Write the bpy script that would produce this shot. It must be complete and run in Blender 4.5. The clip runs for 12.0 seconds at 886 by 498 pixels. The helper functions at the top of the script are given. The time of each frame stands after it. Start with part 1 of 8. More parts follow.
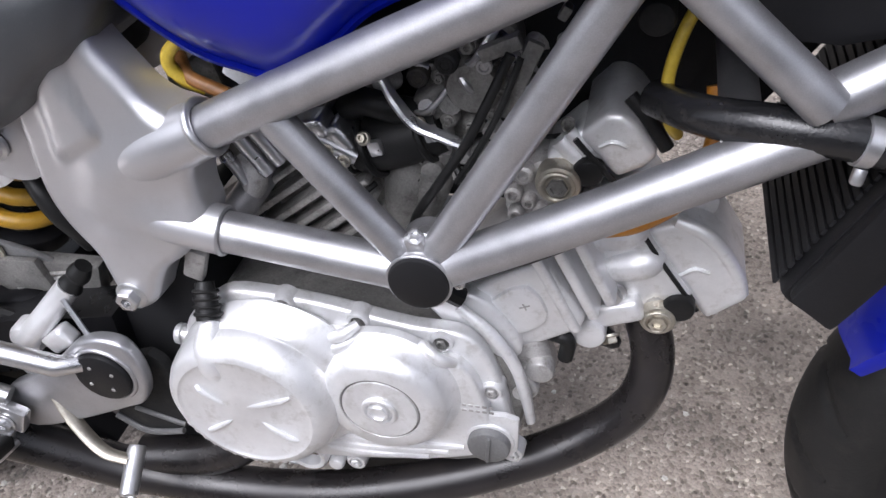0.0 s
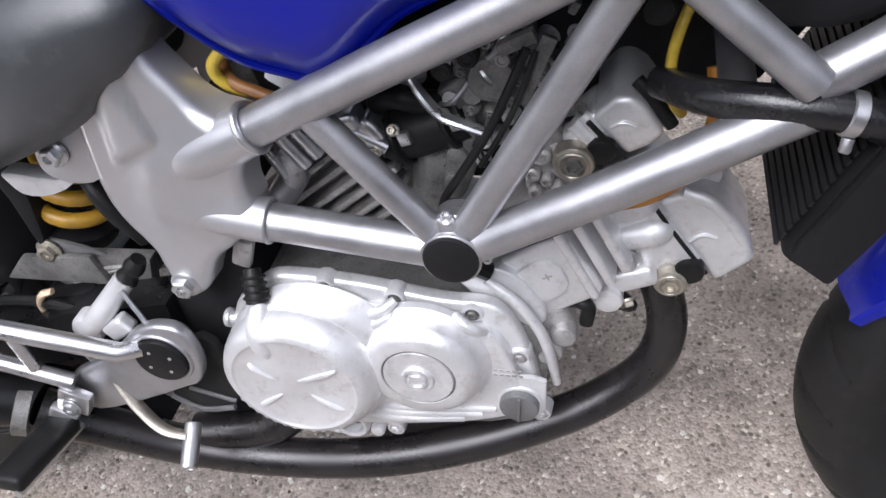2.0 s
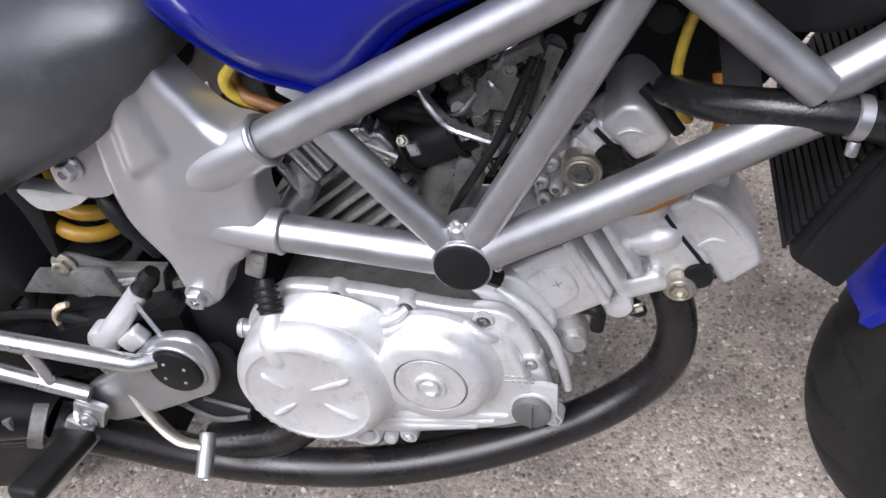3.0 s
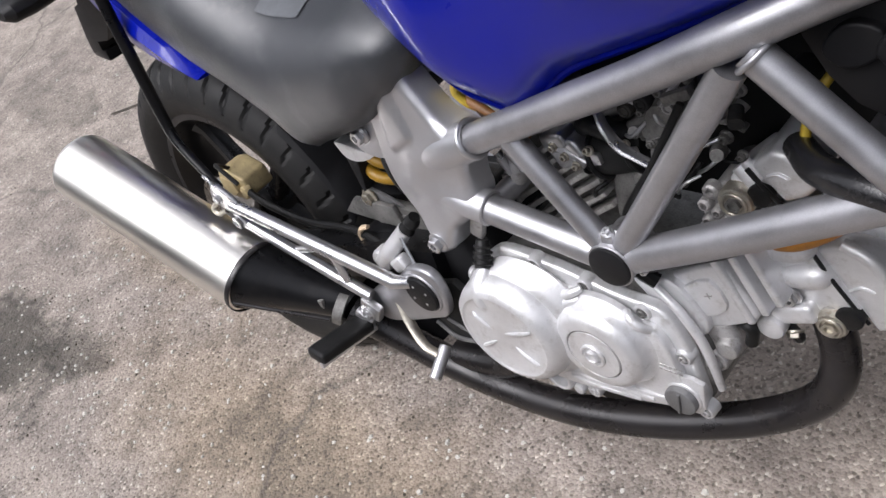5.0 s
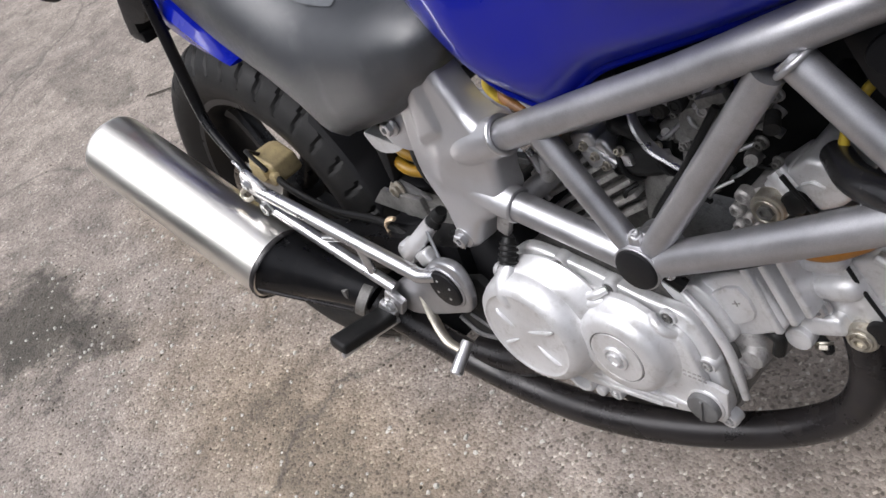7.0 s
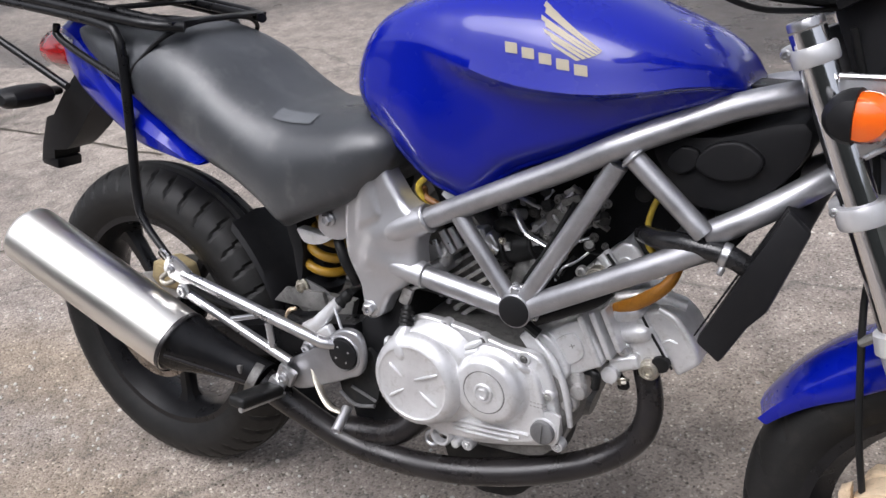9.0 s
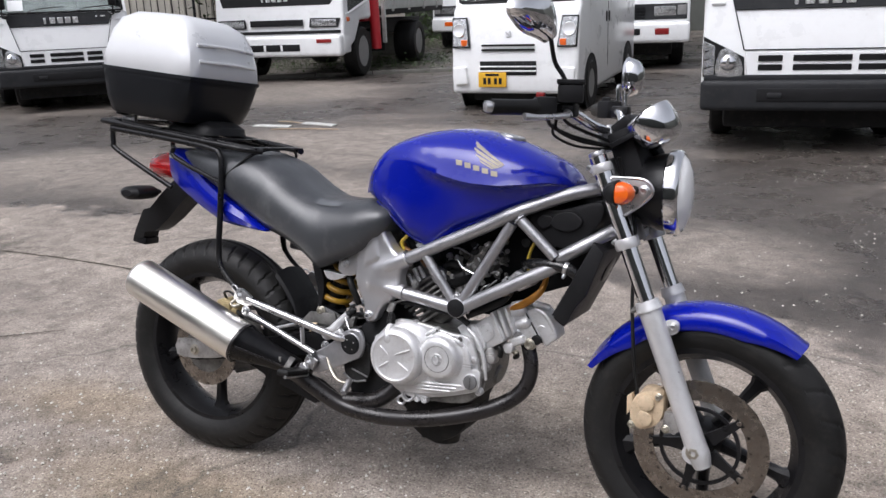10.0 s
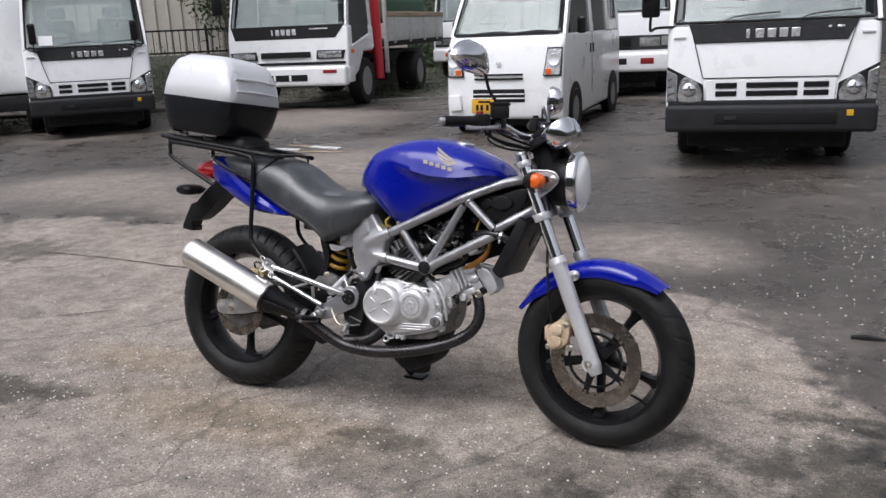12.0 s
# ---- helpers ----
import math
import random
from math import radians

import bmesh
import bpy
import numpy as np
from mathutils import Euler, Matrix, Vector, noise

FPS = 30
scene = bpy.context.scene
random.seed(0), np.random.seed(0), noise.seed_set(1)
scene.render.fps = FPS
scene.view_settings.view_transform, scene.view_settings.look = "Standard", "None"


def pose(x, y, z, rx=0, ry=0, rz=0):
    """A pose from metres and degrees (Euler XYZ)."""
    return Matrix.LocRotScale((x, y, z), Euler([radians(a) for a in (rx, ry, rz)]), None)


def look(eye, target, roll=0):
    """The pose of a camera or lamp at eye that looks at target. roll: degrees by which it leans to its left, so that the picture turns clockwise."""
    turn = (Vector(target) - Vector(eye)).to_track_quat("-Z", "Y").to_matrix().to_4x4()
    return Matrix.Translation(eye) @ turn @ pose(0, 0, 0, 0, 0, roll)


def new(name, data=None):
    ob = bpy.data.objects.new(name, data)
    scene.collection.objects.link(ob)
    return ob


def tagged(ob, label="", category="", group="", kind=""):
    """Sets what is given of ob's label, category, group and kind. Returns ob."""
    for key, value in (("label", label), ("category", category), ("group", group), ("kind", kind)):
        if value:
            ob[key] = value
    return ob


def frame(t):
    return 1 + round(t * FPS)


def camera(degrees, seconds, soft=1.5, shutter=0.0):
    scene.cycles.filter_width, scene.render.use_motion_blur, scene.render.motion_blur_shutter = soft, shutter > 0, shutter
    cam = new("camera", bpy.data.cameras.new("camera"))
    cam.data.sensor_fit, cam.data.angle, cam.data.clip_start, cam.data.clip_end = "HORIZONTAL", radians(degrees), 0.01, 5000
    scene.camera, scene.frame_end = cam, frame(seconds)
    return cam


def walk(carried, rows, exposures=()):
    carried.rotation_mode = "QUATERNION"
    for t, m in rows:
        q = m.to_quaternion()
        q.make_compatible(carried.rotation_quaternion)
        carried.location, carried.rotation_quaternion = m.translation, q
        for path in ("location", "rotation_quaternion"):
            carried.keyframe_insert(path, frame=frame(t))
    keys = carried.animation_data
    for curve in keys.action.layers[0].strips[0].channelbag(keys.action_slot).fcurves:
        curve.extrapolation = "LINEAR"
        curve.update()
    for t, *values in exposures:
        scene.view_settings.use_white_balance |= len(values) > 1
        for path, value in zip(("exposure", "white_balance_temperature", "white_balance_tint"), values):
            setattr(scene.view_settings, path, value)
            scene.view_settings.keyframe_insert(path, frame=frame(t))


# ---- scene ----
cam = camera(55.5, 12.0)
PATH = [
    (0, (0.963, -0.379, 1.011), (0.525, 0.887, -0.474), -9.1),
    (0.5, (0.965, -0.401, 1.037), (0.572, 0.851, -0.472), -9.3),
    (1, (0.964, -0.409, 1.044), (0.551, 0.836, -0.466), -9.5),
    (1.5, (0.959, -0.413, 1.048), (0.519, 0.814, -0.468), -10.8),
    (2, (0.96, -0.416, 1.057), (0.506, 0.803, -0.462), -12.9),
    (2.5, (0.961, -0.42, 1.064), (0.504, 0.809, -0.447), -13.4),
    (3, (0.959, -0.421, 1.062), (0.487, 0.812, -0.441), -14.1),
    (3.5, (0.961, -0.425, 1.07), (0.396, 0.787, -0.419), -17.2),
    (3.7, (0.979, -0.43, 1.082), (0.284, 0.745, -0.379), -20.7),
    (5.3, (1.225, -0.375, 1.158), (-0.095, 0.285, -0.192), -33.2),
    (5.5, (1.212, -0.376, 1.156), (-0.107, 0.275, -0.2), -33.3),
    (6, (1.2, -0.383, 1.151), (-0.125, 0.261, -0.201), -33.0),
    (6.5, (1.21, -0.373, 1.151), (-0.13, 0.276, -0.184), -32.3),
    (8.3, (1.189, -0.424, 1.136), (-0.087, 0.376, -0.181), -27.6),
    (8.5, (1.218, -0.486, 1.128), (0.013, 0.528, -0.105), -19.6),
    (9, (1.284, -0.871, 1.188), (0.304, 0.589, 0.235), -7.0),
    (9.5, (1.468, -1.3, 1.268), (0.547, 0.311, 0.52), -4.1),
    (10, (1.64, -1.766, 1.288), (0.8, -0.044, 0.712), -2.2),
    (10.5, (1.926, -2.072, 1.302), (1.037, -0.361, 0.769), -2.9),
    (11, (2.049, -2.292, 1.326), (1.142, -0.588, 0.803), -3.5),
    (11.5, (2.085, -2.406, 1.342), (1.205, -0.686, 0.823), -3.0),
    (12, (2.088, -2.438, 1.343), (1.23, -0.706, 0.83), -2.5),
]
walk(cam, [(t, look(eye, target, roll)) for t, eye, target, roll in PATH], exposures=[(0.0, 0.60, 5970, 15), (3.5, 0.62, 5980, 15), (5.5, 0.31, 6200, 14), (8.5, 0.27, 6190, 13), (9.0, 0.44, 6120, 14), (9.5, 0.46, 6110, 14), (10.0, 0.26, 6130, 14), (10.5, 0.11, 6130, 14), (11.5, 0.06, 6120, 14), (12.0, 0.09, 6120, 14)])

# ---- world and light: a bright overcast sky ----
world = bpy.data.worlds.new("overcast")
scene.world = world
world.use_nodes = True
wn = world.node_tree
wn.nodes.clear()
sky = wn.nodes.new("ShaderNodeTexSky")
sky.sky_type = "NISHITA"
sky.sun_disc = False
SUN_UP, SUN_ROUND = radians(62), radians(200)
sky.sun_elevation, sky.sun_rotation = SUN_UP, SUN_ROUND
sky.air_density, sky.dust_density, sky.ozone_density = 1.0, 6.0, 1.0
grey = wn.nodes.new("ShaderNodeHueSaturation")
grey.inputs["Saturation"].default_value = 0.22
wback = wn.nodes.new("ShaderNodeBackground")
wback.inputs["Strength"].default_value = 0.14
wout = wn.nodes.new("ShaderNodeOutputWorld")
wn.links.new(sky.outputs[0], grey.inputs["Color"])
wn.links.new(grey.outputs[0], wback.inputs["Color"])
wn.links.new(wback.outputs[0], wout.inputs["Surface"])

sun_data = bpy.data.lights.new("sun", "SUN")
sun_data.energy, sun_data.angle, sun_data.color = 1.5, radians(42), (1.0, 0.97, 0.93)
sun = new("sun", sun_data)
sun_way = Vector((math.sin(SUN_ROUND) * math.cos(SUN_UP), math.cos(SUN_ROUND) * math.cos(SUN_UP), math.sin(SUN_UP)))
sun.matrix_world = look(sun_way * 30, (0, 0, 0))

# ---- materials ----
def shader(name, base, rough=0.5, metal=0.0, coat=0.0, spec=0.5):
    m = bpy.data.materials.new(name)
    m.use_nodes = True
    b = m.node_tree.nodes["Principled BSDF"]
    b.inputs["Base Color"].default_value = (*base, 1)
    b.inputs["Roughness"].default_value = rough
    b.inputs["Metallic"].default_value = metal
    b.inputs["Coat Weight"].default_value = coat
    b.inputs["Coat Roughness"].default_value = 0.04
    b.inputs["Specular IOR Level"].default_value = spec
    return m, m.node_tree, b


def node(nt, kind, **values):
    n = nt.nodes.new("ShaderNode" + kind)
    for key, value in values.items():
        n.inputs[key.replace("_", " ")].default_value = value
    return n


def ramp(nt, source, stops):
    r = nt.nodes.new("ShaderNodeValToRGB")
    while len(r.color_ramp.elements) < len(stops):
        r.color_ramp.elements.new(0.5)
    for e, (at, c) in zip(r.color_ramp.elements, stops):
        e.position, e.color = at, (*c, 1) if len(c) == 3 else c
    nt.links.new(source, r.inputs[0])
    return r.outputs[0]


def coords(nt, scale=(1, 1, 1)):
    c = nt.nodes.new("ShaderNodeTexCoord")
    m = nt.nodes.new("ShaderNodeMapping")
    m.inputs["Scale"].default_value = scale
    nt.links.new(c.outputs["Object"], m.inputs[0])
    return m.outputs[0]


def surface(name, base, rough=0.5, metal=0.0, coat=0.0, vary=0.25, grain=400, blot=9, bump=0.05, dirt=None, dirt_amount=0.3, stretch=(1, 1, 1), spec=0.5):
    """A surface with fine grain, large blotches, optional dirt and a light relief."""
    m, nt, b = shader(name, base, rough, metal, coat, spec)
    vec = coords(nt, stretch)
    fine, big = node(nt, "TexNoise", Scale=grain, Detail=3.0), node(nt, "TexNoise", Scale=blot, Detail=5.0, Roughness=0.6)
    for n in (fine, big):
        nt.links.new(vec, n.inputs["Vector"])
    dark, light = [c * (1 - vary) for c in base], [min(1, c * (1 + vary * 0.6)) for c in base]
    shade = ramp(nt, big.outputs[0], [(0.3, dark), (0.7, light)])
    mix = nt.nodes.new("ShaderNodeMix")
    mix.data_type, mix.blend_type = "RGBA", "OVERLAY"
    mix.inputs[0].default_value = 0.35 * min(1, vary * 3)
    nt.links.new(shade, mix.inputs[6])
    nt.links.new(fine.outputs[0], mix.inputs[7])
    out = mix.outputs[2]
    if dirt:
        spots = node(nt, "TexNoise", Scale=blot * 2.7, Detail=8.0, Roughness=0.7)
        nt.links.new(vec, spots.inputs["Vector"])
        cover = ramp(nt, spots.outputs[0], [(0.52, (0, 0, 0)), (0.72, (dirt_amount,) * 3)])
        grime = nt.nodes.new("ShaderNodeMix")
        grime.data_type = "RGBA"
        nt.links.new(cover, grime.inputs[0])
        nt.links.new(out, grime.inputs[6])
        grime.inputs[7].default_value = (*dirt, 1)
        out = grime.outputs[2]
    nt.links.new(out, b.inputs["Base Color"])
    gloss = ramp(nt, big.outputs[0], [(0.25, (max(0.02, rough - 0.08),) * 3), (0.75, (min(1, rough + 0.1),) * 3)])
    nt.links.new(gloss, b.inputs["Roughness"])
    if bump:
        bp = nt.nodes.new("ShaderNodeBump")
        bp.inputs["Strength"].default_value = bump
        bp.inputs["Distance"].default_value = 0.002
        nt.links.new(fine.outputs[0], bp.inputs["Height"])
        nt.links.new(bp.outputs[0], b.inputs["Normal"])
    return m


BLUE = surface("blue_paint", (0.002, 0.008, 0.28), 0.28, 0.0, 0.65, vary=0.05, grain=1500, blot=5, bump=0, spec=0.15)
FRAME = surface("silver_frame_paint", (0.43, 0.43, 0.445), 0.40, 0.85, 0.05, vary=0.16, grain=1100, blot=30, bump=0.07, dirt=(0.26, 0.25, 0.23), dirt_amount=0.22)
CASTING = surface("silver_casting_paint", (0.53, 0.53, 0.545), 0.38, 0.78, 0.08, vary=0.08, grain=1600, blot=12, bump=0.05, dirt=(0.32, 0.30, 0.27), dirt_amount=0.15)
CASE = surface("silver_engine_paint", (0.70, 0.70, 0.705), 0.40, 0.55, 0.06, vary=0.14, grain=1400, blot=24, bump=0.09, dirt=(0.28, 0.26, 0.22), dirt_amount=0.45)
CAST = surface("raw_cast_alloy", (0.45, 0.44, 0.43), 0.5, 0.6, vary=0.25, grain=700, blot=30, bump=0.3, dirt=(0.10, 0.085, 0.065), dirt_amount=0.7)
DARKCAST = surface("grimy_dark_alloy", (0.21, 0.205, 0.195), 0.50, 0.5, vary=0.4, grain=500, blot=28, bump=0.3, dirt=(0.04, 0.035, 0.03), dirt_amount=0.7)
RIBBEDALLOY = surface("grimy_fin_alloy", (0.50, 0.49, 0.475), 0.45, 0.6, vary=0.3, grain=600, blot=40, bump=0.2, dirt=(0.08, 0.07, 0.055), dirt_amount=0.6)
ALLOY = surface("worn_alloy", (0.60, 0.60, 0.61), 0.3, 0.9, vary=0.12, grain=900, blot=25, bump=0.06, dirt=(0.25, 0.22, 0.18), dirt_amount=0.25)
CHROME = surface("chrome", (0.82, 0.82, 0.83), 0.06, 1.0, vary=0.04, grain=900, blot=20, bump=0)
STEEL = surface("brushed_stainless", (0.95, 0.92, 0.86), 0.32, 1.0, vary=0.06, grain=260, blot=8, bump=0.04, stretch=(0.05, 1, 1))
ZINC = surface("zinc_plate", (0.5, 0.47, 0.40), 0.38, 0.85, vary=0.2, grain=900, blot=60, bump=0.1, dirt=(0.2, 0.12, 0.06), dirt_amount=0.5)
BLACK = surface("satin_black_paint", (0.008, 0.008, 0.009), 0.30, 0.0, vary=0.3, grain=900, blot=20, bump=0.06, dirt=(0.05, 0.045, 0.04), dirt_amount=0.15, spec=0.3)
PIPE = surface("black_exhaust_paint", (0.017, 0.0152, 0.0156), 0.28, 0.1, vary=0.3, grain=800, blot=14, bump=0.1, dirt=(0.06, 0.05, 0.04), dirt_amount=0.25, spec=0.5)
PLASTIC = surface("black_plastic", (0.010, 0.010, 0.011), 0.48, vary=0.25, grain=1200, blot=12, bump=0.12, dirt=(0.05, 0.045, 0.04), dirt_amount=0.15, spec=0.22)
RUBBER = surface("rubber", (0.012, 0.012, 0.012), 0.40, vary=0.3, grain=900, blot=15, bump=0.12, dirt=(0.045, 0.04, 0.038), dirt_amount=0.2, spec=0.22)
TYRE = surface("tyre_rubber", (0.014, 0.0138, 0.0135), 0.50, vary=0.35, grain=600, blot=12, bump=0.2, dirt=(0.055, 0.05, 0.044), dirt_amount=0.28, spec=0.22)
HOSE = surface("coolant_hose_rubber", (0.014, 0.014, 0.015), 0.24, vary=0.3, grain=500, blot=30, bump=0.15, dirt=(0.05, 0.045, 0.042), dirt_amount=0.3, spec=0.5)
BROWNHOSE = surface("brown_hose_rubber", (0.20, 0.085, 0.02), 0.5, vary=0.3, grain=400, blot=40, bump=0.05, dirt=(0.06, 0.035, 0.02), dirt_amount=0.5)
# the pale blotches on the vinyl also paint in its sky sheen
SEAT = surface("grey_vinyl", (0.042, 0.045, 0.050), 0.32, vary=0.22, grain=1500, blot=6, bump=0.22, dirt=(0.18, 0.185, 0.19), dirt_amount=0.34, spec=0.75)
YELLOW = surface("yellow_cable", (0.50, 0.36, 0.035), 0.45, vary=0.15, grain=400, blot=30, bump=0.04, dirt=(0.2, 0.12, 0.04), dirt_amount=0.4)
ORANGE = surface("orange_hose", (0.46, 0.19, 0.015), 0.45, vary=0.15, grain=400, blot=40, bump=0.04, dirt=(0.15, 0.08, 0.03), dirt_amount=0.5)
FILLER = surface("grey_cap_plastic", (0.15, 0.15, 0.15), 0.45, 0.3, vary=0.25, grain=500, blot=30, bump=0.15)
GOLD = surface("gold_caliper_paint", (0.64, 0.50, 0.34), 0.45, 0.2, vary=0.2, grain=900, blot=40, bump=0.12, dirt=(0.12, 0.09, 0.05), dirt_amount=0.5)
DULLGOLD = surface("dull_gold_caliper_paint", (0.40, 0.32, 0.17), 0.5, 0.2, vary=0.25, grain=900, blot=50, bump=0.15, dirt=(0.10, 0.08, 0.05), dirt_amount=0.5)
DISC = surface("brake_disc_steel", (0.30, 0.265, 0.23), 0.26, 0.95, vary=0.45, grain=300, blot=30, bump=0.06, dirt=(0.16, 0.10, 0.06), dirt_amount=0.5)
FORKLEG = surface("fork_leg_paint", (0.68, 0.68, 0.685), 0.34, 0.5, vary=0.08, grain=1200, blot=14, bump=0.04, dirt=(0.3, 0.27, 0.22), dirt_amount=0.2)
SILVERBOX = surface("silver_grey_plastic", (0.72, 0.73, 0.74), 0.3, 0.15, 0.3, vary=0.05, grain=1400, blot=6, bump=0.03)
SPRING = surface("yellow_spring_paint", (0.36, 0.20, 0.015), 0.38, vary=0.15, grain=600, blot=30, bump=0.04, dirt=(0.15, 0.1, 0.03), dirt_amount=0.5)
DECAL = surface("tan_gold_decal", (0.33, 0.29, 0.22), 0.5, 0.1, 0.0, vary=0.1, grain=900, blot=40, bump=0)
WHITE = surface("white_cab_paint", (0.84, 0.85, 0.85), 0.3, 0.0, 0.5, vary=0.04, grain=900, blot=3, bump=0, dirt=(0.52, 0.50, 0.45), dirt_amount=0.15)
GREYTRIM = surface("grey_bumper_plastic", (0.022, 0.023, 0.025), 0.55, vary=0.25, grain=500, blot=6, bump=0.1, dirt=(0.07, 0.065, 0.06), dirt_amount=0.25, spec=0.22)
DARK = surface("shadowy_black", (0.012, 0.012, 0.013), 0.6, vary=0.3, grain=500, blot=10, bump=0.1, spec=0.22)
CHASSIS = surface("chassis_black", (0.02, 0.02, 0.02), 0.7, vary=0.4, grain=300, blot=8, bump=0.2, dirt=(0.07, 0.06, 0.05), dirt_amount=0.5, spec=0.22)
LETTER = surface("chrome_letter", (0.78, 0.79, 0.8), 0.25, 0.4, vary=0.05, grain=900, blot=30, bump=0)
PLATE_Y = surface("yellow_plate", (0.72, 0.40, 0.02), 0.45, vary=0.06, grain=500, blot=20, bump=0)
CRANE_RED = surface("crane_red_paint", (0.52, 0.02, 0.03), 0.4, 0, 0.3, vary=0.15, grain=500, blot=5, bump=0.05, dirt=(0.15, 0.04, 0.03), dirt_amount=0.4)
BEDPAINT = surface("worn_bed_paint", (0.55, 0.56, 0.54), 0.5, vary=0.15, grain=300, blot=7, bump=0.1, dirt=(0.22, 0.14, 0.08), dirt_amount=0.6)
WOOD = surface("bed_wood", (0.40, 0.31, 0.22), 0.7, vary=0.25, grain=120, blot=10, bump=0.3, stretch=(1, 0.1, 1))
TARP = surface("green_tarp", (0.03, 0.09, 0.05), 0.6, vary=0.3, grain=200, blot=6, bump=0.3)
CLAD = surface("cream_cladding", (0.50, 0.47, 0.41), 0.6, vary=0.1, grain=200, blot=1.2, bump=0.1, dirt=(0.30, 0.26, 0.20), dirt_amount=0.4)
CONC = surface("kerb_concrete", (0.15, 0.145, 0.13), 0.85, vary=0.25, grain=160, blot=5, bump=0.4, dirt=(0.10, 0.11, 0.06), dirt_amount=0.5)
BARK = surface("mossy_bark", (0.11, 0.095, 0.06), 0.9, vary=0.45, grain=60, blot=9, bump=0.8, dirt=(0.09, 0.12, 0.03), dirt_amount=0.7, stretch=(1, 1, 0.35))
HUBSTEEL = surface("white_wheel_steel", (0.34, 0.34, 0.335), 0.45, 0.3, vary=0.15, grain=300, blot=14, bump=0.05, dirt=(0.2, 0.17, 0.13), dirt_amount=0.5)
LEAF = surface("dark_leaves", (0.05, 0.085, 0.025), 0.55, vary=0.5, grain=40, blot=4, bump=0)
PATCH = surface("pale_label", (0.115, 0.122, 0.13), 0.4, vary=0.2, grain=500, blot=60, bump=0.03)
BOXBLACK = surface("case_black_plastic", (0.010, 0.011, 0.013), 0.4, vary=0.2, grain=1200, blot=12, bump=0.08, spec=0.22)
LAMPFACE = surface("lamp_face", (0.66, 0.67, 0.67), 0.18, 0.75, 1.0, vary=0.45, grain=60, blot=22, bump=0.1)
REDLENS, _, _b = shader("red_lens", (0.45, 0.01, 0.012), 0.15, 0, 0.8)
REDLAMP, _, _b = shader("red_marker", (0.25, 0.02, 0.02), 0.25, 0, 0.5)
SMOKE, _, _b = shader("smoked_lens", (0.02, 0.016, 0.012), 0.18, 0, 0.6)
AMBER, _, _b = shader("amber_lens", (0.85, 0.14, 0.01), 0.16, 0, 0.8)
_b.inputs["Subsurface Weight"].default_value = 0.25
_b.inputs["Subsurface Radius"].default_value = (0.02, 0.008, 0.002)
# white base at low transmission paints the bright sky into the lamp glass
RIBBED, _nt, _b = shader("ribbed_headlight_glass", (0.97, 0.975, 0.98), 0.10)
_b.inputs["Transmission Weight"].default_value = 0.40
_b.inputs["IOR"].default_value = 1.45
LAMP_INSIDE, _, _b = shader("lamp_reflector", (0.92, 0.92, 0.92), 0.30, 0.75)
MIRROR, _, _b = shader("mirror_glass", (0.72, 0.74, 0.75), 0.02, 1.0)


def windscreen(name, tint, clear):
    """Tinted glass: mostly see-through, with a thin film of dust and painted-in sky reflection."""
    m, nt, b = shader(name, tint, 0.03, 0.0, 0.0)
    film = node(nt, "TexNoise", Scale=3.0, Detail=6.0, Roughness=0.65)
    nt.links.new(coords(nt, (1, 1, 0.5)), film.inputs["Vector"])
    nt.links.new(ramp(nt, film.outputs[0], [(0.3, (clear - 0.10,) * 3), (0.7, (clear + 0.08,) * 3)]), b.inputs["Transmission Weight"])
    b.inputs["IOR"].default_value = 1.45
    return m


GLASS = windscreen("windscreen_glass", (0.58, 0.65, 0.64), 0.78)
VANGLASS = windscreen("green_tinted_windscreen", (0.46, 0.54, 0.52), 0.88)
CABIN = surface("grey_cabin_trim", (0.16, 0.165, 0.17), 0.7, vary=0.2, grain=300, blot=6, bump=0.1)
SIDEGLASS = surface("dark_side_glass", (0.035, 0.042, 0.045), 0.06, 0.0, 0.6, vary=0.3, grain=40, blot=3, bump=0)
BACKWALL = surface("weathered_grey_wall", (0.10, 0.105, 0.095), 0.8, vary=0.3, grain=60, blot=0.6, bump=0.2, dirt=(0.05, 0.06, 0.035), dirt_amount=0.6)


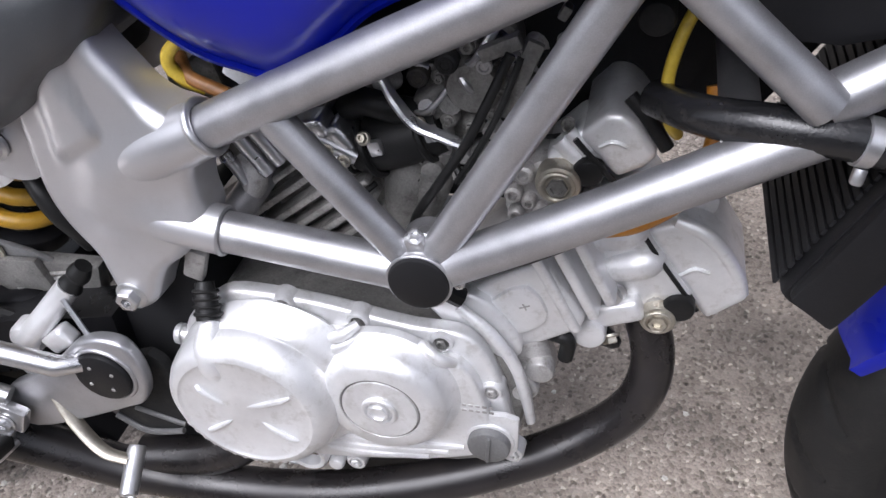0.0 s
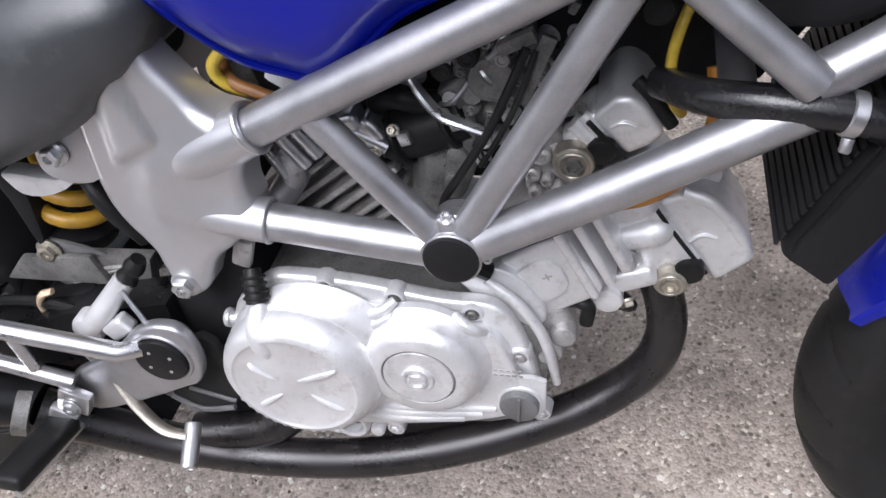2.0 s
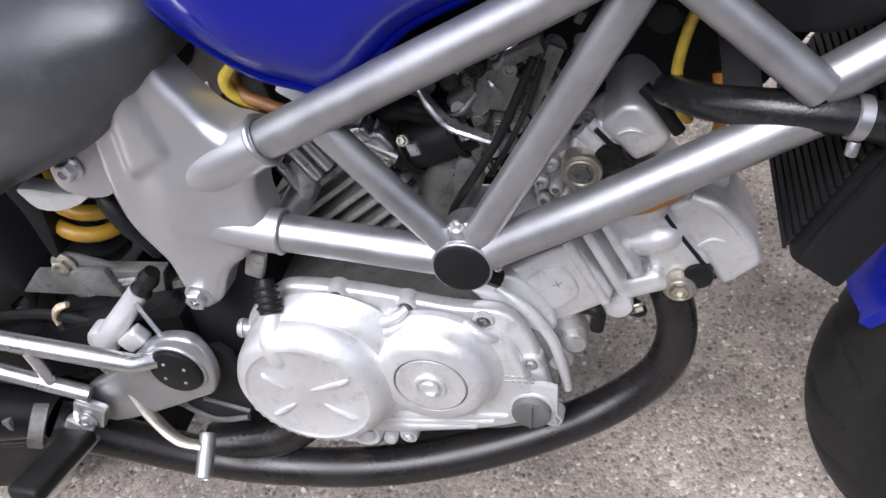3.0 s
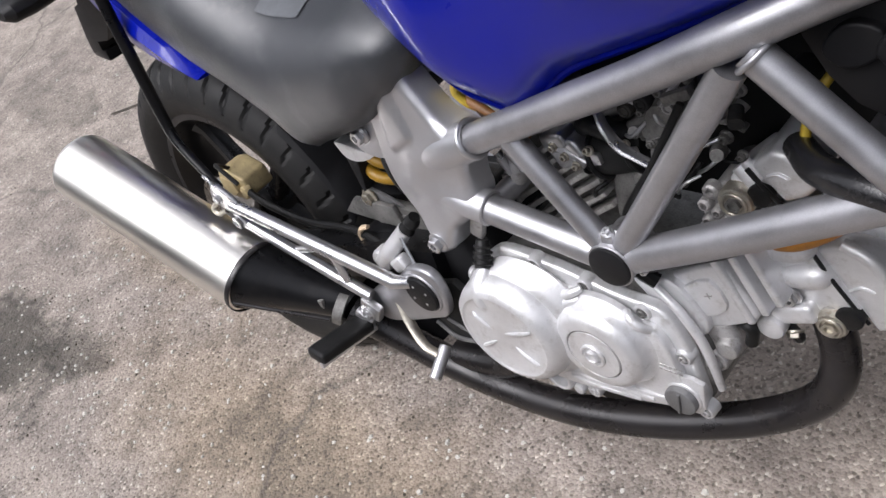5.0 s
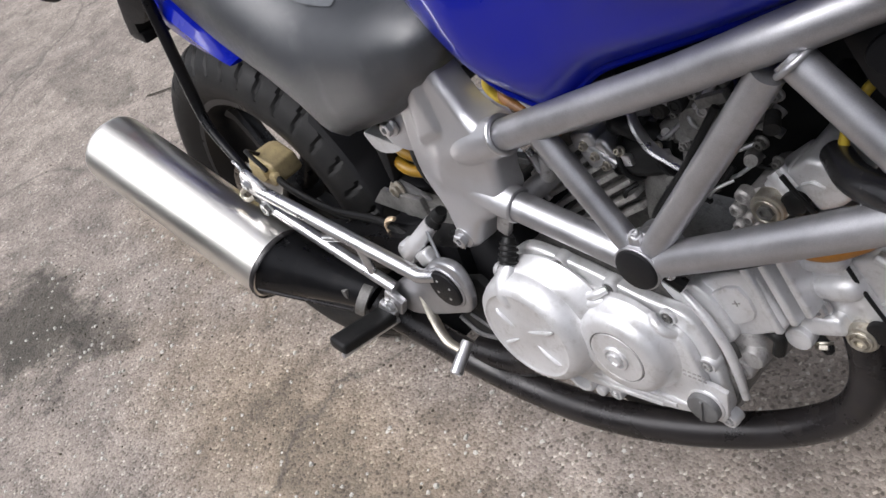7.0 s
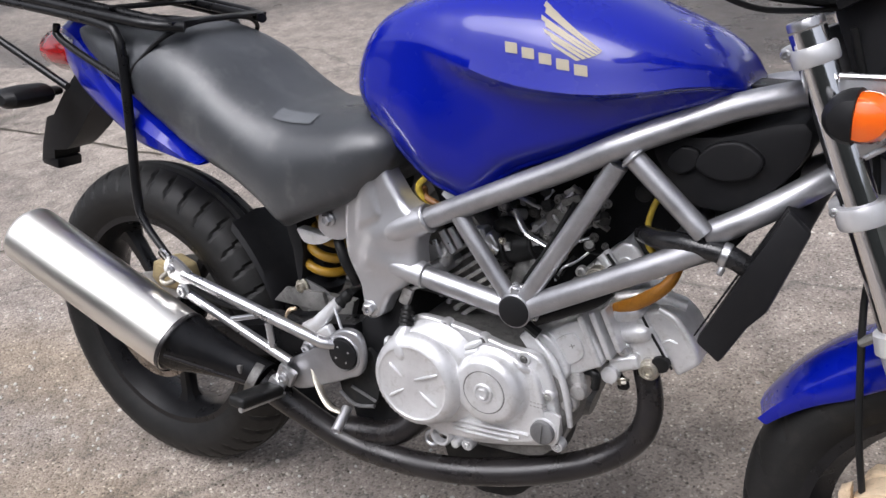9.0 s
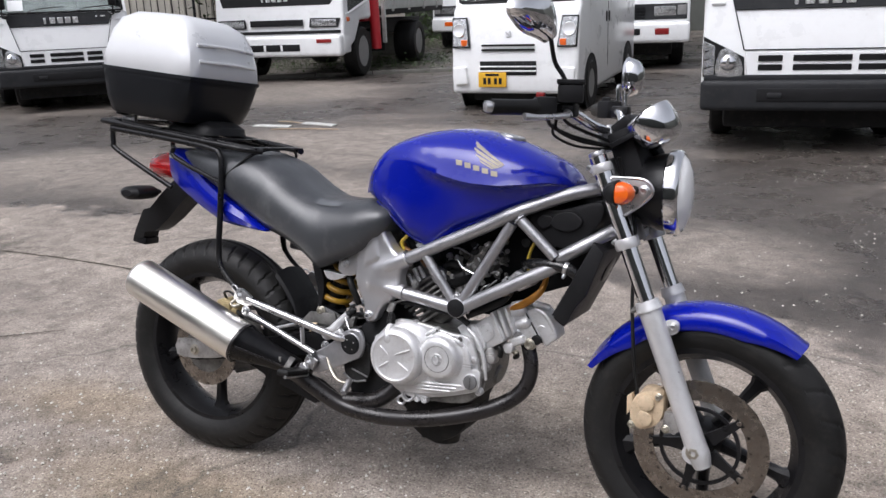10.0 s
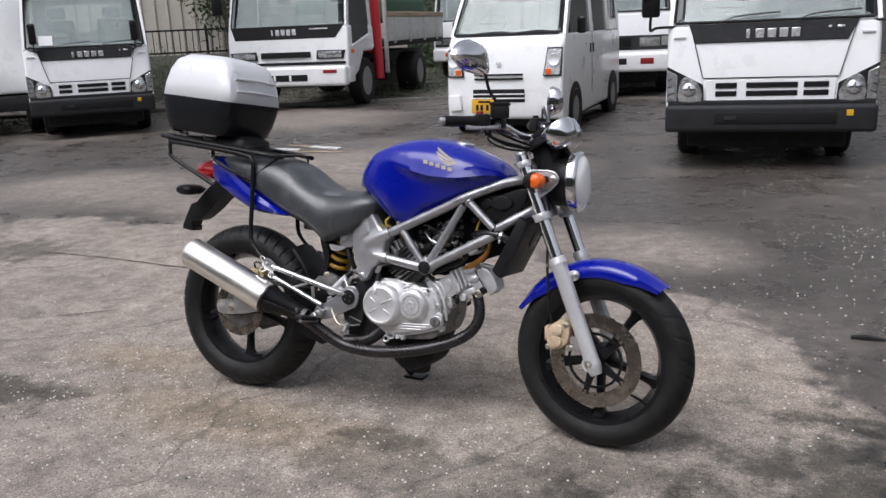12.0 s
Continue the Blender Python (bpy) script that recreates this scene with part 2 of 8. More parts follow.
def ground_material():
    """Old asphalt: beige exposed stone where it is dry, dark and glossy where it is damp, with oil stains and cracks."""
    m, nt, b = shader("worn_asphalt", (0.2, 0.19, 0.17), 0.7)
    vec = coords(nt)
    link = nt.links.new

    def noise_tex(scale, detail=4.0, rough=0.6):
        n = node(nt, "TexNoise", Scale=scale, Detail=detail, Roughness=rough)
        link(vec, n.inputs["Vector"])
        return n.outputs[0]

    def mixed(factor, a, c, blend="MIX"):
        x = nt.nodes.new("ShaderNodeMix")
        x.data_type, x.blend_type = "RGBA", blend
        for socket, value in ((x.inputs[0], factor), (x.inputs[6], a), (x.inputs[7], c)):
            if isinstance(value, (int, float)):
                socket.default_value = value
            elif isinstance(value, tuple):
                socket.default_value = (*value, 1)
            else:
                link(value, socket)
        return x.outputs[2]

    def maths(op, a, c=0.0):
        x = nt.nodes.new("ShaderNodeMath")
        x.operation = op
        for socket, value in ((x.inputs[0], a), (x.inputs[1], c)):
            if isinstance(value, (int, float)):
                socket.default_value = value
            else:
                link(value, socket)
        return x.outputs[0]

    # stones of about 6 mm in the binder
    stones = node(nt, "TexVoronoi", Scale=210.0)
    link(vec, stones.inputs["Vector"])
    stone_tone = ramp(nt, stones.outputs["Color"], [(0.10, (0.154, 0.136, 0.123)), (0.35, (0.258, 0.229, 0.208)), (0.82, (0.335, 0.299, 0.273)), (0.95, (0.56, 0.53, 0.48))])
    grit = ramp(nt, noise_tex(420, 3), [(0.3, (0.80, 0.80, 0.80)), (0.7, (1.15, 1.14, 1.12))])
    tone = mixed(1.0, stone_tone, grit, "MULTIPLY")
    dust = ramp(nt, noise_tex(7, 6, 0.65), [(0.32, (0.74, 0.73, 0.71)), (0.68, (1.2, 1.18, 1.15))])
    dry = mixed(1.0, tone, dust, "MULTIPLY")
    broad = ramp(nt, noise_tex(1.3, 6, 0.6), [(0.35, (0.80, 0.79, 0.78)), (0.65, (1.12, 1.11, 1.09))])
    dry = mixed(1.0, dry, broad, "MULTIPLY")
    sep = nt.nodes.new("ShaderNodeSeparateXYZ")
    link(vec, sep.inputs[0])
    ragged = maths("MULTIPLY", maths("SUBTRACT", noise_tex(5.5, 7, 0.68), 0.5), 2.2)
    # patches painted lighter to lift ground that the motorcycle shades
    for sx, sy, ra, rb, gain in BRIGHTENED:
        ux = maths("MULTIPLY", maths("SUBTRACT", sep.outputs[0], sx), 1 / ra)
        uy = maths("MULTIPLY", maths("SUBTRACT", sep.outputs[1], sy), 1 / rb)
        far = maths("ADD", maths("SQRT", maths("ADD", maths("MULTIPLY", ux, ux), maths("MULTIPLY", uy, uy))), maths("MULTIPLY", ragged, 0.35))
        cover = ramp(nt, far, [(0.45, (1, 1, 1)), (1.1, (0, 0, 0))])
        dry = mixed(cover, dry, mixed(1.0, dry, (gain, gain * 0.985, gain * 0.955), "MULTIPLY"))
    # brownish soil worked into the surface
    for sx, sy, ra, rb in BROWNED:
        ux = maths("MULTIPLY", maths("SUBTRACT", sep.outputs[0], sx), 1 / ra)
        uy = maths("MULTIPLY", maths("SUBTRACT", sep.outputs[1], sy), 1 / rb)
        far = maths("ADD", maths("SQRT", maths("ADD", maths("MULTIPLY", ux, ux), maths("MULTIPLY", uy, uy))), maths("MULTIPLY", ragged, 0.6))
        dry = mixed(ramp(nt, far, [(0.35, (0.8, 0.8, 0.8)), (1.1, (0, 0, 0))]), dry, mixed(1.0, dry, (0.94, 0.87, 0.73), "MULTIPLY"))
    # dark pits between the stones
    pits = node(nt, "TexVoronoi", Scale=95.0)
    link(vec, pits.inputs["Vector"])
    hole = mixed(1.0, ramp(nt, pits.outputs["Distance"], [(0.22, (0.85, 0.85, 0.85)), (0.38, (0, 0, 0))]), ramp(nt, pits.outputs["Color"], [(0.60, (0, 0, 0)), (0.64, (1, 1, 1))]), "MULTIPLY")
    dry = mixed(hole, dry, mixed(1.0, dry, (0.40, 0.39, 0.37), "MULTIPLY"))
    # old oil stains and other darker patches in the foreground
    for sx, sy, ra, rb, dark in DARK_PATCHES:
        ux = maths("MULTIPLY", maths("SUBTRACT", sep.outputs[0], sx), 1 / ra)
        uy = maths("MULTIPLY", maths("SUBTRACT", sep.outputs[1], sy), 1 / rb)
        far = maths("ADD", maths("SQRT", maths("ADD", maths("MULTIPLY", ux, ux), maths("MULTIPLY", uy, uy))), ragged)
        cover = ramp(nt, far, [(0.55, (dark,) * 3), (1.0, (0, 0, 0))])
        dry = mixed(cover, dry, mixed(1.0, dry, (0.24, 0.25, 0.225), "MULTIPLY"))
    # damp: away from the dry island around the motorcycle
    px = maths("MULTIPLY", maths("ADD", sep.outputs[0], DRY_X), 1 / DRY_A)
    py = maths("MULTIPLY", maths("ADD", sep.outputs[1], DRY_Y), 1 / DRY_B)
    ring = maths("SQRT", maths("ADD", maths("MULTIPLY", px, px), maths("MULTIPLY", py, py)))
    wobble = maths("MULTIPLY", maths("SUBTRACT", noise_tex(1.6, 8, 0.70), 0.5), 0.62)
    damp = ramp(nt, maths("ADD", ring, wobble), [(0.945, (0, 0, 0)), (1.0, (1, 1, 1))])
    patch = ramp(nt, noise_tex(0.55, 6, 0.6), [(0.52, (1, 1, 1)), (0.68, (0.5, 0.5, 0.5))])
    damp = mixed(1.0, damp, patch, "MULTIPLY")
    # half-dry areas, and sky sheen on wet ground painted as paler asphalt
    for sx, sy, ra, rb, least in HALF_DRY_AND_SHEEN:
        ux = maths("MULTIPLY", maths("SUBTRACT", sep.outputs[0], sx), 1 / ra)
        uy = maths("MULTIPLY", maths("SUBTRACT", sep.outputs[1], sy), 1 / rb)
        far = maths("ADD", maths("SQRT", maths("ADD", maths("MULTIPLY", ux, ux), maths("MULTIPLY", uy, uy))), maths("MULTIPLY", wobble, 1.4))
        damp = mixed(1.0, damp, ramp(nt, far, [(0.5, (least,) * 3), (1.05, (1, 1, 1))]), "MULTIPLY")
    wet_tone = mixed(1.0, dry, (0.295, 0.295, 0.300), "MULTIPLY")
    tone = mixed(damp, dry, wet_tone)
    # crumbs of white stone, thicker in some places
    crumbs = node(nt, "TexVoronoi", Scale=74.0)
    link(vec, crumbs.inputs["Vector"])
    keep = ramp(nt, crumbs.outputs["Color"], [(0.85, (0, 0, 0)), (0.89, (1, 1, 1))])
    crowd = maths("MULTIPLY", maths("SUBTRACT", noise_tex(2.3, 6, 0.75), 0.47), 1.1)
    uneven = maths("MULTIPLY", noise_tex(120, 4, 0.7), 0.42)
    dot = ramp(nt, maths("SUBTRACT", maths("ADD", crumbs.outputs["Distance"], uneven), crowd), [(0.150, (0.75, 0.75, 0.75)), (0.195, (0, 0, 0))])
    tone = mixed(mixed(1.0, dot, keep, "MULTIPLY"), tone, (0.42, 0.40, 0.38))
    mottle = ramp(nt, noise_tex(11, 8, 0.72), [(0.34, (0.62, 0.62, 0.62)), (0.50, (1.0, 1.0, 1.0)), (0.68, (1.28, 1.27, 1.25))])
    tone = mixed(0.8, tone, mixed(1.0, tone, mottle, "MULTIPLY"))
    # fine cracks
    crack = node(nt, "TexVoronoi", Scale=0.55)
    crack.feature = "DISTANCE_TO_EDGE"
    bent = nt.nodes.new("ShaderNodeVectorMath")
    bent.operation = "MULTIPLY_ADD"
    wob = node(nt, "TexNoise", Scale=2.2, Detail=6.0)
    link(vec, wob.inputs["Vector"])
    link(wob.outputs["Color"], bent.inputs[0])
    bent.inputs[1].default_value = (0.5, 0.5, 0.0)
    link(vec, bent.inputs[2])
    link(bent.outputs[0], crack.inputs["Vector"])
    line = ramp(nt, crack.outputs["Distance"], [(0.0, (0.55, 0.55, 0.55)), (0.006, (0, 0, 0))])
    tone = mixed(line, tone, (0.05, 0.047, 0.042))
    link(tone, b.inputs["Base Color"])
    wet_gloss = ramp(nt, noise_tex(2.6, 7, 0.7), [(0.35, (0.17, 0.17, 0.17)), (0.65, (0.46, 0.46, 0.46))])
    rough = mixed(damp, (0.82, 0.82, 0.82), wet_gloss)
    link(rough, b.inputs["Roughness"])
    bump = nt.nodes.new("ShaderNodeBump")
    bump.inputs["Strength"].default_value = 0.55
    bump.inputs["Distance"].default_value = 0.004
    link(maths("ADD", maths("MULTIPLY", stones.outputs["Distance"], -0.9), maths("MULTIPLY", noise_tex(60, 5), 0.6)), bump.inputs["Height"])
    link(bump.outputs[0], b.inputs["Normal"])
    return m


DRY_X, DRY_Y, DRY_A, DRY_B = 1.5, -0.05, 3.95, 2.35
BROWNED = [(0.15, -0.27, 0.85, 0.26), (-0.6, 0.05, 0.5, 0.2)]
# painted-in brightening first, old stains further down: place, half sizes, depth
BRIGHTENED = [(1.50, 0.64, 0.95, 0.55, 1.15), (0.95, 0.36, 0.75, 0.48, 1.15)]
# the first entry paints a wet sheen, the rest are half-dry ground
HALF_DRY_AND_SHEEN = [(-1.8, 2.9, 1.7, 0.95, 0.05), (-2.2, 4.9, 2.3, 1.5, 0.2), (-6.2, 8.7, 2.6, 1.9, 0.30), (0.9, 2.5, 0.9, 0.6, 0.3), (-4.3, 3.2, 1.6, 1.2, 0.35)]
DARK_PATCHES = [(-0.92, -0.44, 0.36, 0.17, 0.85), (-0.68, -0.36, 0.16, 0.10, 0.6), (0.76, -0.22, 0.22, 0.09, 0.6), (2.42, -0.12, 0.72, 0.80, 0.9), (1.75, -0.50, 0.60, 0.30, 0.75), (1.05, -0.38, 0.75, 0.22, 0.4), (1.45, -0.16, 0.45, 0.16, 0.5), (-2.9, 1.25, 0.55, 0.28, 0.6), (0.15, -0.28, 0.28, 0.10, 0.35), (-1.9, 0.30, 0.5, 0.12, 0.35)]
GROUND = ground_material()

# ---- mesh helpers ----
TURNED = [Matrix()]  # what part() turns its mesh by (the steered front end)


def as_mesh(name, bm, mat, sharp=38):
    bmesh.ops.recalc_face_normals(bm, faces=bm.faces)
    me = bpy.data.meshes.new(name)
    bm.to_mesh(me)
    bm.free()
    me.materials.append(mat)
    me.shade_smooth()
    me.set_sharp_from_angle(angle=radians(sharp))
    return me


def part(name, bm, mat, parent, label="", sharp=38):
    """One mesh under a thing or under a part."""
    bm.transform(TURNED[-1])
    ob = new(name, as_mesh(name, bm, mat, sharp))
    ob.parent = parent
    if label:
        tagged(ob, label)
    return ob


def thing(name, m, label, category, group="", kind=""):
    ob = new(name)
    ob.empty_display_size = 0.1
    ob.matrix_world = m
    return tagged(ob, label, category, group, kind)


def whole(name, bm, mat, label, category, m=None, group="", kind="", sharp=38):
    ob = new(name, as_mesh(name, bm, mat, sharp))
    if m is not None:
        ob.matrix_world = m
    return tagged(ob, label, category, group, kind)


def joined(*meshes):
    bm = bmesh.new()
    for other in meshes:
        me = bpy.data.meshes.new("tmp")
        other.to_mesh(me)
        other.free()
        bm.from_mesh(me)
        bpy.data.meshes.remove(me)
    return bm


def curve_points(pts, steps):
    """Catmull-Rom through points of any length of tuple."""
    pts = [np.array(p, float) for p in pts]
    if len(pts) < 3 or steps < 2:
        return pts
    ext = [2 * pts[0] - pts[1], *pts, 2 * pts[-1] - pts[-2]]
    out = []
    for i in range(1, len(ext) - 2):
        a, b, c, d = ext[i - 1 : i + 3]
        for s in range(steps):
            u = s / steps
            out.append(0.5 * (2 * b + (c - a) * u + (2 * a - 5 * b + 4 * c - d) * u * u + (3 * b - a - 3 * c + d) * u**3))
    out.append(pts[-1])
    return out


def tube(pts, r, seg=14, steps=6, flat=1.0, caps=True):
    """A round bar along points; r: one radius or one a point."""
    rs = list(r) if isinstance(r, (list, tuple)) else [r] * len(pts)
    line = curve_points([(*p, q) for p, q in zip(pts, rs)], steps)
    bm = bmesh.new()
    way, side, rings = None, None, []
    for i, p in enumerate(line):
        here = Vector(p[:3])
        ahead = (Vector(line[min(i + 1, len(line) - 1)][:3]) - Vector(line[max(i - 1, 0)][:3])).normalized()
        if side is None:
            side = ahead.orthogonal().normalized()
            if abs(ahead.y) < 0.9:
                side = Vector((0, 1, 0)) - ahead * ahead.y
                side.normalize()
        else:
            side = (side - ahead * side.dot(ahead)).normalized()
        up = ahead.cross(side)
        rings.append([bm.verts.new(here + (side * math.cos(a) * p[3] + up * math.sin(a) * p[3] * flat)) for a in np.linspace(0, 2 * math.pi, seg, endpoint=False)])
    for a, b in zip(rings, rings[1:]):
        for k in range(seg):
            bm.faces.new((a[k], a[(k + 1) % seg], b[(k + 1) % seg], b[k]))
    if caps:
        bm.faces.new(rings[0][::-1])
        bm.faces.new(rings[-1])
    return bm


def loft(rings, ring_closed=True, caps=True):
    bm = bmesh.new()
    vs = [[bm.verts.new(p) for p in ring] for ring in rings]
    n = len(vs[0])
    for a, b in zip(vs, vs[1:]):
        for k in range(n if ring_closed else n - 1):
            bm.faces.new((a[k], a[(k + 1) % n], b[(k + 1) % n], b[k]))
    if caps and ring_closed:
        bm.faces.new(vs[0][::-1])
        bm.faces.new(vs[-1])
    return bm


def axis_matrix(origin, axis):
    z = Vector(axis).normalized()
    return Matrix.Translation(origin) @ z.to_track_quat("Z", "Y").to_matrix().to_4x4()


def lathe(profile, origin, axis, seg=32, closed=False):
    """Turns (radius, height) round an axis; closed: the profile is a loop (a ring)."""
    bm = bmesh.new()
    rows = []
    for r, h in profile:
        if r < 1e-6:
            rows.append([bm.verts.new((0, 0, h))])
        else:
            rows.append([bm.verts.new((r * math.cos(a), r * math.sin(a), h)) for a in np.linspace(0, 2 * math.pi, seg, endpoint=False)])
    pairs = list(zip(rows, rows[1:])) + ([(rows[-1], rows[0])] if closed else [])
    for a, b in pairs:
        for k in range(seg):
            q = (k + 1) % seg
            if len(a) == 1 and len(b) == 1:
                continue
            if len(a) == 1:
                bm.faces.new((a[0], b[q], b[k]))
            elif len(b) == 1:
                bm.faces.new((a[k], a[q], b[0]))
            else:
                bm.faces.new((a[k], a[q], b[q], b[k]))
    if not closed:
        for row, flip in ((rows[0], True), (rows[-1], False)):
            if len(row) > 1:
                bm.faces.new(row[::-1] if flip else row)
    bm.transform(axis_matrix(origin, axis))
    return bm


def disc(origin, axis, r, h, edge=0.002, seg=28):
    """A round boss from origin along axis, with a rounded rim."""
    return lathe([(r, 0), (r, h - edge), (r - 0.35 * edge, h - 0.3 * edge), (r - edge, h), (0, h)], origin, axis, seg)


def bevelled(bm, width, segments=2, angle=25):
    if width > 0:
        edges = [e for e in bm.edges if len(e.link_faces) == 2 and e.calc_face_angle(0) > radians(angle)]
        bmesh.ops.bevel(bm, geom=edges, offset=width, segments=segments, profile=0.6, affect="EDGES", clamp_overlap=True)
    return bm


def block(size, m, bevel=0.003, segments=2):
    bm = bmesh.new()
    bmesh.ops.create_cube(bm, size=1.0)
    for v in bm.verts:
        v.co = Vector((v.co.x * size[0], v.co.y * size[1], v.co.z * size[2]))
    bevelled(bm, bevel, segments)
    bm.transform(m)
    return bm


def slab(outline, y0, y1, bevel=0.004, segments=2, taper=1.0):
    """An (x, z) outline given thickness from y0 to y1."""
    bm = bmesh.new()
    cx, cz = np.mean([p[0] for p in outline]), np.mean([p[1] for p in outline])
    a = [bm.verts.new((x, y0, z)) for x, z in outline]
    b = [bm.verts.new((cx + (x - cx) * taper, y1, cz + (z - cz) * taper)) for x, z in outline]
    bm.faces.new(a)
    bm.faces.new(b[::-1])
    for k in range(len(a)):
        q = (k + 1) % len(a)
        bm.faces.new((a[k], b[k], b[q], a[q]))
    bmesh.ops.recalc_face_normals(bm, faces=bm.faces)
    return bevelled(bm, bevel, segments, 20)


def rounded(outline, steps=4):
    """A smooth closed outline through points."""
    n = len(outline)
    pts = [np.array(p, float) for p in outline]
    out = []
    for i in range(n):
        a, b, c, d = (pts[(i + k) % n] for k in (-1, 0, 1, 2))
        for s in range(steps):
            u = s / steps
            out.append(tuple(0.5 * (2 * b + (c - a) * u + (2 * a - 5 * b + 4 * c - d) * u * u + (3 * b - a - 3 * c + d) * u**3)))
    return out


def bolt(origin, axis, r=0.008, h=0.006):
    """A flanged hexagon bolt head with a hollow top."""
    flange = lathe([(r * 1.35, 0), (r * 1.35, h * 0.25), (r * 1.1, h * 0.4), (0, h * 0.4)], origin, axis, 18)
    head = lathe([(r, h * 0.3), (r, h * 0.9), (r * 0.85, h), (r * 0.5, h), (r * 0.42, h * 0.6), (0, h * 0.6)], origin, axis, 6)
    return joined(flange, head)


def ring(origin, axis, r, thick, seg=36, sides=10):
    return lathe([(r + thick * math.cos(a), thick * math.sin(a)) for a in np.linspace(0, 2 * math.pi, sides, endpoint=False)], origin, axis, seg, closed=True)

# ---- the yard: ground, kerb, building ----
def ground_sheet():
    """One sheet to the horizon, finer and slightly uneven near the middle."""
    bm = bmesh.new()
    xs = sorted({*np.linspace(-14, 8, 89), *np.linspace(-300, -14, 12), *np.linspace(8, 300, 12)})
    ys = sorted({*np.linspace(-5, 22, 109), *np.linspace(-300, -5, 12), *np.linspace(22, 300, 12)})
    grid = []
    for y in ys:
        row = []
        for x in xs:
            far = min(1.0, max(0.0, (math.hypot(x - 0.7, y - 0.1) - 1.6) / 2.5))
            row.append(bm.verts.new((x, y, far * 0.012 * noise.noise(Vector((x * 0.7, y * 0.7, 3.1))))))
        grid.append(row)
    for a, b in zip(grid, grid[1:]):
        for k in range(len(xs) - 1):
            bm.faces.new((a[k], a[k + 1], b[k + 1], b[k]))
    return bm


ground = whole("ground", ground_sheet(), GROUND, "worn patchy asphalt yard, damp in places", "ground", kind="structure")


def chips(count, seed, spots, size):
    """Small loose stones scattered on the asphalt."""
    rng = random.Random(seed)
    bm = bmesh.new()
    for _ in range(count):
        cx, cy, spread = rng.choice(spots)
        x, y, r = rng.gauss(cx, spread), rng.gauss(cy, spread), rng.uniform(*size)
        h, turn = r * rng.uniform(0.4, 0.8), rng.uniform(0, 6.3)
        base = [bm.verts.new((x + r * rng.uniform(0.7, 1.2) * math.cos(turn + k * 1.2566), y + r * rng.uniform(0.7, 1.2) * math.sin(turn + k * 1.2566), -0.001)) for k in range(5)]
        top = [bm.verts.new((v.co.x * 0.6 + x * 0.4, v.co.y * 0.6 + y * 0.4, h)) for v in base]
        for k in range(5):
            bm.faces.new((base[k], base[(k + 1) % 5], top[(k + 1) % 5], top[k]))
        bm.faces.new(top)
    return bm


CHIP = surface("pale_stone_chips", (0.55, 0.53, 0.48), 0.7, vary=0.3, grain=300, blot=60, bump=0.2)
SOIL = surface("dark_leaf_litter", (0.06, 0.05, 0.035), 0.9, vary=0.4, grain=200, blot=20, bump=0.5)
whole("stone_chips", chips(2700, 3, [(0.7, -0.35, 0.5), (0.2, -0.2, 0.7), (0.6, 0.2, 1.6), (1.9, 1.6, 0.9), (-0.6, -0.2, 0.9), (1.9, 4.4, 0.35), (2.4, 4.6, 0.3), (2.2, 3.2, 0.4), (1.1, -0.6, 0.7), (2.2, 1.2, 0.5), (-0.7, -0.36, 0.34), (-0.2, -0.3, 0.4)], (0.0016, 0.0065)), CHIP, "scattered small pale stone chips", "gravel", kind="stuff", sharp=20)
whole("debris", chips(620, 5, [(1.1, -0.75, 0.22), (-1.0, -0.25, 0.3), (0.5, -0.45, 0.3), (2.1, 3.5, 0.8), (0.1, -0.25, 0.35), (-0.7, -0.35, 0.14)], (0.0012, 0.004)), SOIL, "dark bits of dirt and leaf litter", "debris", kind="stuff", sharp=20)


def crack_line(points, width):
    """A ragged dark joint between slabs."""
    rng = random.Random(len(points) + 40)
    line = [p for p in curve_points(points, 10)]
    bm = bmesh.new()
    rows = []
    for k, p in enumerate(line):
        a, c = line[max(0, k - 1)], line[min(len(line) - 1, k + 1)]
        way = Vector((c[0] - a[0], c[1] - a[1])).normalized()
        off = Vector((-way.y, way.x)) * width * rng.uniform(0.35, 1.0)
        mid = Vector((p[0], p[1])) + Vector((rng.uniform(-1, 1), rng.uniform(-1, 1))) * width * 0.8
        rows.append([bm.verts.new((mid.x + off.x, mid.y + off.y, 0.004)), bm.verts.new((mid.x - off.x, mid.y - off.y, 0.004))])
    for a, c in zip(rows, rows[1:]):
        bm.faces.new((a[0], a[1], c[1], c[0]))
    return bm


for path, wide in (([(-2.72, 1.25), (-2.2, 1.26), (-1.45, 1.24)], 0.010), ([(-1.48, 0.33), (-1.25, 0.50)], 0.006)):
    whole("crack", crack_line(path, wide), SOIL, "dark ragged crack in the asphalt", "crack", kind="structure")


def stick(x, y, length, turn):
    ob = whole("stick", tube([(-length / 2, 0, 0.012), (0, 0.01, 0.016), (length / 2, -0.008, 0.012)], [0.006, 0.008, 0.005], 8, 4), WOOD, "pale broken stick lying on the asphalt", "stick", pose(x, y, 0, 0, 0, turn))
    return ob


stick(-3.45, 5.50, 0.75, 12)
stick(-3.9, 5.9, 0.4, -10)

whole("rubber_strip", bevelled(loft([[(x, -w, 0.0), (x, w, 0.0), (x, w * 0.8, h), (x, -w * 0.8, h)] for x, w, h in ((0.0, 0.012, 0.010), (0.06, 0.018, 0.016), (0.13, 0.010, 0.008))]), 0.002, 1), RUBBER, "short black rubber strip lying on the asphalt", "debris", pose(2.14, 1.28, 0.0, 0, 0, 4))
